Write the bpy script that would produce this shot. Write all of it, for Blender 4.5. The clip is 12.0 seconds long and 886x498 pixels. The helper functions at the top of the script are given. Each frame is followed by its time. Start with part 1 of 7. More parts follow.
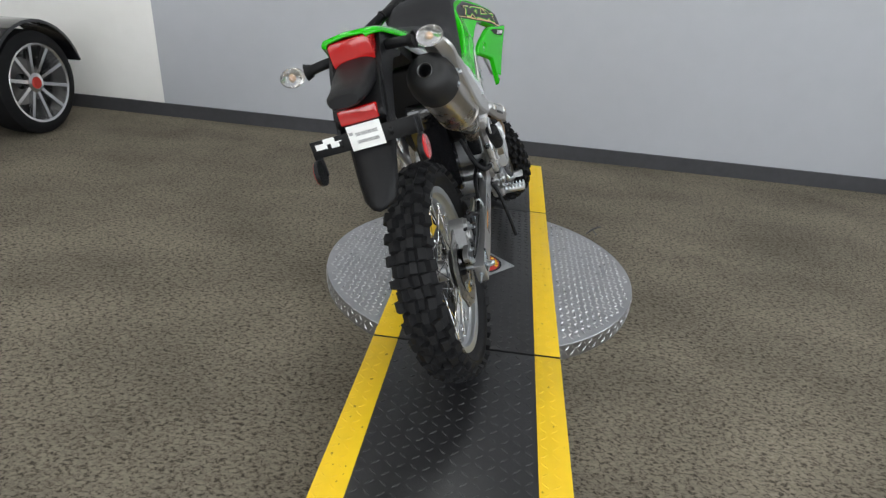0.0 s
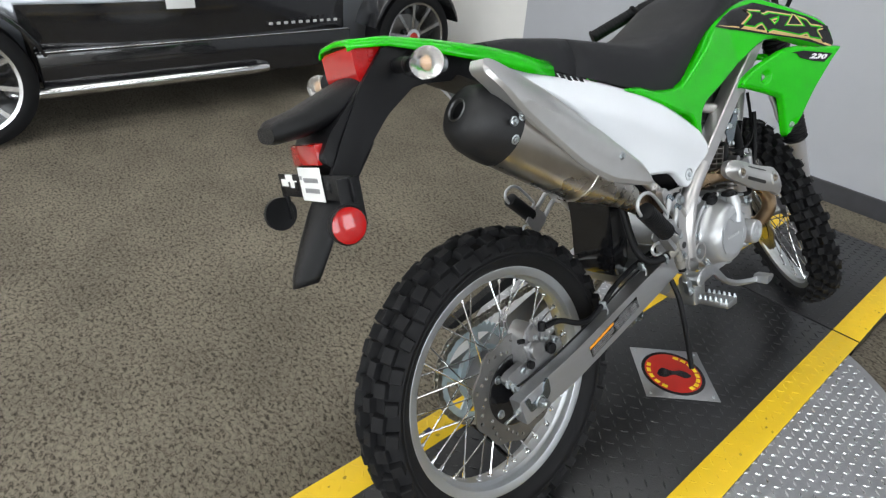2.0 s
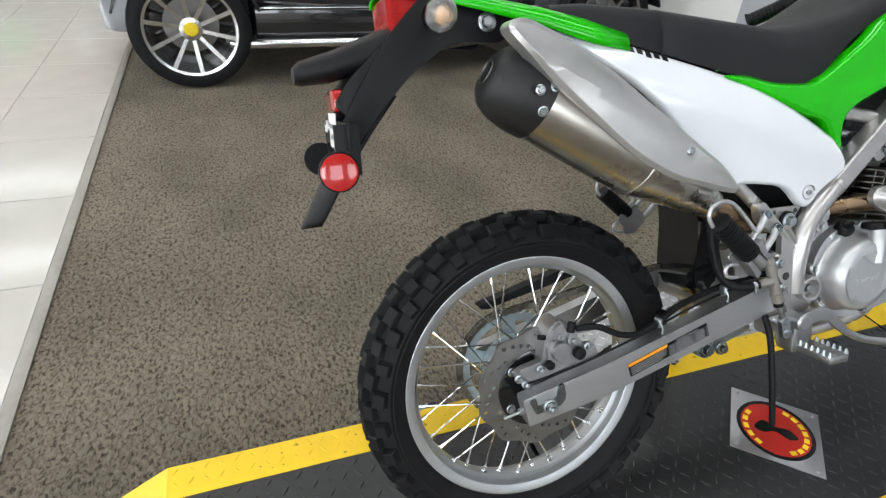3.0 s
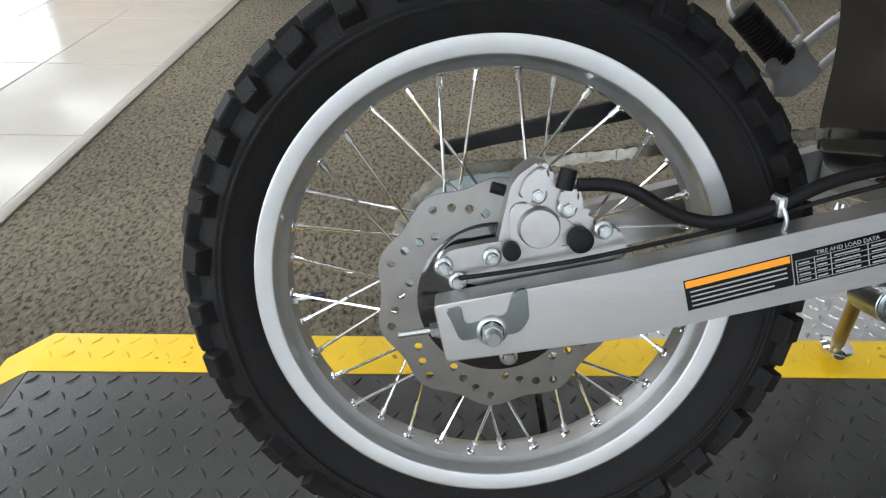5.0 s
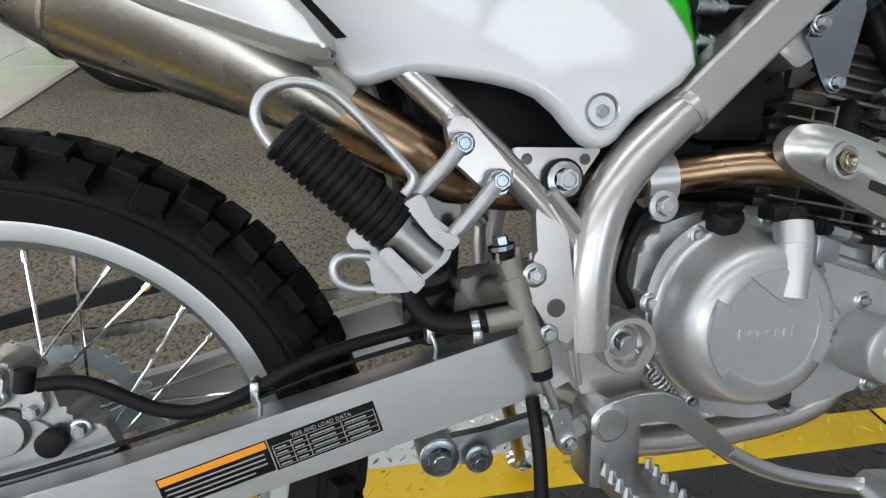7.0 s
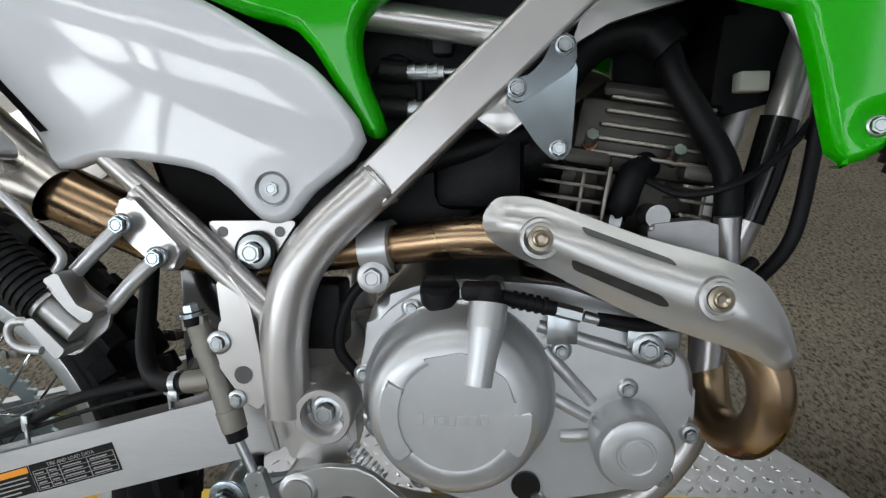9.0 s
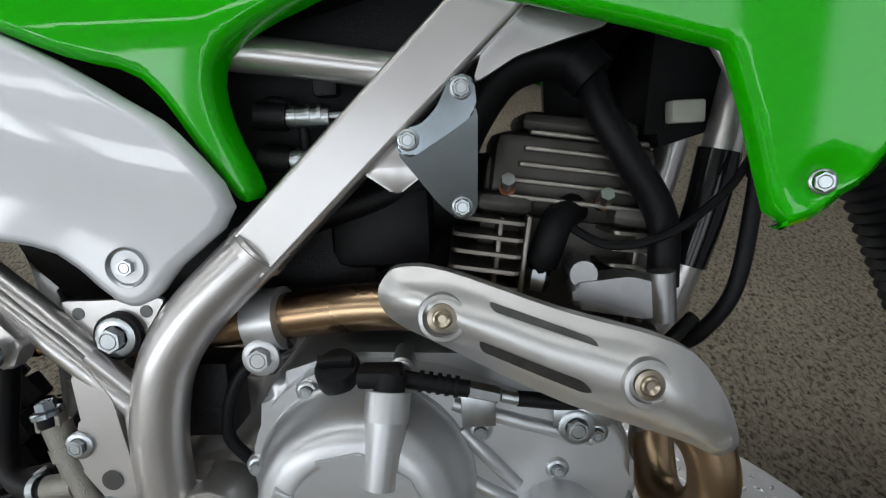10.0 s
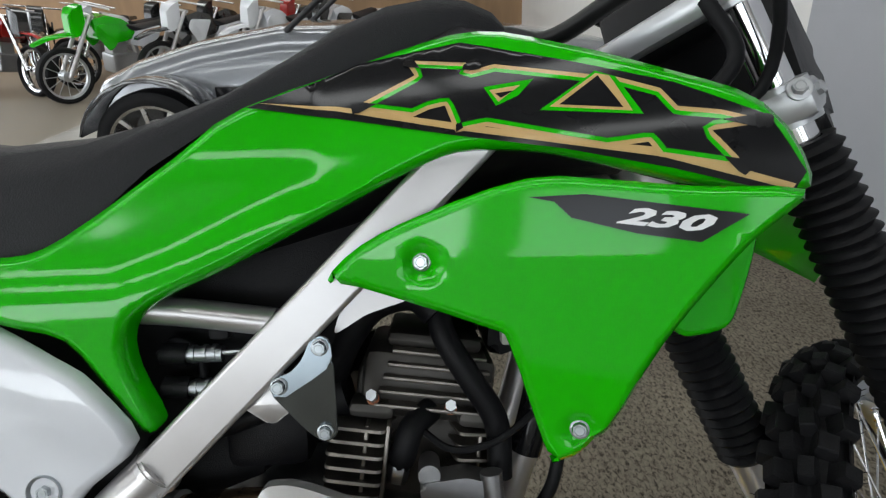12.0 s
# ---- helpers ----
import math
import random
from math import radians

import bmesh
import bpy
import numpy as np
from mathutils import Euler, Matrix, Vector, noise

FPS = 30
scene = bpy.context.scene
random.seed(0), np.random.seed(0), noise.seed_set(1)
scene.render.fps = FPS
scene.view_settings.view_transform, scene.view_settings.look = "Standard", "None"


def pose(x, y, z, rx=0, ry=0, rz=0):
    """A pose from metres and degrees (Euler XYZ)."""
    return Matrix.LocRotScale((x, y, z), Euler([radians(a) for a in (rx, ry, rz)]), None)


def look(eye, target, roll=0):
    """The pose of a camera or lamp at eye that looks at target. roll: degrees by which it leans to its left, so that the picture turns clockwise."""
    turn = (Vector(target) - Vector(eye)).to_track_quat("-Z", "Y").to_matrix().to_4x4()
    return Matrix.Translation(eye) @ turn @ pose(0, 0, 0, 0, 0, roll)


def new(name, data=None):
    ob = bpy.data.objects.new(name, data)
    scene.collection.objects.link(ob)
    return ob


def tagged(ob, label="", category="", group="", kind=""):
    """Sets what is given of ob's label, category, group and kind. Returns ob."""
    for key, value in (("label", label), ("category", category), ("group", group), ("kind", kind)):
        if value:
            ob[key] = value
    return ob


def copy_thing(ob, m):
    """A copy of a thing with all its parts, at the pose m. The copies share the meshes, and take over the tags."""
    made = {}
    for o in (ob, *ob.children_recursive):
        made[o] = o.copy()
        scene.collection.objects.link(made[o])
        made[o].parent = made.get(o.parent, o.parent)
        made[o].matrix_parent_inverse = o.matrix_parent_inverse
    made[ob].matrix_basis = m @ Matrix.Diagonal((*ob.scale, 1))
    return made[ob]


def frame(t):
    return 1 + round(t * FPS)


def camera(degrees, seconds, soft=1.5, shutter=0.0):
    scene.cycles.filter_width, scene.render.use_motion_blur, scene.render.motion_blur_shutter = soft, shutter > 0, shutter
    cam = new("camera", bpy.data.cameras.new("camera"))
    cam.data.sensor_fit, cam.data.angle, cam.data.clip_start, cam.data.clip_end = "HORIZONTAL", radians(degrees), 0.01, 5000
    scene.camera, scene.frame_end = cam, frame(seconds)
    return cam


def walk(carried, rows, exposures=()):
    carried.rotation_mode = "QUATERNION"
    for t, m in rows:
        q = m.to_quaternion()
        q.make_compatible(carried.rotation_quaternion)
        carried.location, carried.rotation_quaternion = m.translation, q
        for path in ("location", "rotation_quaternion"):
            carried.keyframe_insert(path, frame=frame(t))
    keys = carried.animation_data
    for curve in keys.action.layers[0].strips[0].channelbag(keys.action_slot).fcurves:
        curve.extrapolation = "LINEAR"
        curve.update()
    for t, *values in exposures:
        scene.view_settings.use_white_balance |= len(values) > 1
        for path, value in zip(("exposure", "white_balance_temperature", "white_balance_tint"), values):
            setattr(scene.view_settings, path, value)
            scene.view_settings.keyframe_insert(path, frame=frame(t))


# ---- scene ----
# Camera and its walk: times in seconds, eye, target, roll.
PATH = [
    (0, (0.0207, -1.4705, 1.1654), (-0.0628, -0.5723, 0.7339), 4.08),
    (0.5, (0.1315, -1.2607, 1.167), (-0.0389, -0.3925, 0.701), 5.23),
    (1, (0.2981, -1.0618, 1.1902), (-0.0159, -0.2484, 0.7005), 5.93),
    (1.5, (0.3599, -0.8621, 1.2186), (-0.1282, -0.1486, 0.716), 6.07),
    (2, (0.4588, -0.7029, 1.2329), (-0.1701, -0.1216, 0.7166), 4.51),
    (2.5, (0.5773, -0.5644, 1.245), (-0.1483, -0.1362, 0.7064), 5.05),
    (2.7, (0.5917, -0.528, 1.2359), (-0.1573, -0.152, 0.6903), 4.73),
    (4.3, (0.432, -0.073, 0.929), (-1.133, 0.024, -0.312), 1.1),
    (4.5, (0.419, -0.059, 0.873), (-1.14, -0.017, -0.379), 0.5),
    (5, (0.363, -0.058, 0.782), (-1.235, -0.037, -0.42), 1.1),
    (5.5, (0.344, -0.036, 0.767), (-1.277, 0.053, -0.401), 1.9),
    (6, (0.347, 0.066, 0.798), (-1.295, 0.297, -0.32), 3.3),
    (6.5, (0.35, 0.171, 0.83), (-1.323, 0.498, -0.216), 3.7),
    (7, (0.341, 0.272, 0.864), (-1.364, 0.702, -0.089), 4.6),
    (7.5, (0.338, 0.369, 0.883), (-1.4, 0.702, -0.048), 3.2),
    (7.7, (0.344, 0.407, 0.889), (-1.401, 0.685, -0.048), 2.3),
    (9.3, (0.355, 0.678, 0.926), (-1.401, 0.529, -0.019), -2.7),
    (9.5, (0.341, 0.688, 0.929), (-1.408, 0.557, -0.033), -2.8),
    (10, (0.265, 0.705, 0.946), (-1.461, 0.667, -0.063), -3.6),
    (10.5, (0.194, 0.708, 0.945), (-1.493, 0.728, -0.129), -3.3),
    (11, (0.184, 0.713, 0.96), (-1.511, 0.838, -0.095), -1.8),
    (11.5, (0.225, 0.742, 1.037), (-1.527, 0.935, 0.093), -2.2),
    (12, (0.306, 0.794, 1.109), (-1.518, 0.898, 0.295), -2.1),
]
cam = camera(74.8, 12.0, soft=1.3)
walk(cam, [(t, look(e, g, r)) for t, e, g, r in PATH], exposures=[(0, -0.05), (2.5, 0.15), (4.5, 0.15), (5.5, 0.12), (7.5, -0.22), (9.5, -0.47), (10.5, -0.5), (12, -0.43)])

# ---- light: daylight from assumed windows, rows of added ceiling strips, all out of view ----
world = bpy.data.worlds.new("daylight")
scene.world = world
world.use_nodes = True
wn = world.node_tree.nodes
sky = wn.new("ShaderNodeTexSky")
sky.sky_type, sky.sun_disc = "NISHITA", False
sky.sun_elevation, sky.sun_rotation = radians(40), radians(60)
wn["Background"].inputs[1].default_value = 0.12
world.node_tree.links.new(sky.outputs[0], wn["Background"].inputs[0])


def area_lamp(name, m, sx, sy, power, colour=(1, 1, 1)):
    d = bpy.data.lights.new(name, "AREA")
    d.shape, d.size, d.size_y, d.energy, d.color = "RECTANGLE", sx, sy, power, colour
    ob = new(name, d)
    ob.matrix_world = m
    return ob


# ---- materials ----
MATS = {}


def mat(name, col, rough=0.5, metal=0.0, var=0.12, scale=40.0, bump=0.0, bscale=300.0, coat=0.0, col2=None, rvar=0.1, emit=0.0, trans=0.0, ior=1.45, rand=0.0, stretch=None, spec=0.5):
    """A surface with two scales of variation in colour and gloss, and fine relief."""
    if name in MATS:
        return MATS[name]
    m = bpy.data.materials.new(name)
    m.use_nodes = True
    nt = m.node_tree
    n, l = nt.nodes, nt.links
    b = n["Principled BSDF"]
    tc = n.new("ShaderNodeTexCoord")
    src = tc.outputs["Object"]
    if stretch:
        mp = n.new("ShaderNodeMapping")
        mp.inputs["Scale"].default_value = stretch
        l.new(src, mp.inputs[0])
        src = mp.outputs[0]
    t1, t2 = n.new("ShaderNodeTexNoise"), n.new("ShaderNodeTexNoise")
    t1.inputs["Scale"].default_value, t1.inputs["Detail"].default_value = scale, 6
    t2.inputs["Scale"].default_value, t2.inputs["Detail"].default_value = scale / 9, 3
    l.new(src, t1.inputs["Vector"])
    l.new(src, t2.inputs["Vector"])
    add = n.new("ShaderNodeMath")
    add.operation = "ADD"
    l.new(t1.outputs[0], add.inputs[0])
    l.new(t2.outputs[0], add.inputs[1])
    fac = add.outputs[0]
    if rand:
        oi = n.new("ShaderNodeObjectInfo")
        ma = n.new("ShaderNodeMath")
        ma.operation, ma.inputs[1].default_value = "MULTIPLY_ADD", rand
        l.new(oi.outputs["Random"], ma.inputs[0])
        l.new(fac, ma.inputs[2])
        fac = ma.outputs[0]
    ramp = n.new("ShaderNodeMapRange")
    ramp.inputs[1].default_value, ramp.inputs[2].default_value = 0.65, 1.35
    l.new(fac, ramp.inputs[0])
    mix = n.new("ShaderNodeMix")
    mix.data_type = "RGBA"
    c = Vector(col)
    mix.inputs[6].default_value = (*(c * (1 - var)), 1)
    mix.inputs[7].default_value = (*(Vector(col2) if col2 else c * (1 + var)), 1)
    l.new(ramp.outputs[0], mix.inputs[0])
    l.new(mix.outputs[2], b.inputs["Base Color"])
    rr = n.new("ShaderNodeMapRange")
    rr.inputs[1].default_value, rr.inputs[2].default_value = 0.65, 1.35
    rr.inputs[3].default_value, rr.inputs[4].default_value = max(0.02, rough * (1 - rvar)), min(1, rough * (1 + rvar))
    l.new(fac, rr.inputs[0])
    l.new(rr.outputs[0], b.inputs["Roughness"])
    b.inputs["Metallic"].default_value = metal
    b.inputs["Specular IOR Level"].default_value = spec
    b.inputs["IOR"].default_value = ior
    b.inputs["Coat Weight"].default_value = coat
    b.inputs["Coat Roughness"].default_value = 0.05
    b.inputs["Transmission Weight"].default_value = trans
    if emit:
        b.inputs["Emission Color"].default_value = (*col, 1)
        b.inputs["Emission Strength"].default_value = emit
    if bump:
        t3 = n.new("ShaderNodeTexNoise")
        t3.inputs["Scale"].default_value, t3.inputs["Detail"].default_value = bscale, 4
        l.new(src, t3.inputs["Vector"])
        bp = n.new("ShaderNodeBump")
        bp.inputs["Strength"].default_value, bp.inputs["Distance"].default_value = bump, 0.002
        l.new(t3.outputs[0], bp.inputs["Height"])
        l.new(bp.outputs[0], b.inputs["Normal"])
    MATS[name] = m
    return m


def carpet_mat(name, base, dark, light):
    """Short loop pile: flecks of three tones, broad worn patches."""
    m = bpy.data.materials.new(name)
    m.use_nodes = True
    nt = m.node_tree
    n, l = nt.nodes, nt.links
    b = n["Principled BSDF"]
    tc = n.new("ShaderNodeTexCoord")
    mp = n.new("ShaderNodeMapping")
    mp.inputs["Scale"].default_value = (1.0, 1.5, 1.0)
    l.new(tc.outputs["Object"], mp.inputs[0])
    big, mid, fine = (n.new("ShaderNodeTexNoise") for _ in range(3))
    for t, s, d in ((big, 1.6, 6), (mid, 74, 4), (fine, 400, 2)):
        t.inputs["Scale"].default_value, t.inputs["Detail"].default_value = s, d
        l.new(mp.outputs[0], t.inputs["Vector"])
    mid.inputs["Distortion"].default_value = 0.7
    r1 = n.new("ShaderNodeValToRGB")
    r1.color_ramp.elements[0].position, r1.color_ramp.elements[0].color = 0.40, (*dark, 1)
    r1.color_ramp.elements[1].position, r1.color_ramp.elements[1].color = 0.62, (*light, 1)
    e = r1.color_ramp.elements.new(0.475)
    e.color = (*base, 1)
    ma = n.new("ShaderNodeMath")
    ma.operation, ma.inputs[1].default_value = "MULTIPLY_ADD", 0.68
    sc = n.new("ShaderNodeMath")
    sc.operation, sc.inputs[1].default_value = "MULTIPLY", 0.32
    l.new(fine.outputs[0], sc.inputs[0])
    l.new(mid.outputs[0], ma.inputs[0])
    l.new(sc.outputs[0], ma.inputs[2])
    l.new(ma.outputs[0], r1.inputs[0])
    mr = n.new("ShaderNodeMapRange")
    mr.inputs[1].default_value, mr.inputs[2].default_value = 0.3, 0.7
    mr.inputs[3].default_value, mr.inputs[4].default_value = 0.74, 1.20
    l.new(big.outputs[0], mr.inputs[0])
    mx = n.new("ShaderNodeVectorMath")
    mx.operation = "SCALE"
    l.new(r1.outputs[0], mx.inputs[0])
    l.new(mr.outputs[0], mx.inputs["Scale"])
    l.new(mx.outputs[0], b.inputs["Base Color"])
    b.inputs["Roughness"].default_value = 0.95
    b.inputs["Specular IOR Level"].default_value = 0.15
    bp = n.new("ShaderNodeBump")
    bp.inputs["Strength"].default_value, bp.inputs["Distance"].default_value = 0.6, 0.004
    l.new(fine.outputs[0], bp.inputs["Height"])
    l.new(bp.outputs[0], b.inputs["Normal"])
    return m


CARPET = carpet_mat("carpet", (0.150, 0.129, 0.098), (0.046, 0.039, 0.030), (0.218, 0.193, 0.150))
WALL_GREY = mat("wall_grey", (0.40, 0.41, 0.44), 0.6, var=0.03, scale=8, bump=0.15, bscale=150)
WALL_WHITE = mat("wall_white", (0.78, 0.77, 0.75), 0.6, var=0.03, scale=8, bump=0.1, bscale=150)
BASE_DARK = mat("baseboard", (0.045, 0.045, 0.05), 0.45, var=0.2, scale=20)
# The unseen ceiling's grey is chosen to hold down bounced light.
CEIL = mat("ceiling_tile", (0.30, 0.30, 0.295), 0.9, var=0.04, scale=30, bump=0.3, bscale=200)
TILE = mat("tile", (0.52, 0.50, 0.46), 0.12, var=0.06, scale=6)
GLOW = mat("ceiling_panel_glow", (0.97, 1.0, 1.0), 0.5, emit=6.2)
ALU_LUG = mat("lug_alu", (0.68, 0.68, 0.69), 0.28, 1.0, var=0.08, scale=60)
ALU_DECK = mat("diamond_plate", (0.46, 0.46, 0.47), 0.38, 1.0, var=0.1, scale=60, bump=0.1)
DECK = mat("black_deck", (0.013, 0.013, 0.014), 0.33, spec=0.55, var=0.35, scale=18, bump=0.25, bscale=220)
YELLOW = mat("yellow_tape", (0.80, 0.52, 0.012), 0.45, var=0.06, scale=25, bump=0.15)
YELLOW_WORN = mat("yellow_worn", (0.42, 0.26, 0.01), 0.55, var=0.35, scale=50)
RUBBER = mat("tyre_rubber", (0.008, 0.008, 0.009), 0.66, spec=0.24, var=0.35, scale=30, bump=0.35, bscale=400)
RUBBER_S = mat("soft_rubber", (0.006, 0.006, 0.007), 0.5, spec=0.22, var=0.25, scale=60)
BLACK_PL = mat("black_plastic", (0.006, 0.006, 0.007), 0.40, spec=0.25, var=0.2, scale=30, bump=0.3, bscale=900)
BLACK_GL = mat("black_gloss", (0.008, 0.008, 0.009), 0.12, var=0.2, scale=20, coat=0.5)
SEAT_V = mat("seat_vinyl", (0.011, 0.011, 0.013), 0.55, spec=0.3, var=0.15, scale=30, bump=0.4, bscale=700)
GREEN = mat("green_plastic", (0.008, 0.42, 0.0), 0.07, var=0.03, scale=12, spec=0.5)
WHITE_PL = mat("white_plastic", (0.69, 0.71, 0.745), 0.10, var=0.02, scale=12, coat=0.5)
SILVER_P = mat("silver_paint", (0.58, 0.57, 0.57), 0.38, 0.85, var=0.04, scale=40)
FRAME_P = mat("frame_paint", (0.52, 0.505, 0.50), 0.30, 0.8, var=0.04, scale=40, coat=0.3)
SHIELD_P = mat("shield_paint", (0.52, 0.515, 0.51), 0.33, 0.75, var=0.04, scale=50)
ALU_BR = mat("brushed_alu", (0.47, 0.475, 0.485), 0.42, 1.0, var=0.06, scale=60, stretch=(1, 1, 14), bump=0.08)
RIM_ALU = mat("rim_alu", (0.52, 0.54, 0.56), 0.42, 1.0, var=0.05, scale=80)
CAST = mat("cast_alu", (0.38, 0.38, 0.385), 0.36, 0.95, var=0.1, scale=70, bump=0.12, bscale=900)
CASE_P = mat("case_paint", (0.52, 0.53, 0.545), 0.34, 0.7, var=0.05, scale=60, bump=0.06, bscale=900)
# Cylinder and head core: darker than the fins so their gaps look shaded.
FIN_DK = mat("fin_gap_shade", (0.085, 0.08, 0.073), 0.5, 0.7, var=0.25, scale=40)
STEEL = mat("steel_brushed", (0.50, 0.47, 0.43), 0.28, 1.0, var=0.12, scale=25, stretch=(1, 1, 1))
BRONZE = mat("heat_tinted_steel", (0.36, 0.23, 0.135), 0.27, 1.0, var=0.12, scale=14, col2=(0.42, 0.30, 0.19), rvar=0.04)
CHROME = mat("chrome", (0.75, 0.75, 0.76), 0.1, 1.0, var=0.04)
ZINC = mat("zinc_bolt", (0.45, 0.48, 0.50), 0.3, 1.0, var=0.12, scale=120)
ZINC_Y = mat("zinc_olive", (0.34, 0.27, 0.12), 0.4, 0.9, var=0.2, scale=60)
BLUE_ZN = mat("blue_zinc", (0.27, 0.31, 0.34), 0.22, 1.0, var=0.12, scale=50)
DARK_ST = mat("dark_steel", (0.10, 0.10, 0.10), 0.4, 0.9, var=0.3, scale=60)
DISC_ST = mat("brake_disc_steel", (0.235, 0.23, 0.225), 0.40, 1.0, var=0.1, scale=50)
RED_LENS = mat("red_lens", (0.40, 0.006, 0.006), 0.12, var=0.1, scale=60, coat=0.8)
CLEAR_L = mat("clear_lens", (0.86, 0.85, 0.84), 0.06, var=0.05, trans=0.93, bump=0.5, bscale=160)
AMBER = mat("amber_bulb", (0.78, 0.50, 0.30), 0.2)
ORANGE = mat("orange_print", (0.85, 0.32, 0.02), 0.4, var=0.02)
DEC_BLACK = mat("black_print", (0.008, 0.008, 0.009), 0.14, var=0.05, spec=0.35)
DEC_TAN = mat("tan_print", (0.52, 0.34, 0.13), 0.3, var=0.05, coat=0.3)
DEC_WHITE = mat("white_print", (0.75, 0.75, 0.76), 0.35, var=0.03)
DEC_GREY = mat("grey_print", (0.30, 0.30, 0.31), 0.4, var=0.05)
STICKER_R = mat("sticker_red", (0.42, 0.018, 0.012), 0.3, var=0.2, scale=14)
PAPER = mat("paper", (0.78, 0.78, 0.77), 0.6, var=0.02)


# ---- mesh helpers ----
MOULDED = ("tank_cover", "radiator_shroud", "side_panel", "muffler_cover", "header_shield", "swingarm", "swingarm_far_beam", "axle_plate", "caliper",
           "caliper_body", "engine", "side_case", "clutch_cover", "lever_boss", "cover_rib", "pivot_plate", "mount_plate", "engine_hanger", "gusset",
           "brake_pedal", "peg_clevis", "peg_bracket", "push_rod", "air_valve", "oil_filter_cap", "shroud_wing", "master_cylinder", "rear_wheel", "front_wheel")


def part(name, bm, material, parent=None, label="", smooth=40.0):
    """Links a bmesh as one mesh object under a thing or a part."""
    me = bpy.data.meshes.new(name)
    bmesh.ops.recalc_face_normals(bm, faces=bm.faces)
    bm.to_mesh(me)
    bm.free()
    for mt in material if isinstance(material, (list, tuple)) else [material]:
        me.materials.append(mt)
    if smooth:
        me.polygons.foreach_set("use_smooth", [True] * len(me.polygons))
        me.set_sharp_from_angle(angle=radians(smooth))
    ob = new(name, me)
    if name in MOULDED:
        md = ob.modifiers.new("even_faces", "WEIGHTED_NORMAL")
        md.weight, md.keep_sharp = 80, True
    if parent:
        ob.parent = parent
    if label:
        ob["label"] = label
    return ob


def pieces(name, bm, material, parent=None, label="", smooth=40.0):
    """Links each loose piece of a bmesh as a part of its own."""
    bm.verts.index_update()
    left, out = set(bm.verts), []
    while left:
        seen = [left.pop()]
        for v in seen:
            for e in v.link_edges:
                w = e.other_vert(v)
                if w in left:
                    left.discard(w)
                    seen.append(w)
        one, twin = bmesh.new(), {}
        for v in seen:
            twin[v] = one.verts.new(v.co)
        for f in {f for v in seen for f in v.link_faces}:
            one.faces.new([twin[v] for v in f.verts])
        out.append(part(name, one, material, parent, label, smooth))
    bm.free()
    return out


def thing(name, label, category, m=None, group="", kind=""):
    ob = new(name)
    ob.empty_display_size = 0.1
    if m is not None:
        ob.matrix_world = m
    return tagged(ob, label, category, group, kind)


def box(bm, lo, hi, bevel=0.0, m=None, seg=2):
    lo, hi = Vector(lo), Vector(hi)
    r = bmesh.ops.create_cube(bm, size=1.0)
    vs = r["verts"]
    for v in vs:
        v.co = Vector((lo[i] + (v.co[i] + 0.5) * (hi[i] - lo[i]) for i in range(3)))
    if bevel:
        es = list({e for v in vs for e in v.link_edges})
        g = bmesh.ops.bevel(bm, geom=es, offset=bevel, segments=seg, profile=0.5, affect="EDGES")
        vs = list({v for f in g["faces"] for v in f.verts} | {v for v in vs if v.is_valid})
    if m is not None:
        bmesh.ops.transform(bm, matrix=m, verts=vs)
    return vs


def rod(bm, p0, p1, r, r2=None, seg=16, caps=True):
    p0, p1 = Vector(p0), Vector(p1)
    d = p1 - p0
    q = d.to_track_quat("Z", "Y").to_matrix().to_4x4()
    bmesh.ops.create_cone(bm, cap_ends=caps, segments=seg, radius1=r, radius2=r if r2 is None else r2, depth=d.length,
                          matrix=Matrix.Translation((p0 + p1) / 2) @ q)


def lathe(bm, prof, p0, axis, seg=48, closed=False):
    """Turns a profile of (along, radius) about an axis through p0."""
    axis, p0 = Vector(axis).normalized(), Vector(p0)
    q = axis.to_track_quat("Z", "Y").to_matrix()
    rings = []
    for a, r in prof:
        if r < 1e-6:
            rings.append([bm.verts.new(p0 + axis * a)])
        else:
            rings.append([bm.verts.new(p0 + q @ Vector((r * math.cos(2 * math.pi * i / seg), r * math.sin(2 * math.pi * i / seg), a))) for i in range(seg)])
    pairs = list(zip(rings, rings[1:])) + ([(rings[-1], rings[0])] if closed else [])
    for A, B in pairs:
        for i in range(seg):
            j = (i + 1) % seg
            if len(A) == 1 and len(B) == 1:
                continue
            if len(A) == 1:
                bm.faces.new((A[0], B[i], B[j]))
            elif len(B) == 1:
                bm.faces.new((A[i], B[0], A[j]))
            else:
                bm.faces.new((A[i], B[i], B[j], A[j]))


def spline(pts, n=8):
    """Catmull-Rom through points."""
    P = [Vector(p) for p in pts]
    P = [P[0] * 2 - P[1]] + P + [P[-1] * 2 - P[-2]]
    out = []
    for i in range(1, len(P) - 2):
        a, b, c, d = P[i - 1], P[i], P[i + 1], P[i + 2]
        for k in range(n):
            t = k / n
            out.append(0.5 * ((2 * b) + (c - a) * t + (2 * a - 5 * b + 4 * c - d) * t * t + (3 * b - a - 3 * c + d) * t ** 3))
    out.append(P[-2])
    return out


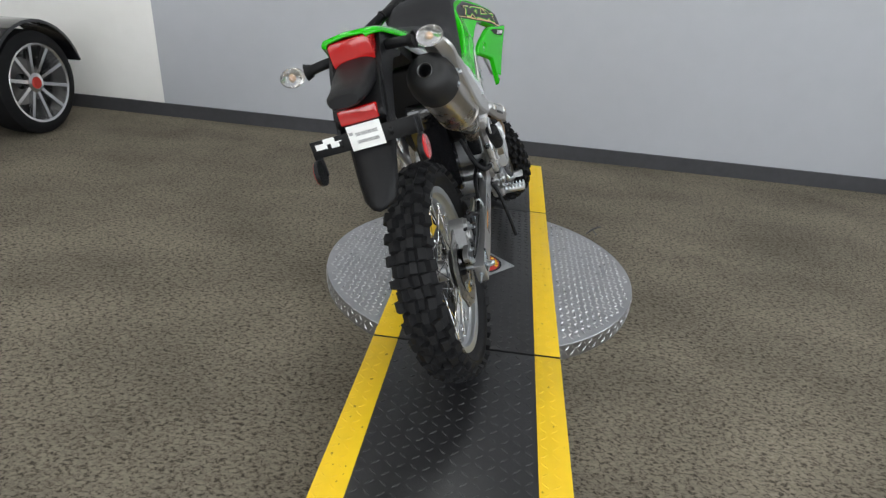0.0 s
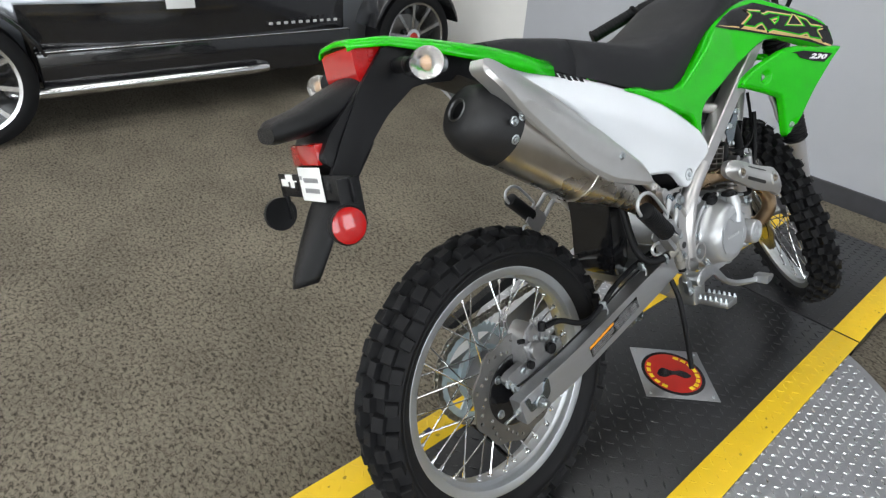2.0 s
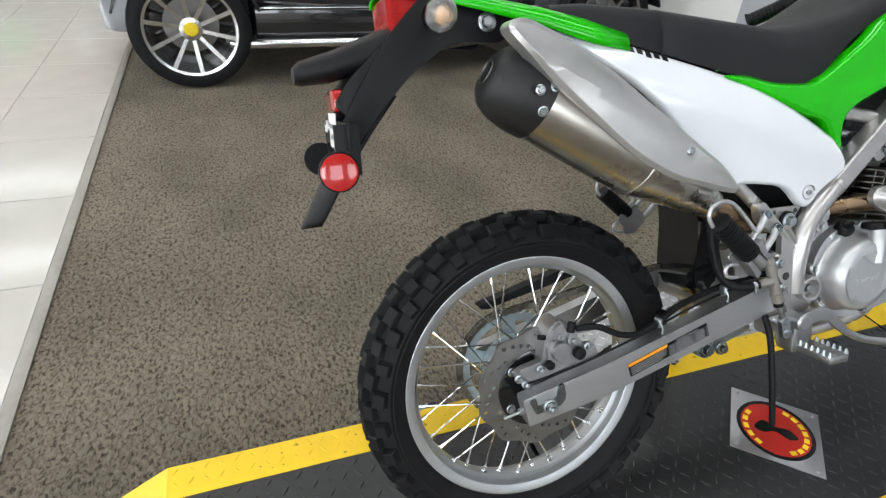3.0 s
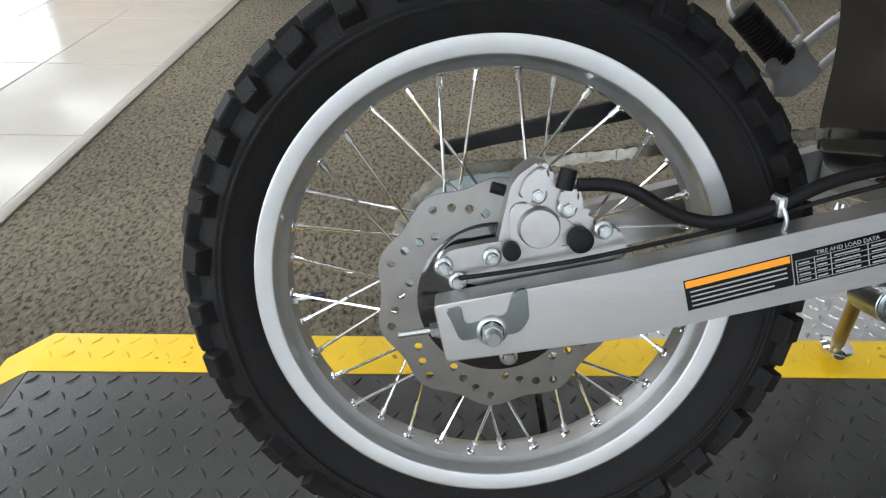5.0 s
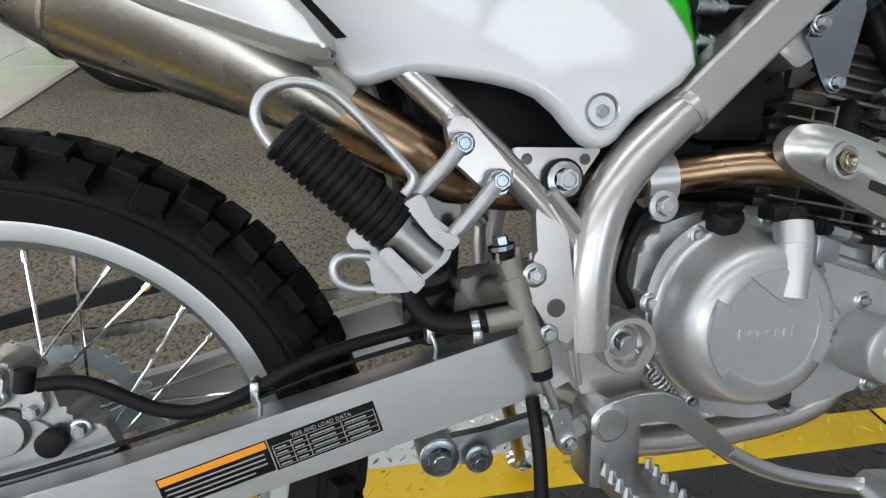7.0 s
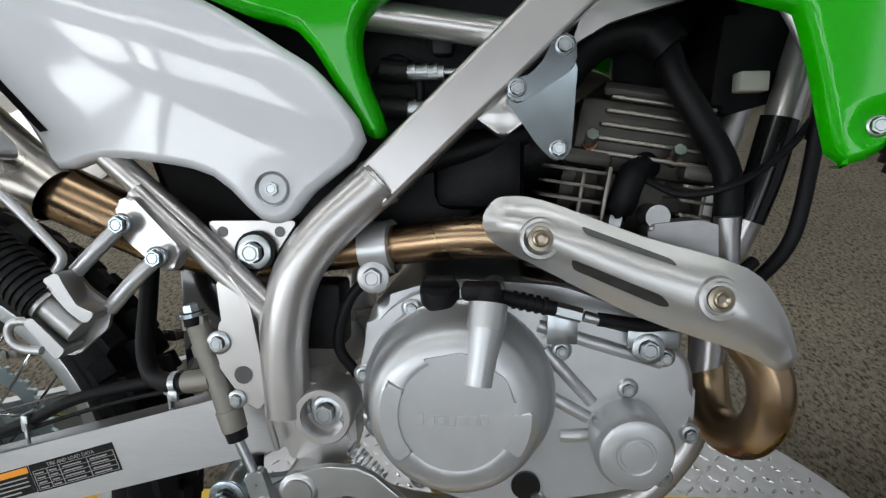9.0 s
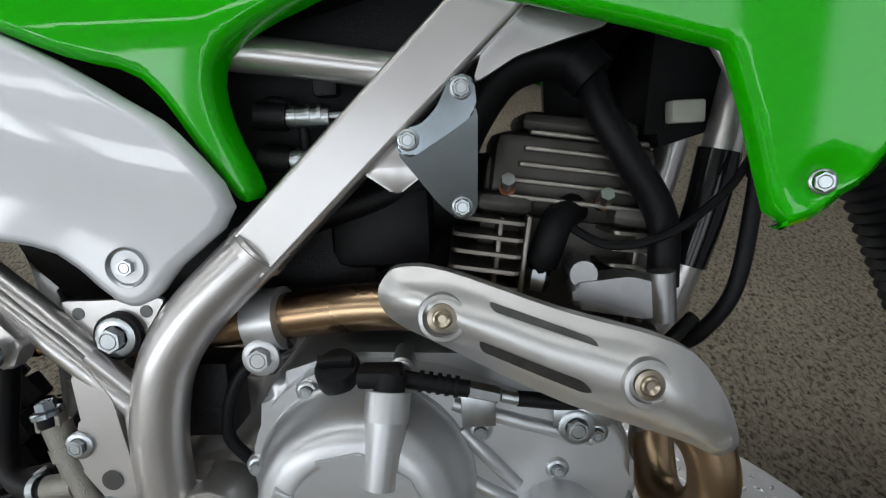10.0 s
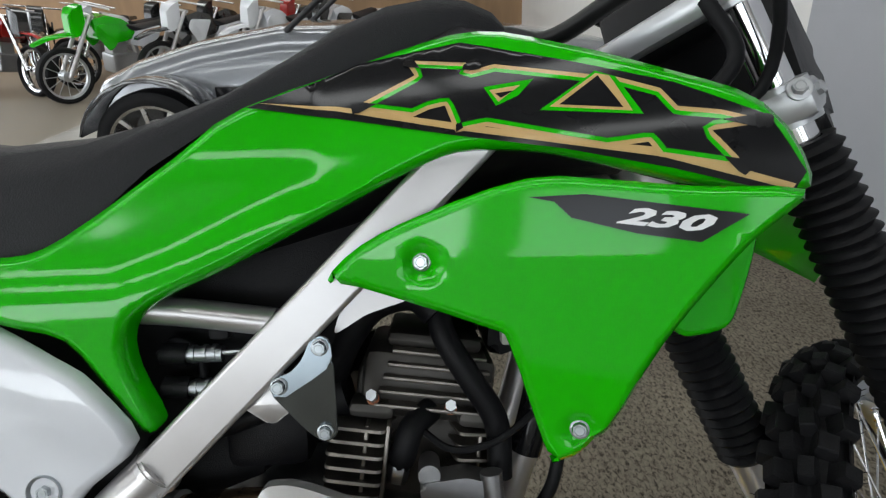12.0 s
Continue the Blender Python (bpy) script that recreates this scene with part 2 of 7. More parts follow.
def tube(bm, pts, r, seg=12, n=6, radii=None, flat=1.0, smooth=True):
    """A round bar swept along a smooth line."""
    path = spline(pts, n) if smooth and len(pts) > 2 else [Vector(p) for p in pts]
    up = Vector((1, 0, 0.01)).normalized()
    rings = []
    for i, p in enumerate(path):
        d = (path[min(i + 1, len(path) - 1)] - path[max(i - 1, 0)]).normalized()
        s = up - d * up.dot(d)
        if s.length < 1e-3:
            s = Vector((0, 1, 0)) - d * d.y
        s.normalize()
        up = s
        w = d.cross(s)
        rad = r if radii is None else radii[0] + (radii[1] - radii[0]) * i / (len(path) - 1)
        rings.append([bm.verts.new(p + (s * math.cos(2 * math.pi * k / seg) * flat + w * math.sin(2 * math.pi * k / seg)) * rad) for k in range(seg)])
    for A, B in zip(rings, rings[1:]):
        for k in range(seg):
            bm.faces.new((A[k], A[(k + 1) % seg], B[(k + 1) % seg], B[k]))
    bm.faces.new(rings[0][::-1])
    bm.faces.new(rings[-1])


def prism(bm, pts, x0, x1, bevel=0.0, seg=2):
    """A plate whose outline lies in the y-z plane, from x0 to x1."""
    a = [bm.verts.new((x0, y, z)) for y, z in pts]
    b = [bm.verts.new((x1, y, z)) for y, z in pts]
    fs = [bm.faces.new(a), bm.faces.new(b[::-1])]
    for i in range(len(pts)):
        j = (i + 1) % len(pts)
        fs.append(bm.faces.new((a[i], b[i], b[j], a[j])))
    if bevel:
        es = [e for e in fs[1].edges] + [e for e in fs[0].edges]
        bmesh.ops.bevel(bm, geom=es, offset=bevel, segments=seg, profile=0.5, affect="EDGES")


def rounded(pts, r=0.012, n=4):
    """Rounds the corners of a closed outline."""
    out = []
    P = [Vector(p) for p in pts]
    for i, p in enumerate(P):
        a, b = P[i - 1] - p, P[(i + 1) % len(P)] - p
        k = min(r, a.length * 0.45, b.length * 0.45)
        s, e = p + a.normalized() * k, p + b.normalized() * k
        for j in range(n + 1):
            t = j / n
            out.append(tuple(s * (1 - t) ** 2 + p * 2 * t * (1 - t) + e * t * t))
    return out


def smooth_loop(pts, n=5):
    P = [Vector(p) for p in pts]
    out = []
    for i in range(len(P)):
        a, b, c, d = P[i - 1], P[i], P[(i + 1) % len(P)], P[(i + 2) % len(P)]
        for k in range(n):
            t = k / n
            q = 0.5 * ((2 * b) + (c - a) * t + (2 * a - 5 * b + 4 * c - d) * t * t + (3 * b - a - 3 * c + d) * t ** 3)
            out.append((q.x, q.y))
    return out


def resample(pts, step):
    P = [Vector(p) for p in pts]
    out = []
    for i, p in enumerate(P):
        q = P[(i + 1) % len(P)]
        k = max(1, int((q - p).length / step))
        out += [p + (q - p) * j / k for j in range(k)]
    return out


def inset_loop(P, d):
    area = sum(P[i - 1].x * P[i].y - P[i].x * P[i - 1].y for i in range(len(P)))
    s = 1 if area > 0 else -1
    out = []
    for i, p in enumerate(P):
        t = (P[(i + 1) % len(P)] - P[i - 1])
        nrm = Vector((-t.y, t.x)) * s
        out.append(p + nrm.normalized() * d if nrm.length > 1e-9 else p)
    return out


def in_poly(p, P):
    c = False
    for i in range(len(P)):
        a, b = P[i - 1], P[i]
        if (a.y > p.y) != (b.y > p.y) and p.x < (b.x - a.x) * (p.y - a.y) / (b.y - a.y) + a.x:
            c = not c
    return c


def panel(bm, outline, xf, thick=0.003, grid=0.014, rnd=0.004, step=0.007, sign=1.0):
    """A moulded shell: outline in y-z, face at x = xf(y, z), rounded rim turned in by thick."""
    from mathutils import geometry
    P = resample(outline, step)
    Q = inset_loop(P, rnd) if rnd else P
    Q2 = inset_loop(P, rnd + 0.0025) if rnd else Q
    ys, zs = [p.x for p in Q], [p.y for p in Q]
    inner = []
    y = min(ys) + grid * 0.5
    row = 0
    while y < max(ys):
        z = min(zs) + grid * (0.5 if row % 2 else 0.1)
        while z < max(zs):
            p = Vector((y, z))
            if in_poly(p, Q2) and min((p - q).length for q in Q2) > grid * 0.45:
                inner.append(p)
            z += grid
        y += grid
        row += 1
    n = len(Q)
    vs, es, fs, *_ = geometry.delaunay_2d_cdt(Q + (Q2 if rnd else []) + inner, [(i, (i + 1) % n) for i in range(n)], [], 1, 1e-7)
    V = [bm.verts.new((xf(v.x, v.y) * sign, v.x, v.y)) for v in vs]
    for f in fs:
        try:
            bm.faces.new([V[i] for i in f])
        except ValueError:
            pass
    bm.verts.ensure_lookup_table()
    edge = [e for e in bm.edges if e.is_boundary and e.verts[0] in set(V)]
    if thick:
        loop = {}
        for e in edge:
            for v in e.verts:
                if v not in loop:
                    d = min(range(n), key=lambda i: (Q[i] - Vector((v.co.y, v.co.z))).length_squared)
                    p = P[d] if rnd else Q[d]
                    x = xf(v.co.y, v.co.z)
                    loop[v] = (bm.verts.new(((x - rnd * 0.8) * sign, p.x, p.y)), bm.verts.new(((x - rnd * 0.8 - thick) * sign, p.x, p.y)))
        for e in edge:
            a, b = e.verts
            for k in ((a, b, loop[b][0], loop[a][0]), (loop[a][0], loop[b][0], loop[b][1], loop[a][1])):
                try:
                    bm.faces.new(k)
                except ValueError:
                    pass


def text_mesh(body, size, extrude=0.0004, bold=0.0):
    cu = bpy.data.curves.new("lettering", "FONT")
    cu.body, cu.size, cu.extrude, cu.resolution_u, cu.offset = body, size, extrude, 2, bold
    cu.align_x, cu.align_y = "CENTER", "CENTER"
    ob = new("lettering", cu)
    bpy.context.view_layer.update()
    me = bpy.data.meshes.new_from_object(ob)
    bpy.data.objects.remove(ob)
    return me


def lettering(body, size, m, material, parent, name="lettering", bold=0.0):
    me = text_mesh(body, size, bold=bold)
    me.materials.append(material)
    ob = new(name, me)
    ob.parent = parent
    ob.matrix_basis = m
    return ob


def bolt(bm, p, axis=(1, 0, 0), r=0.008, h=0.006, washer=1.6):
    """A flanged hexagon bolt head with a recess."""
    p, axis = Vector(p), Vector(axis).normalized()
    lathe(bm, [(-0.002, r * washer), (0.0012, r * washer), (0.0018, r * washer * 0.9), (0.002, r * 1.02)], p, axis, 20)
    q = axis.to_track_quat("Z", "Y").to_matrix().to_4x4()
    bmesh.ops.create_cone(bm, cap_ends=True, segments=6, radius1=r, radius2=r * 0.95, depth=h, matrix=Matrix.Translation(p + axis * (0.002 + h / 2)) @ q)
    lathe(bm, [(h + 0.002, r * 0.7), (h + 0.0026, r * 0.62), (h + 0.0008, r * 0.5), (h + 0.0008, 0)], p, axis, 12)


def each_bolt(name, places, material, parent, r, h, axis=(1, 0, 0), washer=1.5, label=""):
    """One part per bolt."""
    me = None
    for p in places:
        if me is None:
            bm = bmesh.new()
            bolt(bm, (0, 0, 0), axis, r, h, washer)
            ob = part(name, bm, material, parent, label)
            me = ob.data
        else:
            ob = new(name, me)
            ob.parent = parent
        ob.matrix_basis = Matrix.Translation(p)


def holed_plate(bm, outline, holes, x0, x1):
    """A plate in the y-z plane with true round holes."""
    from mathutils import geometry
    pts, edges = [Vector(p) for p in outline], []
    n = len(pts)
    edges += [(i, (i + 1) % n) for i in range(n)]
    for cy, cz, r, k in holes:
        b = len(pts)
        pts += [Vector((cy + r * math.cos(2 * math.pi * i / k), cz + r * math.sin(2 * math.pi * i / k))) for i in range(k)]
        edges += [(b + i, b + (i + 1) % k) for i in range(k)]
    vs, es, fs, *_ = geometry.delaunay_2d_cdt(pts, edges, [], 1, 1e-7)
    keep = []
    for f in fs:
        c = sum((vs[i] for i in f), Vector((0, 0))) / len(f)
        if not any(math.hypot(c.x - h[0], c.y - h[1]) < h[2] * 0.98 for h in holes):
            keep.append(f)
    A = [bm.verts.new((x0, v.x, v.y)) for v in vs]
    B = [bm.verts.new((x1, v.x, v.y)) for v in vs]
    cnt = {}
    for f in keep:
        bm.faces.new([A[i] for i in f][::-1])
        bm.faces.new([B[i] for i in f])
        for i in range(len(f)):
            e = (f[i], f[(i + 1) % len(f)])
            cnt[tuple(sorted(e))] = cnt.get(tuple(sorted(e)), 0) + 1
    for (i, j), k in cnt.items():
        if k == 1:
            bm.faces.new((A[i], A[j], B[j], B[i]))
    for v in [v for v in bm.verts if not v.link_faces]:
        bm.verts.remove(v)
# ---- the shop: floor, walls, ceiling ----
FX0, FX1, FY0 = -12.0, 5.0, -8.0


def wall_y(x):
    return 2.70 - 0.045 * x


bm = bmesh.new()
v = [bm.verts.new(p) for p in ((FX0, -1.08, 0), (FX1, -1.08, 0), (FX1, wall_y(FX1) + 0.2, 0), (FX0, wall_y(FX0) + 0.2, 0))]
bm.faces.new(v)
tagged(part("floor", bm, CARPET, smooth=0), "brown-grey flecked loop-pile carpet floor", "floor", kind="structure")
bm = bmesh.new()
box(bm, (FX0, -2.45, -0.05), (FX1, -1.085, 0.003))
tiled = tagged(part("floor_tiled", bm, mat("tile_grout", (0.35, 0.34, 0.32), 0.5), smooth=0), "glossy cream floor tiling beside the carpet", "floor", kind="structure")
for name_, lo, hi in (("floor_far", (FX0, FY0, -0.05), (FX1, -2.45, 0.002)),):
    bm = bmesh.new()
    box(bm, lo, hi)
    tagged(part(name_, bm, mat("floor_brown", (0.20, 0.17, 0.13), 0.5, var=0.15, scale=5), smooth=0), "tan floor of the far shop area", "floor", kind="structure")
bm = bmesh.new()
box(bm, (FX0, -1.105, 0.0), (FX1, -1.07, 0.008), 0.003)
tagged(part("trim", bm, mat("trim_strip", (0.30, 0.28, 0.25), 0.4, 0.4), smooth=30), "thin metal strip between carpet and tiles", "floor trim", kind="structure")

tile_me = None
for i in range(-19, 8):
    for j in range(3):
        if tile_me is None:
            bm = bmesh.new()
            box(bm, (0.003, 0.003, 0), (0.6, 0.442, 0.004), 0.0015, seg=1)
            tl = part("tile", bm, TILE, tiled, smooth=0)
            tile_me = tl.data
        else:
            tl = new("tile", tile_me)
            tl.parent = tiled
        tl.matrix_basis = Matrix.Translation((i * 0.603, -2.44 + j * 0.445, 0.002))



def wall_box(name, x0, x1, z0, z1, d0, d1, material, label, cat="wall"):
    """A slab along the back wall between two places of x; d is depth in front of the wall's face."""
    bm = bmesh.new()
    for x, d, z in ((x0, d0, z0), (x0, d1, z0), (x1, d0, z0), (x1, d1, z0), (x0, d0, z1), (x0, d1, z1), (x1, d0, z1), (x1, d1, z1)):
        bm.verts.new((x, wall_y(x) - d, z))
    bmesh.ops.convex_hull(bm, input=bm.verts)
    bmesh.ops.dissolve_limit(bm, angle_limit=0.01, verts=bm.verts, edges=bm.edges)
    return tagged(part(name, bm, material, smooth=0), label, cat, kind="structure")


wall_box("wall_north", -2.64, 5.0, 0, 4.0, -0.15, 0.0, WALL_GREY, "plain light grey painted shop wall")
wall_box("wall_north_white", -12.0, -2.64, 0, 4.0, -0.15, 0.0, WALL_WHITE, "plain white painted shop wall")
wall_box("baseboard", -12.0, 5.0, 0, 0.1, 0.002, 0.018, BASE_DARK, "dark rubber baseboard along the wall", "baseboard")


wall_box("trim_white", 2.62, 2.72, 0, 3.2, 0.002, 0.05, WALL_WHITE, "white corner trim at the wall's end", "trim")
wall_box("door_1", 2.75, 3.65, 0.0, 2.1, 0.004, 0.09, mat("black_frame", (0.012, 0.012, 0.013), 0.4, var=0.2), "black framed doorway at the wall's end", "door")


def side_wall(name, x, glazed, label):
    """A side wall of piers with tall panes between them."""
    bm = bmesh.new()
    y1 = wall_y(x)
    box(bm, (x - 0.1, FY0, 0), (x + 0.1, y1, 1.3))
    box(bm, (x - 0.1, FY0, 3.0), (x + 0.1, y1, 4.0))
    k = 5
    for i in range(k + 1):
        y = FY0 + (y1 - FY0) * i / k
        box(bm, (x - 0.1, max(FY0, y - 0.33), 1.3), (x + 0.1, min(y1, y + 0.33), 3.0))
    return tagged(part(name, bm, WALL_WHITE, smooth=0), label, "wall", kind="structure")


# Walls out of view: windows assumed from reflections, their layout invented.
side_wall("wall_east", FX1, True, "white shop wall with tall windows")
bm = bmesh.new()
box(bm, (FX0 - 0.2, FY0, 0), (FX0, wall_y(FX0), 4.0))
tagged(part("wall_west", bm, mat("wood_wall", (0.32, 0.20, 0.11), 0.6, var=0.3, scale=4, stretch=(1, 1, 0.2)), smooth=0), "wood-toned far wall of the shop", "wall", kind="structure")
bm = bmesh.new()
for i in range(6):
    box(bm, (FX0 + i * 2.95 - 0.15, FY0 - 0.1, 0), (FX0 + i * 2.95 + 0.15, FY0 + 0.1, 4))
box(bm, (FX0, FY0 - 0.1, 0), (FX1, FY0 + 0.1, 0.4))
box(bm, (FX0, FY0 - 0.1, 3.3), (FX1, FY0 + 0.1, 4))
tagged(part("wall_south", bm, WALL_WHITE, smooth=0), "white shopfront wall with tall windows", "wall", kind="structure")
bm = bmesh.new()
box(bm, (FX0, FY0, 4.0), (FX1, wall_y(FX0), 4.1))
tagged(part("ceiling", bm, CEIL, smooth=0), "unseen tiled ceiling, toned grey to limit bounced light", "ceiling", kind="structure")

# strip lights added in rows on the unseen ceiling, placed for the tank's highlight
first = None
for ix in range(6):
    for iy in range(4):
        x, y = -10.4 + ix * 2.6, -6.3 + iy * 2.5
        m = pose(x, y, 3.97)
        if first is None:
            first = thing("ceiling_light", "long white strip light assumed on the unseen ceiling", "ceiling light", m, "ceiling lights")
            bm = bmesh.new()
            box(bm, (-0.27, -1.22, 0), (0.27, 1.22, 0.03), 0.004)
            part("frame", bm, CEIL, first)
            bm = bmesh.new()
            box(bm, (-0.23, -1.18, -0.008), (0.23, 1.18, 0.001), 0.002)
            part("diffuser", bm, GLOW, first)
        else:
            copy_thing(first, m)

# Area lamps stand in for daylight; east powers vary to steer the reflections.
for i in range(5):
    y = FY0 + (wall_y(FX1) - FY0) * (i + 0.5) / 5
    area_lamp("window_light_east", look((FX1 - 0.12, y, 2.15), (0, y, 2.15)), 1.45, 1.7, (80, 80, 62, 28, 28)[i], (0.92, 0.97, 1.0))
for i in range(5):
    x = FX0 + 2.95 * (i + 0.5)
    area_lamp("window_light_south", look((x, FY0 + 0.12, 1.85), (x, 0, 1.85)), 2.4, 2.7, 80, (0.95, 0.98, 1.0))

# ---- turntable display deck ----
DZ = 0.07
XL, XR = -0.334, 0.277
XM = (XL + XR) / 2
DCY, DR = 0.735, 0.632


def lug(bm, x, y, z, a, L=0.013, w=0.0036, h=0.0016):
    """One raised bar of a tread plate."""
    c, s = math.cos(a), math.sin(a)
    pts = [(-L, 0, 0), (0, -w, 0), (L, 0, 0), (0, w, 0), (-L * 0.55, 0, h), (L * 0.55, 0, h)]
    V = [bm.verts.new((x + p[0] * c - p[1] * s, y + p[0] * s + p[1] * c, z + p[2])) for p in pts]
    for f in ((0, 1, 4), (1, 5, 4), (1, 2, 5), (2, 3, 5), (3, 4, 5), (3, 0, 4)):
        bm.faces.new([V[i] for i in f])


deck = thing("turntable", "round aluminium tread-plate turntable lying on the carpet", "turntable")
bm = bmesh.new()
lathe(bm, [(0.0, 0), (0.0, DR), (DZ - 0.012, DR), (DZ - 0.010, DR - 0.002), (DZ - 0.010, 0)], (XM, DCY, 0), (0, 0, 1), 96)
part("disc", bm, ALU_DECK, deck, "bright tread-plate disc")
bm = bmesh.new()
p = 0.0235
for i in range(-30, 31):
    for j in range(-30, 31):
        x, y = i * p + (j % 2) * 0, j * p
        if math.hypot(x, y) < DR - 0.02 and abs(x) > 0.30:
            lug(bm, XM + x, DCY + y, DZ - 0.010, radians(45 if (i + j) % 2 else -45), 0.0095, 0.0034, 0.0024)
for k in range(150):
    a = 2 * math.pi * k / 150
    for row in range(2):
        x, y = XM + DR * math.cos(a), DCY + DR * math.sin(a)
        z = 0.02 + row * 0.024
        c = 0.009 * (1 if (k + row) % 2 else -1)
        tx, ty = -math.sin(a) * 0.009, math.cos(a) * 0.009
        nx, ny = math.cos(a) * 0.003, math.sin(a) * 0.003
        V = [bm.verts.new(q) for q in ((x - tx, y - ty, z - c), (x + tx, y + ty, z + c), (x + nx, y + ny, z + 0.004), (x + nx, y + ny, z - 0.004))]
        bm.faces.new((V[0], V[2], V[1]))
        bm.faces.new((V[0], V[1], V[3]))
part("tread", bm, ALU_LUG, deck, "bright worn tread lugs", smooth=0)
bm = bmesh.new()
tube(bm, [(0.47, 1.20, 0.05), (0.50, 1.21, 0.075), (0.535, 1.215, 0.09)], 0.004, 8)
tube(bm, [(0.50, 1.21, 0.07), (0.52, 1.20, 0.05)], 0.003, 8)
part("latch_wire", bm, DARK_ST, deck)

JR, JF, Y0, Y1 = 0.10, 1.37, -0.70, 2.20
TW = 0.082


def tread_plate(bm, x0, x1, y0, y1, z, pitch=0.0315, L=0.0125):
    i = 0
    y = y0 + pitch / 2
    while y < y1:
        x, j = x0 + pitch / 2, 0
        while x < x1 - 0.006:
            lug(bm, x, y, z, radians(40 if (i + j) % 2 else -40), L)
            x += pitch
            j += 1
        y += pitch
        i += 1


ramp = thing("display_ramp", "black tread-plate ramp with yellow edges across the turntable", "ramp")
for nm, y0, y1 in (("rear_plate", Y0, JR - 0.005), ("middle_plate", JR + 0.005, JF - 0.005), ("front_plate", JF + 0.005, Y1)):
    bm = bmesh.new()
    box(bm, (XL, y0, DZ - 0.012 if nm == "middle_plate" else DZ - 0.02), (XR, y1, DZ), 0.002)
    if nm != "middle_plate":
        box(bm, (XL + 0.002, y0 + 0.01, 0.001), (XR - 0.002, y1, DZ - 0.02))
    pl = part(nm, bm, DECK, ramp, "black tread-plate section")
    bm = bmesh.new()
    tread_plate(bm, XL + TW, XR - TW, y0, y1, DZ)
    part("tread", bm, DECK, pl, smooth=0)
    for sx in (0, 1):
        a = XL if sx == 0 else XR - TW
        bm = bmesh.new()
        box(bm, (a, y0, DZ - 0.0005), (a + TW, y1, DZ + 0.0011), 0.0004)
        tp = part("edge_tape", bm, YELLOW, pl, "yellow edge tape")
        bm = bmesh.new()
        tread_plate(bm, a, a + TW, y0, y1, DZ + 0.0008)
        part("tape_tread", bm, YELLOW, tp, smooth=0)
for nm, y, s in (("rear_slope", Y0, -1), ("front_slope", Y1, 1)):
    bm = bmesh.new()
    V = [bm.verts.new(q) for q in ((XL, y, DZ), (XR, y, DZ), (XR, y + s * 0.11, 0.004), (XL, y + s * 0.11, 0.004), (XL, y, 0.004), (XR, y, 0.004))]
    for f in ((0, 1, 2, 3), (0, 3, 4), (1, 5, 2), (4, 3, 2, 5), (0, 4, 5, 1)):
        bm.faces.new([V[i] for i in f])
    sl = part(nm, bm, DECK, ramp, "black ramp end", smooth=0)
    for a in (XL, XR - TW):
        bm = bmesh.new()
        V = [bm.verts.new(q) for q in ((a, y, DZ + 0.001), (a + TW, y, DZ + 0.001), (a + TW, y + s * 0.11, 0.006), (a, y + s * 0.11, 0.006))]
        bm.faces.new(V)
        r = bmesh.ops.extrude_face_region(bm, geom=bm.faces[:])
        for q in r["geom"]:
            if isinstance(q, bmesh.types.BMVert):
                q.co.z -= 0.0008
        part("edge_tape", bm, YELLOW, sl, "yellow edge tape", smooth=0)

random.seed(11)
bm = bmesh.new()
for k in range(70):
    a = random.choice((XL, XR - TW)) + random.uniform(0.008, TW - 0.008)
    y, r = random.uniform(Y0, Y1), random.uniform(0.0015, 0.006)
    pts = [(a + r * random.uniform(0.4, 1) * math.cos(t), y + r * random.uniform(0.4, 1.6) * math.sin(t), DZ + 0.0013) for t in (0, 1.1, 2.2, 3.3, 4.4, 5.3)]
    V = [bm.verts.new(q) for q in pts]
    bm.faces.new(V)
r = bmesh.ops.extrude_face_region(bm, geom=bm.faces[:])
for q in r["geom"]:
    if isinstance(q, bmesh.types.BMVert):
        q.co.z -= 0.0004
tagged(part("tape_scuffs", bm, YELLOW_WORN, ramp, "small worn spots on the tape", smooth=0), kind="stuff")

# sticker plate in the middle of the turntable, turned a half quarter
SX, SY, SA = -0.024, 0.712, radians(47)
stick = thing("maker_plate", "square aluminium plate with a round red and yellow badge", "badge plate", Matrix.Translation((SX, SY, DZ + 0.0015)) @ Matrix.Rotation(SA, 4, "Z"))
bm = bmesh.new()
box(bm, (-0.105, -0.105, 0), (0.105, 0.105, 0.002), 0.0006)
part("plate", bm, ALU_DECK, stick)
bm = bmesh.new()
lathe(bm, [(0.002, 0), (0.0026, 0), (0.0026, 0.092), (0.002, 0.092)], (0, 0, 0), (0, 0, 1), 40)
part("badge", bm, DEC_BLACK, stick, "black notched rim of the badge")
bm = bmesh.new()
lathe(bm, [(0.0026, 0), (0.003, 0), (0.003, 0.082), (0.0026, 0.082)], (0, 0, 0), (0, 0, 1), 40)
part("badge_field", bm, STICKER_R, stick, "dark red badge field")
YB = mat("badge_yellow", (0.85, 0.62, 0.02), 0.4, var=0.05)
for k in range(8):
    bm = bmesh.new()
    a = radians(-58 + k * 18)
    box(bm, (-0.008, -0.006, 0.003), (0.008, 0.006, 0.0034), 0, Matrix.Rotation(a, 4, "Z") @ Matrix.Translation((0.071, 0, 0)) @ Matrix.Rotation(radians(90), 4, "Z"))
    part("badge_bar", bm, YB, stick, smooth=0)
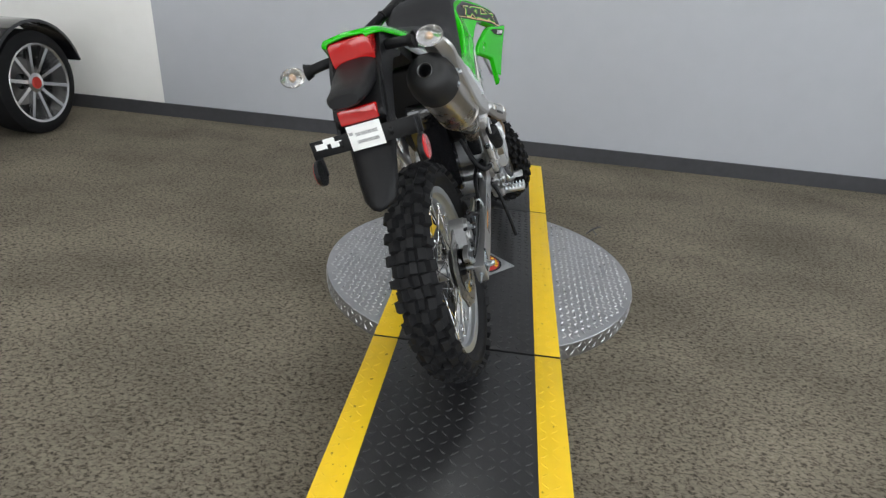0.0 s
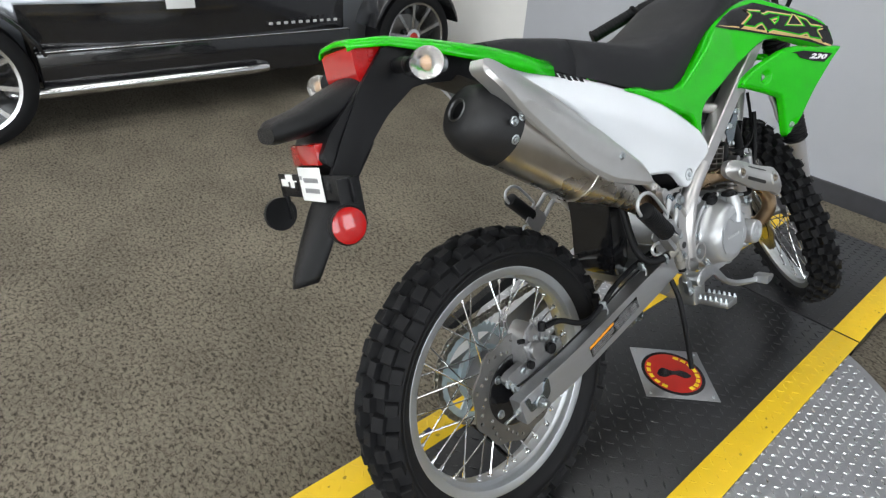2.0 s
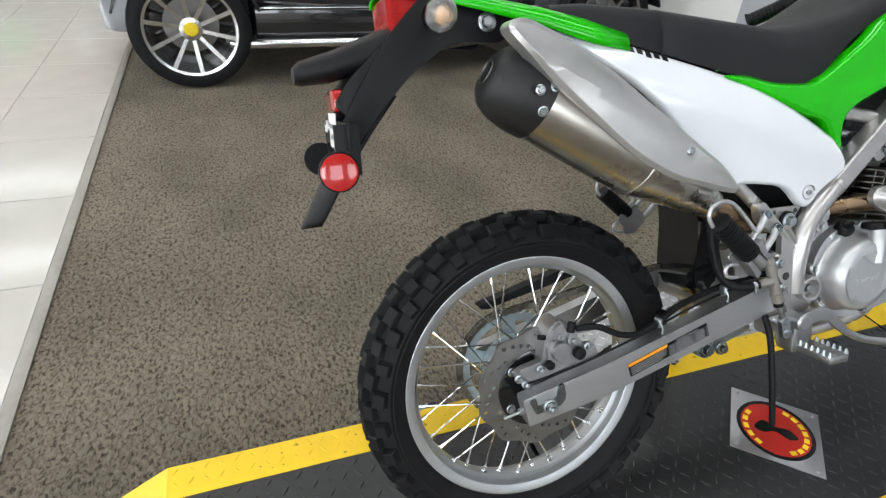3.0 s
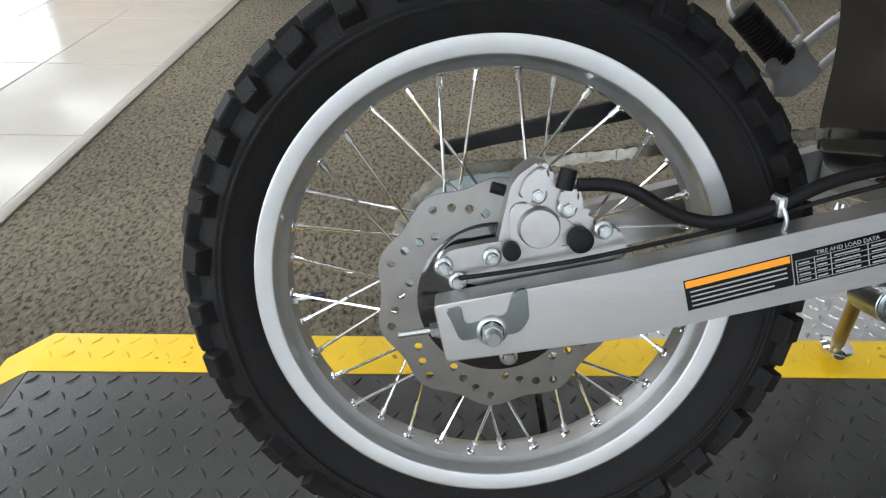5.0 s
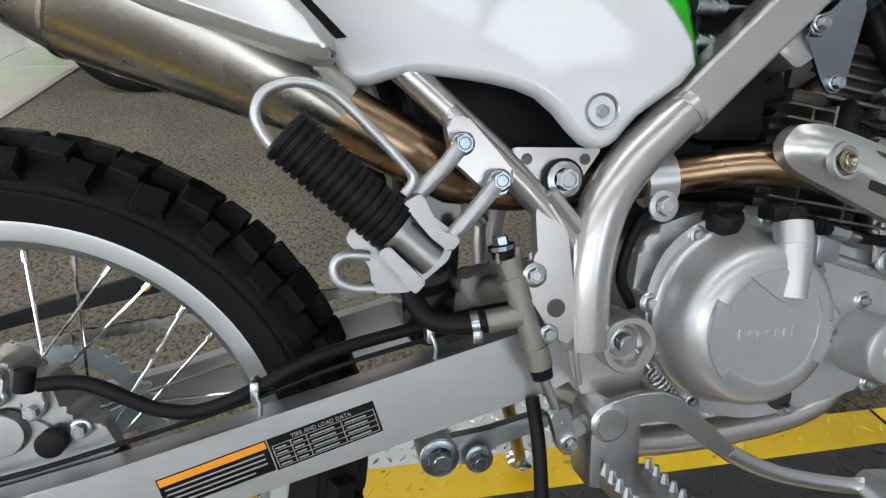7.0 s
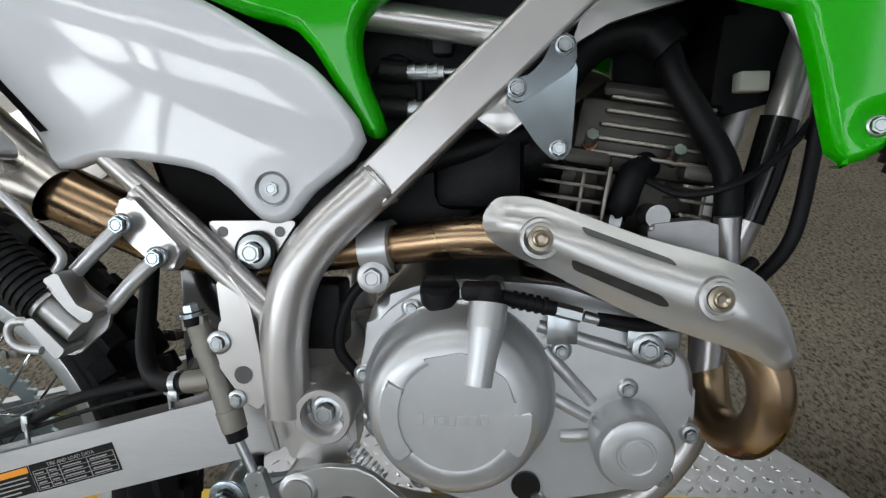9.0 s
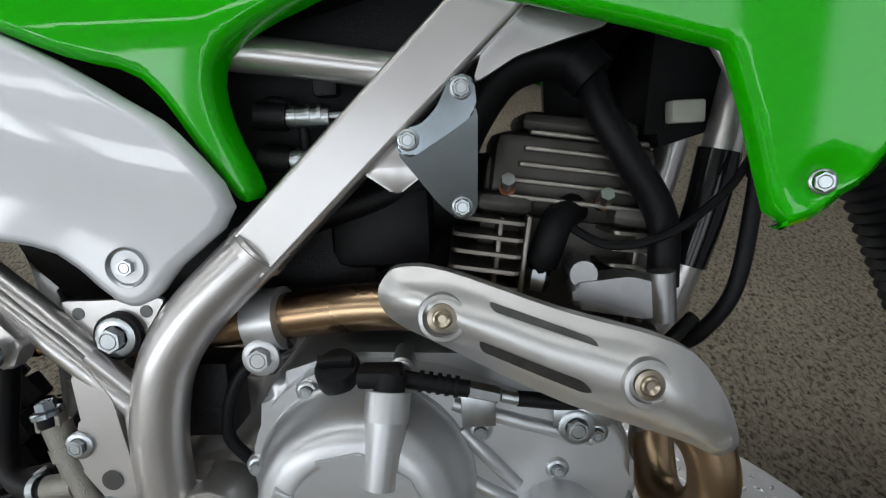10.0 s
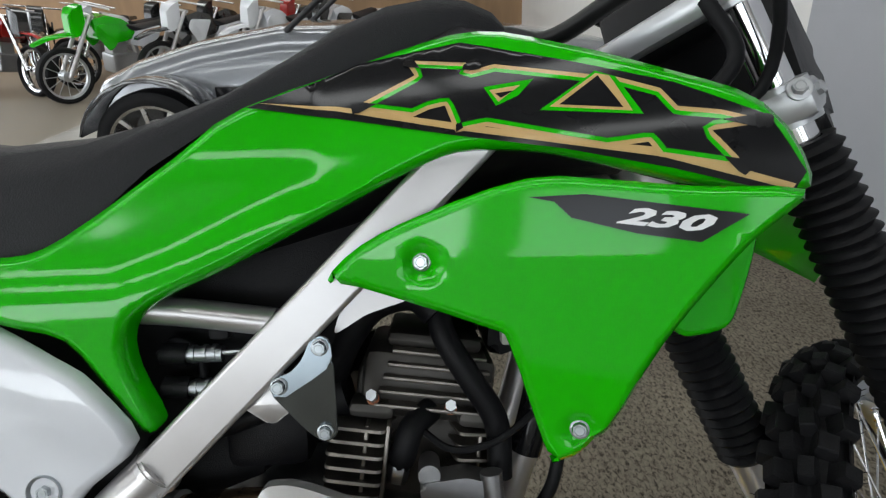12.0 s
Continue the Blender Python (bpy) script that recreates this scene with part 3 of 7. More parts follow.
for k in range(5):
    bm = bmesh.new()
    a = radians(155 + k * 20)
    box(bm, (-0.008, -0.006, 0.003), (0.008, 0.006, 0.0034), 0, Matrix.Rotation(a, 4, "Z") @ Matrix.Translation((0.071, 0, 0)) @ Matrix.Rotation(radians(90), 4, "Z"))
    part("badge_bar", bm, YB, stick, smooth=0)
bm = bmesh.new()
prism_pts = smooth_loop([(-0.05, -0.012), (-0.03, -0.022), (0.0, -0.008), (0.03, -0.02), (0.052, -0.008), (0.03, 0.012), (0.0, 0.008), (-0.03, 0.018)], 4)
V = [bm.verts.new((a, b, 0.0032)) for a, b in prism_pts]
bm.faces.new(V)
r = bmesh.ops.extrude_face_region(bm, geom=bm.faces[:])
for q in r["geom"]:
    if isinstance(q, bmesh.types.BMVert):
        q.co.z -= 0.0004
part("badge_figure", bm, DEC_BLACK, stick, "black shape in the badge", smooth=0)
each_bolt("screw", [(a * 0.09, b * 0.09, 0.002) for a in (-1, 1) for b in (-1, 1)], ZINC, stick, 0.003, 0.002, (0, 0, 1))
# ---- the motorcycle, built upright in its own frame (x right, y ahead, z up) and leaned on its side stand ----
BIKE = Matrix.Translation((0.0, -0.0025, 0.094)) @ Matrix.Rotation(radians(-1.34), 4, "Z") @ Matrix.Rotation(radians(-20.39), 4, "Y")
bike = thing("motorcycle", "green and white off-road motorcycle leaning on its side stand", "motorcycle", BIKE)
X = Vector((1, 0, 0))


def knobs(parent, c, R, w, count, size, h):
    """Tread blocks in staggered rows round a tyre, each an object of its own."""
    rows = [(-1.04, 0.0, 1.0, 1.35), (-0.62, 0.5, 1.0, 1.0), (-0.2, 0.0, 0.8, 0.9), (0.2, 0.5, 0.8, 0.9), (0.62, 0.0, 1.0, 1.0), (1.04, 0.5, 1.0, 1.35)]
    cr = w * 0.5
    for lat, ph, sc, hh in rows:
        me = []
        for var in range(2):
            bm = bmesh.new()
            s, L, t = size * sc * 0.70, size * (0.80 + 0.1 * var if abs(lat) < 0.9 else 0.66 + 0.16 * var), h * hh
            ring = [(-s / 2, -L / 2), (s / 2, -L / 2), (s / 2, L / 2), (-s / 2, L / 2)]
            lev = [(1.22, -t), (1.0, 0.0), (0.94, t * 0.40), (0.84, t * 0.52)]
            V = [[bm.verts.new((x * k, y * k, z)) for x, y in ring] for k, z in lev]
            for A, B in zip(V, V[1:]):
                for i in range(4):
                    bm.faces.new((A[i], A[(i + 1) % 4], B[(i + 1) % 4], B[i]))
            bm.faces.new(V[-1])
            sx = math.copysign(1, lat)
            if abs(lat) > 0.9:
                for q in (-0.3, 0.35):
                    b0 = Vector((sx * s * 0.4, L * q, t * 0.4))
                    rod(bm, b0, b0 + Vector((sx * 0.002, 0.002 * (var - 0.5), 0.008)), 0.0006, 0.0003, 5)
            ob = part("tread_block", bm, RUBBER, parent, "", 20)
            me.append(ob.data)
            bpy.data.objects.remove(ob)
        for k in range(count):
            a = 2 * math.pi * (k + ph) / count
            ob = new("tread_block", me[k % 2])
            ob.parent = parent
            rad = R - cr + cr * math.cos(lat * 0.92) * 0.95 - 0.004
            ob.matrix_basis = Matrix.Translation(c) @ Matrix.Rotation(a, 4, "X") @ Matrix.Translation((cr * math.sin(lat) * 1.02, 0, rad)) @ Matrix.Rotation(lat * 0.95, 4, "Y") @ Matrix.Rotation(0.12 * math.sin(k * 2.4 + lat), 4, "Z")


def wheel(name, c, R, w, rimR, rimw, count, knob, label):
    """Rim as the part, with tyre, hub and every spoke under it."""
    bm = bmesh.new()
    hw = rimw / 2
    prof = [(hw, rimR), (hw + 0.0015, rimR - 0.002), (hw + 0.0015, rimR - 0.004), (hw - 0.001, rimR - 0.0185), (hw - 0.003, rimR - 0.0205), (hw - 0.012, rimR - 0.0215), (hw - 0.016, rimR - 0.024), (0.012, rimR - 0.029), (0.0, rimR - 0.030)]
    full = prof + [(-a, r) for a, r in prof[-2::-1]]
    full += [(-hw + 0.004, rimR - 0.004), (-hw + 0.006, rimR - 0.010), (-0.008, rimR - 0.022), (0.008, rimR - 0.022), (hw - 0.006, rimR - 0.010), (hw - 0.004, rimR - 0.004)]
    lathe(bm, full, c, X, 96, closed=True)
    rim = part(name, bm, RIM_ALU, bike, label)
    bm = bmesh.new()
    cr = w / 2
    pr = [(hw - 0.002, rimR - 0.006), (hw + 0.004, rimR + 0.001), (cr * 0.86, rimR + 0.014), (cr * 0.96, rimR + 0.03), (cr * 0.92, R - 0.038), (cr * 0.72, R - 0.024), (cr * 0.4, R - 0.017), (0, R - 0.0145)]
    lathe(bm, pr + [(-a, r) for a, r in pr[-2::-1]], c, X, 110)
    lathe(bm, [(cr * 0.995, rimR + 0.022), (cr * 1.01, rimR + 0.024), (cr * 0.995, rimR + 0.026)], c, X, 110)
    knobs(rim, Vector(c), R, w, count, knob, 0.0155)
    part("tyre", bm, RUBBER, rim, "black knobbly off-road tyre", 28)
    return rim


RW = (0.0, 0.0, 0.316)
FW = (-0.004, 1.410, 0.335)
rear = wheel("rear_wheel", RW, 0.318, 0.112, 0.2425, 0.066, 32, 0.034, "silver spoked rear rim")
front = wheel("front_wheel", FW, 0.340, 0.086, 0.285, 0.050, 34, 0.030, "silver spoked front rim")


def spokes(parent, c, rimR, hubR, hx, n, ph=0.0):
    """Each spoke with its nipple, laced to both hub flanges."""
    me = {}
    for i in range(n):
        side = 1 if i % 2 else -1
        a = 2 * math.pi * (i + 0.5) / n + ph
        lead = (1 if (i // 2) % 2 else -1) * radians(46)
        key = (side, lead)
        if key not in me:
            bm = bmesh.new()
            p0 = Vector((side * hx, hubR * math.sin(lead), hubR * math.cos(lead)))
            p1 = Vector((side * 0.004, 0, rimR - 0.026))
            rod(bm, p0, p1, 0.00165, seg=8)
            d = (p1 - p0).normalized()
            rod(bm, p1 - d * 0.016, p1 + d * 0.004, 0.0032, 0.0030, 8)
            lathe(bm, [(0.0, 0.0032), (0.001, 0.0060), (0.006, 0.0075)], p1 - d * 0.006, d, 10)
            ob = part("spoke", bm, CHROME, parent)
            me[key] = ob.data
        else:
            ob = new("spoke", me[key])
            ob.parent = parent
        ob.matrix_basis = Matrix.Translation(c) @ Matrix.Rotation(a, 4, "X")


spokes(rear, RW, 0.2425, 0.052, 0.030, 36, 0.02)
spokes(front, FW, 0.285, 0.034, 0.030, 36)


def hub(parent, c, r, hx, fr):
    bm = bmesh.new()
    lathe(bm, [(-hx - 0.012, 0.014), (-hx - 0.01, 0.024), (-hx - 0.003, fr), (-hx + 0.003, fr), (-hx + 0.008, r + 0.006), (-0.015, r), (0.015, r), (hx - 0.008, r + 0.006), (hx - 0.003, fr), (hx + 0.003, fr), (hx + 0.01, 0.024), (hx + 0.02, 0.014)], c, X, 40)
    part("hub", bm, CAST, parent, "cast aluminium hub")


hub(rear, RW, 0.030, 0.030, 0.056)
hub(front, FW, 0.020, 0.030, 0.038)


def wave_disc(parent, c, x, R, r_in, n=10):
    """Wavy drilled brake disc with a dark carrier."""
    bm = bmesh.new()
    seg = 160
    out = [(c[1] + (R + 0.0035 * math.cos(n * 2 * math.pi * k / seg)) * math.sin(2 * math.pi * k / seg), c[2] + (R + 0.0035 * math.cos(n * 2 * math.pi * k / seg)) * math.cos(2 * math.pi * k / seg)) for k in range(seg)]
    holes = [(c[1], c[2], r_in, 72)]
    for k in range(n * 4):
        a = 2 * math.pi * k / (n * 4)
        rr = R - 0.008 - 0.0075 * (k % 4) * 0.95
        holes.append((c[1] + rr * math.sin(a), c[2] + rr * math.cos(a), 0.0042, 12))
    holed_plate(bm, out, holes, x - 0.002, x + 0.002)
    d = part("brake_disc", bm, DISC_ST, parent, "wavy drilled steel brake disc", 30)
    bm = bmesh.new()
    lathe(bm, [(-0.004, 0.03), (-0.004, r_in + 0.001), (0.0035, r_in + 0.001), (0.005, r_in - 0.004), (0.004, 0.055), (0.012, 0.04), (0.012, 0.02)], (x, c[1], c[2]), X, 60)
    part("disc_carrier", bm, BLACK_GL, d, "black disc carrier")
    each_bolt("disc_bolt", [(x + 0.004, c[1] + 0.062 * math.sin(2 * math.pi * (k + 0.3) / 5), c[2] + 0.062 * math.cos(2 * math.pi * (k + 0.3) / 5)) for k in range(5)], ZINC, d, 0.006, 0.004)


bm = bmesh.new()
vd = Vector((0.0, -0.989, -0.147))
rod(bm, Vector(RW) + vd * 0.216, Vector(RW) + vd * 0.192, 0.0042, seg=14)
rod(bm, Vector(RW) + vd * 0.216, Vector(RW) + vd * 0.208, 0.0065, seg=6)
part("valve_stem", bm, ZINC, rear, "plated tyre valve")
bm = bmesh.new()
rod(bm, Vector(RW) + vd * 0.194, Vector(RW) + vd * 0.180, 0.0052, 0.0046, 14)
part("valve_cap", bm, mat("dark_blue_cap", (0.015, 0.018, 0.06), 0.4), rear, "dark blue valve cap")
wave_disc(rear, RW, 0.060, 0.113, 0.074)
wave_disc(front, FW, -0.060, 0.125, 0.085)

# sprocket and chain on the far side
bm = bmesh.new()
seg = 45 * 4
outer = [0.104 + (0.006 if k % 4 in (1, 2) else 0) for k in range(seg)]
A = [[bm.verts.new((xx, RW[1] + (outer[k] if o else 0.088) * math.sin(2 * math.pi * k / seg), RW[2] + (outer[k] if o else 0.088) * math.cos(2 * math.pi * k / seg))) for k in range(seg)] for xx in (-0.058, -0.052) for o in (1, 0)]
for k in range(seg):
    j = (k + 1) % seg
    bm.faces.new((A[2][k], A[2][j], A[3][j], A[3][k]))
    bm.faces.new((A[0][j], A[0][k], A[1][k], A[1][j]))
    bm.faces.new((A[0][k], A[0][j], A[2][j], A[2][k]))
    bm.faces.new((A[1][j], A[1][k], A[3][k], A[3][j]))
for k in range(5):
    a = 2 * math.pi * k / 5
    prism(bm, [(RW[1] + r * math.sin(a + o), RW[2] + r * math.cos(a + o)) for r, o in ((0.05, -0.22), (0.09, -0.16), (0.09, 0.16), (0.05, 0.22))], -0.057, -0.053)
lathe(bm, [(-0.05, 0.03), (-0.05, 0.062), (-0.035, 0.066), (-0.03, 0.05)], RW, X, 36)
part("sprocket", bm, mat("bright_zinc", (0.50, 0.60, 0.64), 0.38, 0.55, var=0.08, scale=50), rear, "zinc-plated rear sprocket", 30)
FS = Vector((-0.055, 0.545, 0.462))
chain_path = []
cr_, fr_ = 0.109, 0.032
tilt = math.atan2(FS.z - RW[2], FS.y)
for k in range(30):
    a = tilt + math.pi / 2 + math.pi * k / 29
    chain_path.append((RW[1] + cr_ * math.cos(a), RW[2] + cr_ * math.sin(a)))
for k in range(10):
    a = tilt - math.pi / 2 + math.pi * k / 9
    chain_path.append((FS.y + fr_ * math.cos(a), FS.z + fr_ * math.sin(a)))
loop = resample(chain_path, 0.002)
tot, links, last = 0.0, [], None
for p in loop:
    if last is None or (p - last).length >= 0.01588:
        links.append(p)
        last = p
bm = bmesh.new()
for k in range(len(links)):
    p, q = links[k], links[(k + 1) % len(links)]
    d = (q - p)
    if d.length > 0.03:
        continue
    mid, ang = (p + q) / 2, math.atan2(d.y, d.x)
    off = 0.0046 if k % 2 else 0.0062
    for s in (-1, 1):
        o = smooth_loop([(-0.0115, 0), (-0.008, 0.0066), (0, 0.0046), (0.008, 0.0066), (0.0115, 0), (0.008, -0.0066), (0, -0.0046), (-0.008, -0.0066)], 2)
        pts = [(mid.x + y * math.cos(ang) - z * math.sin(ang), mid.y + y * math.sin(ang) + z * math.cos(ang)) for y, z in o]
        prism(bm, pts, -0.055 + s * off - 0.0008, -0.055 + s * off + 0.0008)
    rod(bm, (-0.055 - 0.0082, p.x, p.y), (-0.055 + 0.0082, p.x, p.y), 0.0034, seg=8)
part("drive_chain", bm, mat("chain_steel", (0.30, 0.285, 0.25), 0.34, 1.0, var=0.3, scale=160), bike, "steel roller chain", 15)
bm = bmesh.new()
prism(bm, rounded([(-0.068, 0.446), (0.0, 0.464), (0.10, 0.492), (0.20, 0.512), (0.205, 0.494), (0.12, 0.474), (0.0, 0.449), (-0.05, 0.436)], 0.004), -0.072, -0.048, 0.003)
part("chain_guard", bm, BLACK_PL, bike, "black plastic chain guard")

# swingarm: two box beams, cross tube, axle plates
for s, nm in ((1, "swingarm"), (-1, "swingarm_far_beam")):
    bm = bmesh.new()
    o = rounded([(-0.058, 0.334), (-0.046, 0.281), (0.10, 0.308), (0.30, 0.362), (0.468, 0.409), (0.52, 0.430), (0.52, 0.482), (0.452, 0.466), (0.30, 0.424), (0.10, 0.369)], 0.004, 2)
    if s == 1:
        prism(bm, o, 0.100, 0.130, 0.0022)
        rod(bm, (-0.1, 0.47, 0.445), (0.1, 0.47, 0.445), 0.032, seg=24)
        box(bm, (-0.1, 0.38, 0.40), (0.1, 0.45, 0.45), 0.012)
    else:
        prism(bm, o, -0.130, -0.100, 0.0022)
    arm = part(nm, bm, ALU_BR, bike, "brushed aluminium swingarm beam")
    if s == 1:
        swing = arm
bm = bmesh.new()
prism(bm, rounded([(-0.0480, 0.3318), (-0.0347, 0.3350), (-0.0310, 0.3180), (0.0033, 0.3280), (0.0072, 0.3480), (0.0190, 0.3530), (0.0230, 0.3254), (0.0150, 0.3125), (-0.0345, 0.3035), (-0.0415, 0.3190)], 0.004), 0.128, 0.1325, 0.0010)
part("axle_plate", bm, BLUE_ZN, swing, "blue zinc chain-adjuster plate")
bm = bmesh.new()
bolt(bm, (0.1335, -0.008, 0.3140), X, 0.0100, 0.009, 1.3)
lathe(bm, [(0.010, 0.0068), (0.017, 0.0068), (0.019, 0.0055), (0.019, 0)], (0.1335, -0.008, 0.3145), X, 16)
rod(bm, (-0.14, -0.008, 0.3145), (0.13, -0.008, 0.3145), 0.009)
part("axle_nut", bm, ZINC, swing, "castellated axle nut")
bm = bmesh.new()
rod(bm, (0.116, -0.05, 0.307), (0.116, -0.088, 0.300), 0.003, seg=10)
rod(bm, (0.116, -0.052, 0.307), (0.116, -0.060, 0.3055), 0.0065, seg=6)
part("adjuster_bolt", bm, ZINC, swing)
# warning and load-data labels
up = Vector((0, math.sin(radians(17.0)), math.cos(radians(17.0))))
al = Vector((0, math.cos(radians(17.0)), -0 + math.sin(radians(17.0))))


def on_arm(u, v_, x=0.1305):
    """A place on the beam's outer face: u along it from the label's corner, v up across it."""
    p = Vector((x, 0.147, 0.3605)) + al * u + Vector((0, -math.sin(radians(17.0)), math.cos(radians(17.0)))) * v_
    return p


def arm_label(u0, u1, v0, v1, x0, x1, material, name, label=""):
    bm = bmesh.new()
    V = [bm.verts.new(on_arm(u, w, x)) for x in (x0, x1) for u, w in ((u0, v0), (u1, v0), (u1, v1), (u0, v1))]
    bmesh.ops.convex_hull(bm, input=V)
    return part(name, bm, material, swing, label, 0)


arm_label(0.0, 0.0865, -0.026, 0.001, 0.1300, 0.1304, DEC_BLACK, "warning_label", "black warning label with an orange head")
arm_label(0.001, 0.0855, -0.006, 0.000, 0.1302, 0.1306, ORANGE, "label_head", "orange label head")
arm_label(0.0875, 0.176, -0.027, 0.001, 0.1300, 0.1304, DEC_BLACK, "data_label", "black tyre and load data label")
for k in range(4):
    arm_label(0.004, 0.082 - 0.011 * (k == 3), -0.0105 - k * 0.0042, -0.0092 - k * 0.0042, 0.1302, 0.1306, DEC_GREY, "print_line")
for k in range(5):
    arm_label(0.0895, 0.174, -0.0062 - k * 0.0048, -0.0057 - k * 0.0048, 0.1302, 0.1306, DEC_GREY, "table_rule")
for u in (0.0895, 0.104, 0.117, 0.146, 0.1735):
    arm_label(u, u + 0.0007, -0.0254, -0.0057, 0.1302, 0.1306, DEC_GREY, "table_rule")
for k in range(4):
    for u, w in ((0.0915, 0.009), (0.106, 0.008), (0.120, 0.02), (0.149, 0.018)):
        arm_label(u, u + w, -0.0095 - k * 0.0048, -0.0082 - k * 0.0048, 0.1302, 0.1306, DEC_GREY, "print_line")
mt = Matrix.Translation(on_arm(0.131, -0.003, 0.1304)) @ Matrix(((0, 0, 1, 0), (al.y, -al.z, 0, 0), (al.z, al.y, 0, 0), (0, 0, 0, 1)))
lettering("TIRE AND LOAD DATA", 0.0048, mt, DEC_GREY, swing)

# rear caliper on its bracket
bm = bmesh.new()
prism(bm, rounded([(-0.045, 0.345), (-0.055, 0.362), (-0.045, 0.372), (-0.01, 0.380), (0.03, 0.385), (0.10, 0.398), (0.112, 0.372), (0.05, 0.350), (0.0, 0.336)], 0.006), 0.078, 0.094, 0.003)
cal = part("caliper", bm, CAST, bike, "cast aluminium rear brake caliper")
bm = bmesh.new()
prism(bm, rounded([(-0.004, 0.372), (0.000, 0.400), (0.0055, 0.430), (0.0120, 0.440), (0.0287, 0.4525), (0.0400, 0.447), (0.0420, 0.433), (0.0580, 0.437), (0.0660, 0.425), (0.0700, 0.408), (0.0820, 0.402), (0.0840, 0.384), (0.0600, 0.372), (0.030, 0.367)], 0.004), 0.050, 0.092, 0.004, 3)
prism(bm, rounded([(0.0110, 0.422), (0.0160, 0.438), (0.0287, 0.449), (0.0370, 0.444), (0.0350, 0.430), (0.0260, 0.418)], 0.004), 0.088, 0.101, 0.003, 3)
prism(bm, rounded([(0.0440, 0.417), (0.0480, 0.431), (0.0580, 0.434), (0.0640, 0.424), (0.0600, 0.410), (0.0500, 0.408)], 0.004), 0.088, 0.100, 0.003, 3)
prism(bm, rounded([(0.0050, 0.412), (0.0150, 0.418), (0.0560, 0.402), (0.0700, 0.390), (0.0560, 0.378), (0.0080, 0.378)], 0.005), 0.088, 0.0955, 0.002, 3)
lathe(bm, [(0, 0.0185), (0.006, 0.0178), (0.0085, 0.0165), (0.0088, 0)], (0.095, 0.031, 0.3955), X, 36)
part("caliper_body", bm, CAST, cal, "silver piston housing")
each_bolt("caliper_bolt", [(0.098, y, z) for y, z in ((-0.050, 0.358), (-0.008, 0.368), (-0.037, 0.345), (0.0275, 0.4243), (0.0537, 0.4130), (0.0860, 0.3950))], ZINC, cal, 0.0055, 0.006)
bm = bmesh.new()
lathe(bm, [(0, 0.011), (0.009, 0.011), (0.010, 0.009), (0.010, 0)], (0.098, 0.066, 0.387), X, 24)
part("rubber_cap", bm, RUBBER_S, cal, "black rubber cap")
bm = bmesh.new()
lathe(bm, [(0, 0.008), (0.008, 0.008), (0.009, 0)], (0.098, 0.008, 0.375), X, 20)
part("rubber_cap", bm, RUBBER_S, cal, "black rubber cap")
bm = bmesh.new()
rod(bm, (0.098, 0.0, 0.427), (0.098, -0.012, 0.430), 0.005, seg=10)
part("rubber_cap", bm, RUBBER_S, cal, "black rubber cap")
bm = bmesh.new()
rod(bm, (0.10, 0.052, 0.447), (0.10, 0.049, 0.430), 0.0075, seg=12)
part("rubber_cap", bm, RUBBER_S, cal, "black rubber cap")
bm = bmesh.new()
tube(bm, [(0.10, 0.060, 0.434), (0.102, 0.085, 0.435), (0.106, 0.105, 0.431), (0.108, 0.128, 0.419), (0.11, 0.150, 0.410), (0.112, 0.180, 0.408), (0.112, 0.222, 0.423), (0.108, 0.267, 0.444), (0.10, 0.331, 0.458), (0.10, 0.42, 0.475), (0.12, 0.46, 0.485)], 0.0058, 12)
part("brake_hose", bm, RUBBER_S, cal, "black rear brake hose")
bm = bmesh.new()
tube(bm, [(0.104, -0.037, 0.350), (0.108, -0.02, 0.354), (0.11, 0.02, 0.362), (0.112, 0.065, 0.372), (0.112, 0.12, 0.386), (0.112, 0.2, 0.408), (0.110, 0.30, 0.44), (0.108, 0.42, 0.468)], 0.0022, 8)
part("sensor_wire", bm, RUBBER_S, cal)
for y, z in ((0.222, 0.423), (0.365, 0.463)):
    bm = bmesh.new()
    tube(bm, [(0.118, y + 0.002, z - 0.028), (0.122, y + 0.004, z - 0.012), (0.118, y, z + 0.002), (0.106, y, z + 0.008)], 0.002, 8)
    box(bm, (0.105, y - 0.004, z - 0.009), (0.121, y + 0.004, z + 0.009), 0.003)
    part("hose_clip", bm, ZINC, cal)

# black inner fender ahead of the rear wheel
bm = bmesh.new()
prism(bm, smooth_loop([(0.320, 0.72), (0.340, 0.63), (0.350, 0.56), (0.349, 0.48), (0.358, 0.434), (0.392, 0.434), (0.402, 0.50), (0.408, 0.60), (0.430, 0.72), (0.375, 0.78)], 4), -0.060, 0.055, 0.014, 4)
part("mud_flap", bm, BLACK_GL, bike, "black plastic inner fender")
# dark airbox and engine backing behind the side panels
bm = bmesh.new()
prism(bm, rounded([(0.36, 0.64), (0.42, 0.58), (0.50, 0.56), (0.60, 0.60), (0.66, 0.62), (0.72, 0.72), (0.76, 0.80), (0.84, 0.86), (0.80, 0.90), (0.50, 0.86), (0.30, 0.86)], 0.02), -0.09, 0.085, 0.015)
part("airbox", bm, BLACK_PL, bike, "black plastic airbox")

# frame
bm = bmesh.new()
for s in (1, -1):
    a, b = Vector((s * 0.140, 0.564, 0.641)), Vector((s * 0.142, 0.872, 0.932))
    d = (b - a).normalized()
    w = d.cross(X).normalized()
    V = []
    for p in (a, b):
        for u, t in ((-0.018, -0.0188), (0.018, -0.0188), (0.018, 0.0188), (-0.018, 0.0188)):
            V.append(bm.verts.new(p + X * u + w * t))
    g = bmesh.ops.convex_hull(bm, input=V)
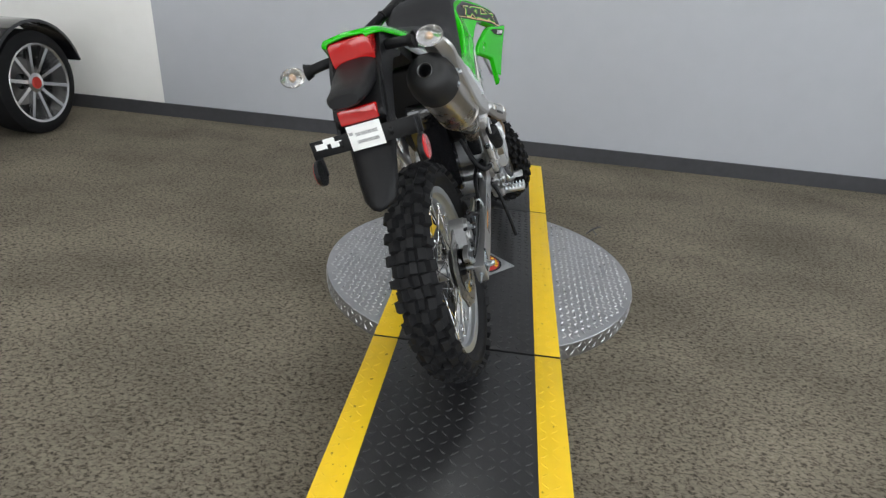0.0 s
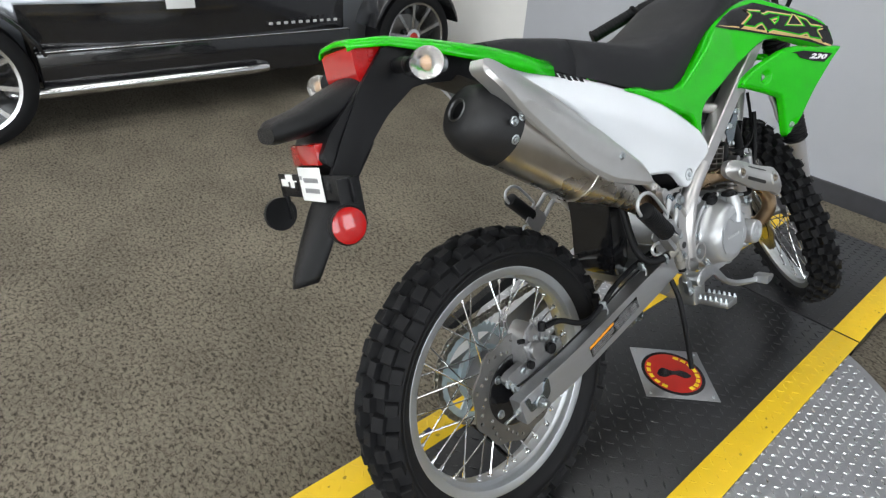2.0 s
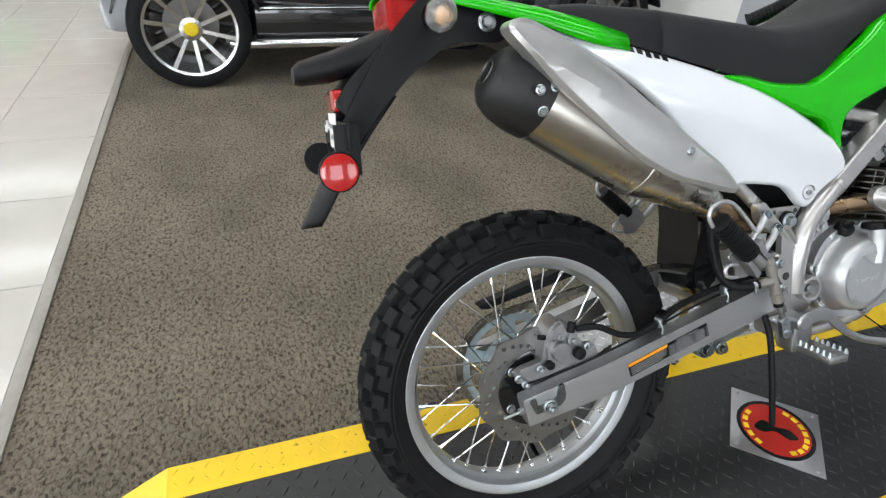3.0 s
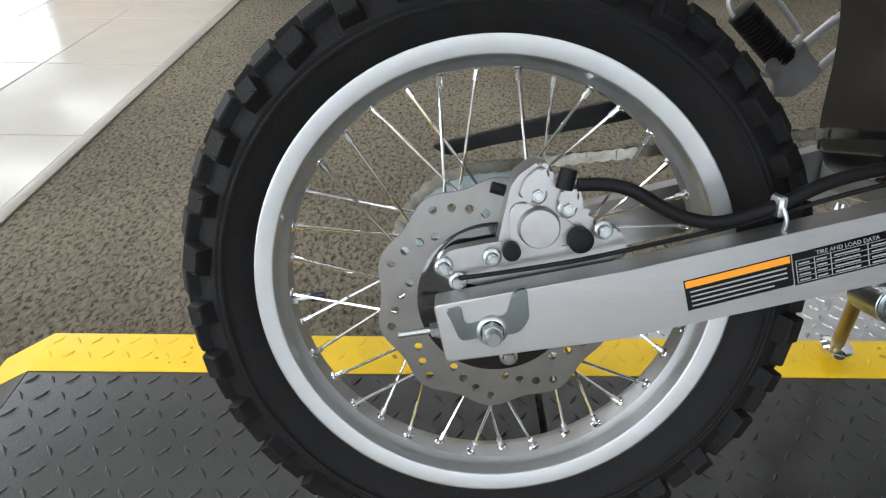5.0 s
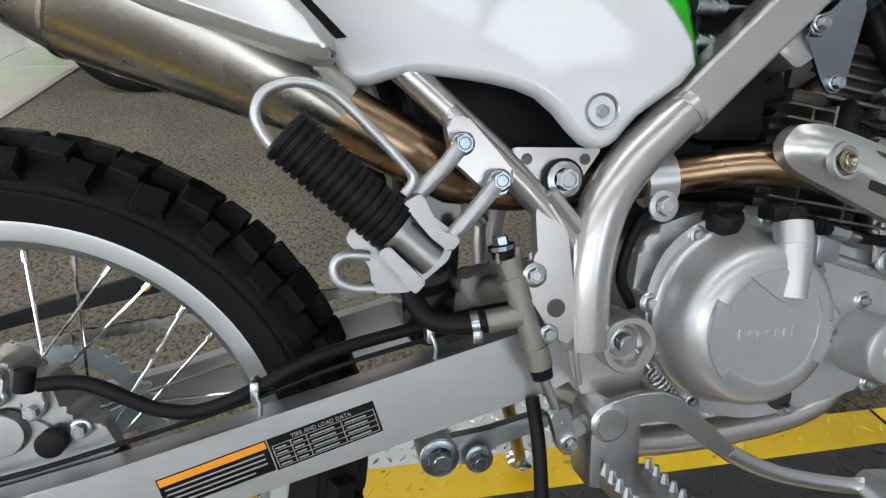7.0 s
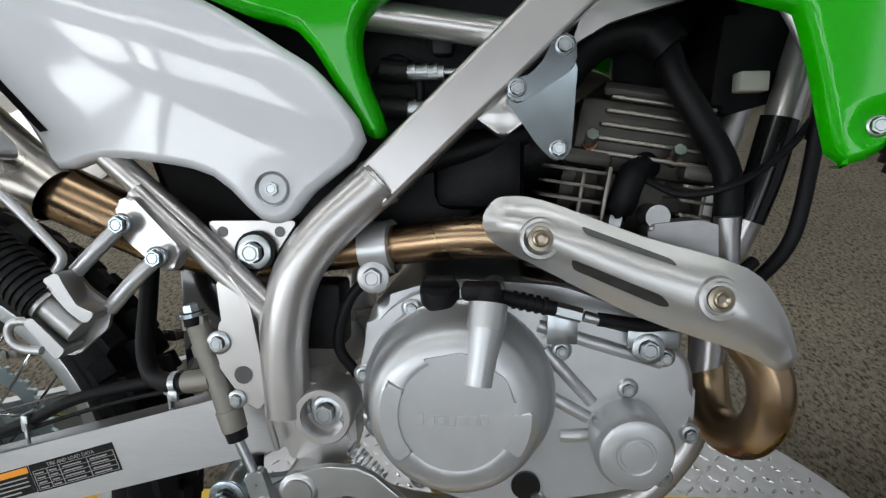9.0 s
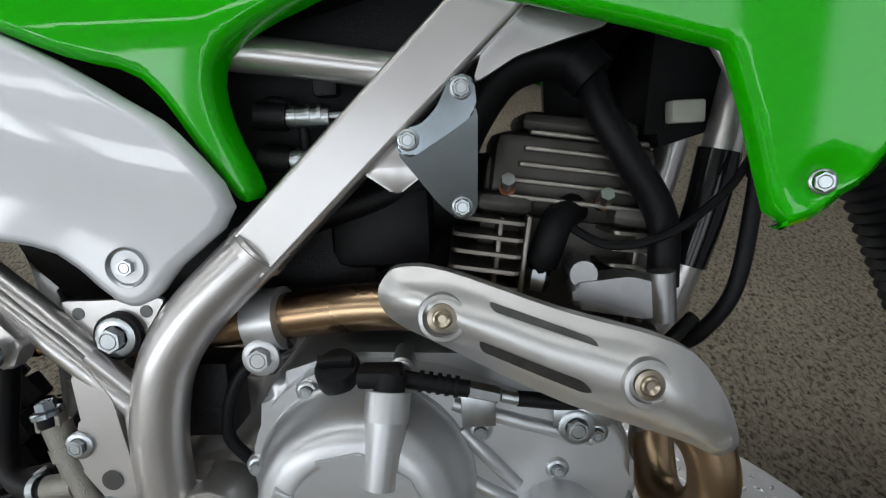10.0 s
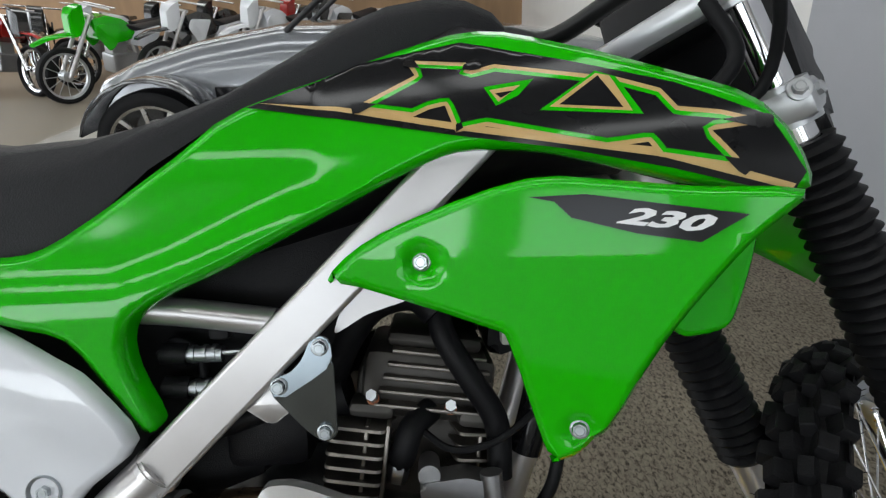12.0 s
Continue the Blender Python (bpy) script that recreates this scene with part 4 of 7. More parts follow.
frame_ob, far_spar = pieces("frame_spar", bm, FRAME_P, bike, "silver-grey painted main frame spar", 20)
for ob in (frame_ob, far_spar):
    md = ob.modifiers.new("edge", "BEVEL")
    md.width, md.segments, md.limit_method = 0.004, 3, "ANGLE"
far_spar.parent = frame_ob
for s in (1, -1):
    bm = bmesh.new()
    tube(bm, [(s * 0.144, 0.574, 0.651), (s * 0.146, 0.551, 0.631), (s * 0.148, 0.522, 0.603), (s * 0.150, 0.500, 0.568), (s * 0.150, 0.489, 0.515), (s * 0.148, 0.490, 0.455)], 0.0200, 20)
    tube(bm, [(s * 0.1440, 0.5690, 0.6460), (s * 0.144, 0.5705, 0.6475), (s * 0.144, 0.5730, 0.6500)], 0.0213, 24)
    part("frame_tube", bm, FRAME_P, frame_ob, "bent pivot tube")
bm = bmesh.new()
prism(bm, rounded([(0.474, 0.470), (0.50, 0.480), (0.521, 0.480), (0.545, 0.468), (0.548, 0.430), (0.541, 0.405), (0.494, 0.404), (0.480, 0.430)], 0.008), 0.118, 0.146, 0.006, 3)
lathe(bm, [(-0.03, 0.0245), (0.010, 0.0245), (0.012, 0.0232), (0.012, 0.0185), (-0.004, 0.0180), (-0.004, 0)], (0.152, 0.523, 0.457), X, 36)
prism(bm, rounded([(0.439, 0.572), (0.449, 0.578), (0.466, 0.552), (0.474, 0.50), (0.474, 0.462), (0.462, 0.462), (0.448, 0.482), (0.436, 0.500), (0.434, 0.522), (0.442, 0.532)], 0.005), 0.150, 0.162, 0.002)
tube(bm, [(0.158, 0.474, 0.545), (0.160, 0.475, 0.50), (0.160, 0.477, 0.455), (0.158, 0.482, 0.425)], 0.0028, 8)
part("pivot_plate", bm, FRAME_P, frame_ob, "cast swingarm pivot plate")
# Two black blocks fill the frame gaps, standing in for shaded wiring.
bm = bmesh.new()
prism(bm, rounded([(0.86, 0.70), (0.87, 0.80), (0.93, 0.86), (0.97, 0.82), (0.93, 0.72)], 0.015), -0.09, 0.045, 0.012)
part("wiring_cover", bm, BLACK_PL, frame_ob, "black filler block added to darken a frame gap")
bm = bmesh.new()
box(bm, (-0.06, 0.60, 0.72), (0.07, 0.72, 0.80), 0.02)
part("wiring_cover", bm, BLACK_PL, frame_ob, "black filler block added to darken a frame gap")
bm = bmesh.new()
bolt(bm, (0.150, 0.523, 0.457), X, 0.0085, 0.008)
part("pivot_bolt", bm, ZINC, frame_ob)
bm = bmesh.new()
bolt(bm, (0.163, 0.439, 0.519), X, 0.0062, 0.004)
part("frame_bolt", bm, ZINC, frame_ob)
bm = bmesh.new()
bolt(bm, (0.163, 0.452, 0.471), X, 0.005, 0.004)
part("frame_bolt", bm, ZINC, frame_ob)
# Dark disc on the plate's face stands in for a shaded hole.
bm = bmesh.new()
lathe(bm, [(0, 0.0075), (0.0008, 0.0075), (0.0008, 0)], (0.1622, 0.458, 0.4915), X, 20)
part("plate_hole", bm, DARK_ST, frame_ob)
# rear subframe tubes
bm = bmesh.new()
tube(bm, [(0.146, 0.476, 0.545), (0.146, 0.409, 0.613), (0.142, 0.348, 0.667), (0.12, 0.22, 0.78)], 0.0115, 14, smooth=False)
tube(bm, [(-0.140, 0.482, 0.528), (-0.145, 0.43, 0.585), (-0.142, 0.36, 0.66), (-0.12, 0.22, 0.78)], 0.0105, 14, smooth=False)
tube(bm, [(0.128, 0.555, 0.782), (0.125, 0.60, 0.776), (0.125, 0.672, 0.764)], 0.0125, 16)
tube(bm, [(0.152, 0.478, 0.538), (0.156, 0.430, 0.588), (0.154, 0.372, 0.642)], 0.0085, 12, smooth=False)
tube(bm, [(0.154, 0.486, 0.545), (0.158, 0.452, 0.583)], 0.006, 10, smooth=False)
pieces("subframe", bm, FRAME_P, frame_ob, "silver subframe tube")
bm = bmesh.new()
prism(bm, rounded([(0.425, 0.617), (0.502, 0.617), (0.478, 0.583), (0.452, 0.560), (0.44, 0.585)], 0.004), 0.138, 0.142, 0.001)
part("mount_plate", bm, FRAME_P, frame_ob, "drilled silver mounting plate")
bm = bmesh.new()
lathe(bm, [(0, 0.017), (0.006, 0.017), (0.007, 0.013), (0.007, 0)], (0.142, 0.467, 0.592), X, 24)
part("grommet", bm, RUBBER_S, frame_ob)
bm = bmesh.new()
bolt(bm, (0.149, 0.467, 0.592), X, 0.009, 0.008)
part("mount_bolt", bm, ZINC, frame_ob)
# Two more dark discs drawn for the shade inside holes.
bm = bmesh.new()
for y, z in ((0.438, 0.608), (0.487, 0.608)):
    lathe(bm, [(0, 0.0045), (0.0006, 0.0045), (0.0006, 0)], (0.142, y, z), X, 16)
pieces("plate_hole", bm, DARK_ST, frame_ob)
# down tube and gusset near the steering head
bm = bmesh.new()
tube(bm, [(0.06, 0.965, 0.86), (0.06, 0.935, 0.77), (0.06, 0.905, 0.65), (0.055, 0.872, 0.55), (0.06, 0.862, 0.45), (0.062, 0.84, 0.38), (0.06, 0.78, 0.33), (0.06, 0.6, 0.315), (0.08, 0.5, 0.36)], 0.0155, 16)
tube(bm, [(-0.06, 0.965, 0.86), (-0.06, 0.905, 0.65), (-0.055, 0.872, 0.55), (-0.06, 0.862, 0.45), (-0.062, 0.84, 0.38), (-0.06, 0.78, 0.33), (-0.06, 0.6, 0.315), (-0.08, 0.5, 0.36)], 0.0155, 16)
rod(bm, (0, 0.985, 0.98), (0, 1.05, 0.85), 0.032, seg=24)
tube(bm, [(0.10, 0.80, 0.825), (0.07, 0.88, 0.82), (0.03, 0.99, 0.87)], 0.018, 14)
pieces("down_tube", bm, FRAME_P, frame_ob, "silver front down tube")
bm = bmesh.new()
prism(bm, rounded([(0.722, 0.752), (0.735, 0.790), (0.80, 0.812), (0.812, 0.785), (0.7866, 0.7786), (0.7513, 0.7685), (0.7325, 0.7575)], 0.006), 0.128, 0.136, 0.001)
part("gusset", bm, FRAME_P, frame_ob, "silver gusset under the tank")
# engine hanger plate with three bolts
bm = bmesh.new()
prism(bm, rounded([(0.712, 0.730), (0.7245, 0.738), (0.7225, 0.668), (0.711, 0.6625), (0.698, 0.674), (0.6715, 0.710), (0.680, 0.712)], 0.008, 5), 0.152, 0.155, 0.0008)
for v in bm.verts:
    v.co.x += 0.003 - 0.24 * max(0.0, 0.724 - v.co.z)
prism(bm, rounded([(0.7085, 0.7570), (0.7225, 0.7555), (0.7242, 0.7330), (0.708, 0.722), (0.680, 0.7055), (0.6710, 0.7125), (0.676, 0.7250), (0.688, 0.7265), (0.699, 0.7370)], 0.006, 4), 0.1545, 0.1585, 0.0018)
hang = part("engine_hanger", bm, BLUE_ZN, bike, "blue zinc engine hanger plate")
each_bolt("hanger_bolt", [(x, y, z) for x, y, z in ((0.1585, 0.680, 0.7175), (0.1585, 0.7145, 0.7475), (0.1455, 0.7125, 0.673))], ZINC, hang, 0.0054, 0.005, washer=1.3)
bm = bmesh.new()
prism(bm, rounded([(0.645, 0.70), (0.67, 0.722), (0.695, 0.70), (0.67, 0.682)], 0.005), 0.12, 0.15, 0.002)
part("hanger_block", bm, FRAME_P, hang)
# ---- engine ----
bm = bmesh.new()
prism(bm, rounded([(0.555, 0.545), (0.62, 0.565), (0.72, 0.56), (0.80, 0.53), (0.835, 0.49), (0.835, 0.43), (0.80, 0.385), (0.72, 0.365), (0.62, 0.37), (0.56, 0.40), (0.545, 0.46)], 0.02), -0.13, 0.118, 0.012)
eng = part("engine", bm, CASE_P, bike, "silver single-cylinder engine")
bm = bmesh.new()
prism(bm, smooth_loop([(0.552, 0.50), (0.575, 0.54), (0.62, 0.56), (0.69, 0.553), (0.75, 0.53), (0.81, 0.515), (0.828, 0.48), (0.815, 0.43), (0.79, 0.395), (0.72, 0.378), (0.65, 0.372), (0.58, 0.40), (0.555, 0.45)], 4), 0.112, 0.138, 0.007, 3)
part("side_case", bm, CASE_P, eng, "silver clutch-side case")
bm = bmesh.new()
cc = (0.138, 0.634, 0.4715)
lathe(bm, [(-0.004, 0.0815), (0.006, 0.0805), (0.010, 0.0755), (0.024, 0.0722), (0.034, 0.0705), (0.041, 0.0675), (0.046, 0.0630), (0.0490, 0.0570), (0.0505, 0.0490), (0.0500, 0.0450), (0.0496, 0.0440), (0.0500, 0)], cc, X, 80)
cov = part("clutch_cover", bm, CASE_P, eng, "round satin clutch cover")
bm = bmesh.new()
prism(bm, rounded([(0.609, 0.5165), (0.640, 0.5225), (0.672, 0.5030), (0.681, 0.4830), (0.656, 0.4890), (0.638, 0.4960)], 0.003), 0.176, 0.1898, 0.0018, 3)
rod(bm, (0.178, 0.6575, 0.5400), (0.186, 0.6510, 0.4965), 0.0140, 0.0115, 28)
rod(bm, (0.172, 0.6590, 0.5560), (0.178, 0.6572, 0.5380), 0.0148, 0.0150, 28)
part("lever_boss", bm, CASE_P, cov, "raised clutch lever boss")
for k, (a0, a1) in enumerate(((152, 222), (-35, 5))):
    bm = bmesh.new()
    pts = [(0.058 * math.cos(radians(a0 + (a1 - a0) * i / 12)) + cc[1], 0.058 * math.sin(radians(a0 + (a1 - a0) * i / 12)) + cc[2]) for i in range(13)]
    pts += [(0.044 * math.cos(radians(a1 - (a1 - a0) * i / 12)) + cc[1], 0.044 * math.sin(radians(a1 - (a1 - a0) * i / 12)) + cc[2]) for i in range(13)]
    prism(bm, pts, 0.180, 0.1905 if k == 0 else 0.1885, 0.0022, 2)
    part("cover_rib", bm, CASE_P, cov)
for k in range(7):
    bm = bmesh.new()
    box(bm, (0.1875, 0.604 + k * 0.0082, 0.4645), (0.1888, 0.610 + k * 0.0082, 0.4715 + (0.002 if k in (0, 6) else 0)), 0.0003, seg=1)
    part("embossed_bar", bm, CASE_P, cov)
bm = bmesh.new()
lathe(bm, [(-0.05, 0.031), (0.030, 0.031), (0.036, 0.028), (0.0375, 0.024), (0.0375, 0.0155), (0.036, 0.0145), (0.036, 0.0125), (0.0375, 0.0115), (0.0378, 0)], (0.140, 0.773, 0.438), X, 48)
part("oil_filter_cap", bm, CASE_P, eng, "round oil filter cap")
bm = bmesh.new()
for y0, z0, y1, z1 in ((0.705, 0.51, 0.745, 0.465), (0.71, 0.47, 0.742, 0.452), (0.72, 0.435, 0.745, 0.437), (0.70, 0.53, 0.80, 0.50)):
    tube(bm, [(0.137, y0, z0), (0.139, (y0 + y1) / 2, (z0 + z1) / 2), (0.137, y1, z1)], 0.0055, 10)
pieces("case_rib", bm, CASE_P, eng)
CB = ((0.5535, 0.4857), (0.5952, 0.5437), (0.719, 0.5093), (0.7736, 0.4778), (0.802, 0.505), (0.6644, 0.5574), (0.825, 0.44), (0.79, 0.396), (0.70, 0.378), (0.60, 0.392), (0.562, 0.44), (0.805, 0.40))
bm = bmesh.new()
for y, z in CB:
    lathe(bm, [(-0.03, 0.009), (0.002, 0.009), (0.004, 0.007)], (0.136, y, z), X, 16)
pieces("case_boss", bm, CASE_P, eng)
each_bolt("case_bolt", [(0.139, y, z) for y, z in CB], ZINC, eng, 0.005, 0.004)
bm = bmesh.new()
lathe(bm, [(0, 0.0165), (0.012, 0.0165), (0.016, 0.0145), (0.017, 0)], (0.135, 0.619, 0.551), (0.6, 0, 1), 28)
box(bm, (-0.013, -0.0035, 0.012), (0.013, 0.0035, 0.024), 0.002, Matrix.Translation((0.135, 0.619, 0.551)) @ Vector((0.6, 0, 1)).to_track_quat("Z", "Y").to_matrix().to_4x4())
part("filler_cap", bm, BLACK_PL, eng, "black oil filler cap")
bm = bmesh.new()
lathe(bm, [(0, 0.0125), (0.003, 0.0125), (0.003, 0)], (0.138, 0.691, 0.390), X, 24)
part("sight_glass", bm, BLACK_GL, eng, "dark oil sight glass")
# cylinder with cooling fins, inclined a little forward
FIN_ED = mat("fin_edge", (0.27, 0.25, 0.225), 0.36, 0.9, var=0.25, scale=40)
ET = Matrix.Translation((0, 0.77, 0.53)) @ Matrix.Rotation(radians(-9), 4, "X")


def engine_box(bm, lo, hi, bev):
    box(bm, lo, hi, bev, ET)


bm = bmesh.new()
engine_box(bm, (-0.06, -0.065, 0.0), (0.062, 0.068, 0.17), 0.01)
cyl = part("cylinder", bm, FIN_DK, eng, "finned cylinder, core darkened for shade between the fins")
def fin(outline, z, h, parent):
    """A thin cast cooling fin with its own outline seen along the bore."""
    bm = bmesh.new()
    a = [bm.verts.new((x, y, z)) for x, y in outline]
    b = [bm.verts.new((x * 0.99, y * 0.99, z + h)) for x, y in outline]
    bm.faces.new(a[::-1])
    bm.faces.new(b)
    for i in range(len(a)):
        j = (i + 1) % len(a)
        bm.faces.new((a[i], a[j], b[j], b[i]))
    bmesh.ops.transform(bm, matrix=ET, verts=bm.verts)
    part("cooling_fin", bm, FIN_ED, parent, smooth=20)


FULL = rounded([(-0.085, -0.086), (0.104, -0.086), (0.108, -0.02), (0.100, 0.05), (0.088, 0.088), (-0.085, 0.090)], 0.010, 4)
BAY = rounded([(-0.085, -0.084), (0.104, -0.084), (0.106, -0.030), (0.060, -0.024), (0.058, 0.030), (0.092, 0.038), (0.084, 0.086), (-0.085, 0.088)], 0.008, 4)
for k in range(10):
    fin(FULL if k < 4 else BAY, 0.006 + k * 0.0125, 0.0026, cyl)
for y0, z0, z1, x1 in ((-0.048, 0.048, 0.122, 0.097), (-0.028, 0.044, 0.126, 0.103), (0.060, 0.048, 0.118, 0.082), (-0.045, 0.006, 0.044, 0.096), (0.01, 0.006, 0.044, 0.098)):
    bm = bmesh.new()
    engine_box(bm, (0.055, y0 - 0.0018, z0), (x1, y0 + 0.0018, z1), 0.001)
    part("fin_rib", bm, FIN_ED, cyl)
for y0 in (-0.046, 0.058):
    bm = bmesh.new()
    engine_box(bm, (0.05, y0 - 0.022, 0.124), (0.088, y0 + 0.022, 0.140), 0.007)
    part("head_boss", bm, FIN_DK, cyl)
# Backing plates added to keep the gaps behind the engine dark.
bm = bmesh.new()
box(bm, (-0.112, 0.80, 0.70), (-0.098, 0.925, 0.86), 0.004)
box(bm, (-0.128, 0.56, 0.555), (-0.112, 0.79, 0.705), 0.004)
part("coil_box", bm, BLACK_PL, eng, "black backing plates added to darken gaps behind the engine")
bm = bmesh.new()
engine_box(bm, (-0.06, -0.06, 0.12), (0.070, 0.07, 0.188), 0.012)
engine_box(bm, (-0.055, -0.04, 0.188), (0.06, 0.055, 0.205), 0.008)
head = part("cylinder_head", bm, FIN_DK, eng, "cylinder head, darkened for shade between the fins")
for k in range(5):
    bm = bmesh.new()
    z = 0.136 + k * 0.0125
    engine_box(bm, (-0.07, -0.045 + k * 0.003, z), (0.086 - k * 0.003, 0.075 - k * 0.004, z + 0.004), 0.0016)
    part("cooling_fin", bm, FIN_ED, head)
bm = bmesh.new()
rod(bm, (0.092, 0.772, 0.626), (0.090, 0.769, 0.614), 0.009, seg=16)
tube(bm, [(0.070, 0.800, 0.660), (0.082, 0.790, 0.656), (0.092, 0.781, 0.648), (0.094, 0.775, 0.632), (0.092, 0.771, 0.622)], 0.0125, 16)
tube(bm, [(0.090, 0.79, 0.650), (0.110, 0.82, 0.636), (0.116, 0.86, 0.645), (0.11, 0.90, 0.672), (0.09, 0.93, 0.70)], 0.0033, 8)
part("spark_plug_cap", bm, RUBBER_S, eng, "black spark plug cap and lead")
bm = bmesh.new()
lathe(bm, [(0, 0.010), (0.006, 0.0105), (0.012, 0.0095), (0.016, 0.008)], (0.090, 0.769, 0.616), (0.1, -0.2, -0.9), 6)
part("plug_body", bm, ZINC, eng)
for y, z in ((0.747, 0.681), (0.820, 0.667)):
    bm = bmesh.new()
    rod(bm, (0.085, y, z), (0.098, y, z + 0.006), 0.0055, seg=6)
    part("head_stud", bm, ZINC, eng)
bm = bmesh.new()
for y, z in ((0.747, 0.671), (0.820, 0.657)):
    rod(bm, (0.076, y, z + 0.006), (0.084, y, z + 0.008), 0.006, seg=12)
pieces("copper_washer", bm, mat("copper", (0.22, 0.09, 0.05), 0.35, 1.0, var=0.2), eng)
# starter / reed cover on the head's front side
bm = bmesh.new()
prism(bm, rounded([(0.788, 0.612), (0.789, 0.594), (0.842, 0.584), (0.858, 0.588), (0.856, 0.608), (0.83, 0.616)], 0.006), 0.095, 0.125, 0.005, 3)
rod(bm, (0.09, 0.797, 0.618), (0.122, 0.797, 0.618), 0.010, seg=16)
rod(bm, (0.12, 0.854, 0.582), (0.12, 0.852, 0.618), 0.010, seg=16)
part("air_valve", bm, CAST, eng, "silver air valve cover")
bm = bmesh.new()
tube(bm, [(0.06, 0.700, 0.690), (0.07, 0.722, 0.735), (0.07, 0.748, 0.766), (0.07, 0.783, 0.776), (0.07, 0.812, 0.766)], 0.0175, 16)
tube(bm, [(0.075, 0.812, 0.758), (0.085, 0.818, 0.733), (0.09, 0.838, 0.697), (0.09, 0.862, 0.652), (0.092, 0.863, 0.600)], 0.0120, 16)
lathe(bm, [(0, 0.012), (0.001, 0.0195), (0.022, 0.0195), (0.023, 0.012)], (0.07, 0.800, 0.774), (0.2, 0.6, -0.7), 18)
part("air_hose", bm, RUBBER_S, eng, "black rubber air hose")
bm = bmesh.new()
tube(bm, [(0.10, 0.93, 0.72), (0.105, 0.922, 0.66), (0.108, 0.91, 0.60), (0.10, 0.89, 0.565), (0.09, 0.872, 0.55)], 0.0062, 12)
part("cable", bm, RUBBER_S, eng, "black cable")
bm = bmesh.new()
tube(bm, [(0.08, 0.94, 0.77), (0.09, 0.932, 0.72), (0.095, 0.925, 0.68)], 0.004, 10)
part("cable", bm, RUBBER_S, eng, "black cable")
bm = bmesh.new()
tube(bm, [(0.12, 0.58, 0.575), (0.13, 0.545, 0.555), (0.13, 0.53, 0.51), (0.125, 0.545, 0.48)], 0.005, 10)
part("cable", bm, RUBBER_S, eng, "black cable")
bm = bmesh.new()
tube(bm, [(0.10, 0.56, 0.735), (0.11, 0.58, 0.75), (0.11, 0.60, 0.735), (0.105, 0.60, 0.70)], 0.004, 10)
part("cable", bm, RUBBER_S, eng, "black cable")
bm = bmesh.new()
tube(bm, [(0.06, 0.9165, 0.700), (0.06, 0.9055, 0.652), (0.0585, 0.8925, 0.610)], 0.0166, 20)
part("frame_plate_label", bm, DEC_BLACK, frame_ob, "black label wrapped round the tube")
# carburettor, throttle body and wiring behind the spar
bm = bmesh.new()
box(bm, (0.02, 0.61, 0.622), (0.10, 0.69, 0.693), 0.014)
rod(bm, (0.05, 0.64, 0.66), (0.05, 0.72, 0.68), 0.03, seg=24)
tube(bm, [(0.09, 0.545, 0.648), (0.095, 0.60, 0.664), (0.095, 0.64, 0.675), (0.085, 0.69, 0.690)], 0.0115, 14)
part("throttle_body", bm, BLACK_PL, eng, "black throttle body and hose")
for z in (0.738, 0.708):
    bm = bmesh.new()
    rod(bm, (0.115, 0.592, z), (0.115, 0.622, z - 0.001), 0.0072, seg=14)
    for y in (0.596, 0.606, 0.614):
        rod(bm, (0.115, y, z), (0.115, y + 0.003, z), 0.0082, seg=14)
    rod(bm, (0.115, 0.62, z), (0.115, 0.65, z), 0.0025, seg=8)
    part("cable_end", bm, ZINC, eng, "crimped throttle cable end")
    bm = bmesh.new()
    rod(bm, (0.115, 0.57, z + 0.002), (0.115, 0.592, z), 0.010, seg=14)
    part("connector", bm, BLACK_PL, eng, "black cable sleeve")
for lo, hi in (((0.105, 0.612, 0.75), (0.122, 0.630, 0.772)), ((0.08, 0.49, 0.50), (0.12, 0.53, 0.56))):
    bm = bmesh.new()
    box(bm, lo, hi, 0.004)
    part("connector", bm, BLACK_PL, eng, "black connector")
bm = bmesh.new()
box(bm, (0.062, 0.872, 0.722), (0.080, 0.897, 0.739), 0.002)
part("wire_plug", bm, mat("ivory_plug", (0.45, 0.46, 0.40), 0.5), eng, "ivory wiring plug")
# clutch lever arm, cable and stay
bm = bmesh.new()
box(bm, (0.154, 0.638, 0.558), (0.176, 0.669, 0.571), 0.004)
tube(bm, [(0.158, 0.66, 0.560), (0.156, 0.69, 0.553), (0.154, 0.712, 0.548)], 0.006, 10)
for k in range(5):
    rod(bm, (0.155, 0.678 + k * 0.006, 0.5555 - k * 0.0012), (0.155, 0.681 + k * 0.006, 0.555 - k * 0.0012), 0.0075, seg=12)
rod(bm, (0.168, 0.661, 0.566), (0.173, 0.6588, 0.553), 0.0105, seg=18)
tube(bm, [(0.154, 0.745, 0.54), (0.15, 0.79, 0.535), (0.13, 0.83, 0.545), (0.11, 0.88, 0.58)], 0.0055, 10)
part("clutch_cable", bm, RUBBER_S, eng, "black clutch cable and boot")
bm = bmesh.new()
rod(bm, (0.154, 0.712, 0.548), (0.154, 0.732, 0.543), 0.0062, seg=6)
rod(bm, (0.154, 0.734, 0.5425), (0.154, 0.75, 0.5385), 0.0045, seg=10)
box(bm, (0.148, 0.706, 0.518), (0.151, 0.73, 0.545), 0.001)
box(bm, (0.146, 0.77, 0.515), (0.149, 0.81, 0.53), 0.001)
bolt(bm, (0.149, 0.786, 0.515), X, 0.008, 0.005)
part("cable_stay", bm, ZINC, eng)
# ---- exhaust ----
bm = bmesh.new()
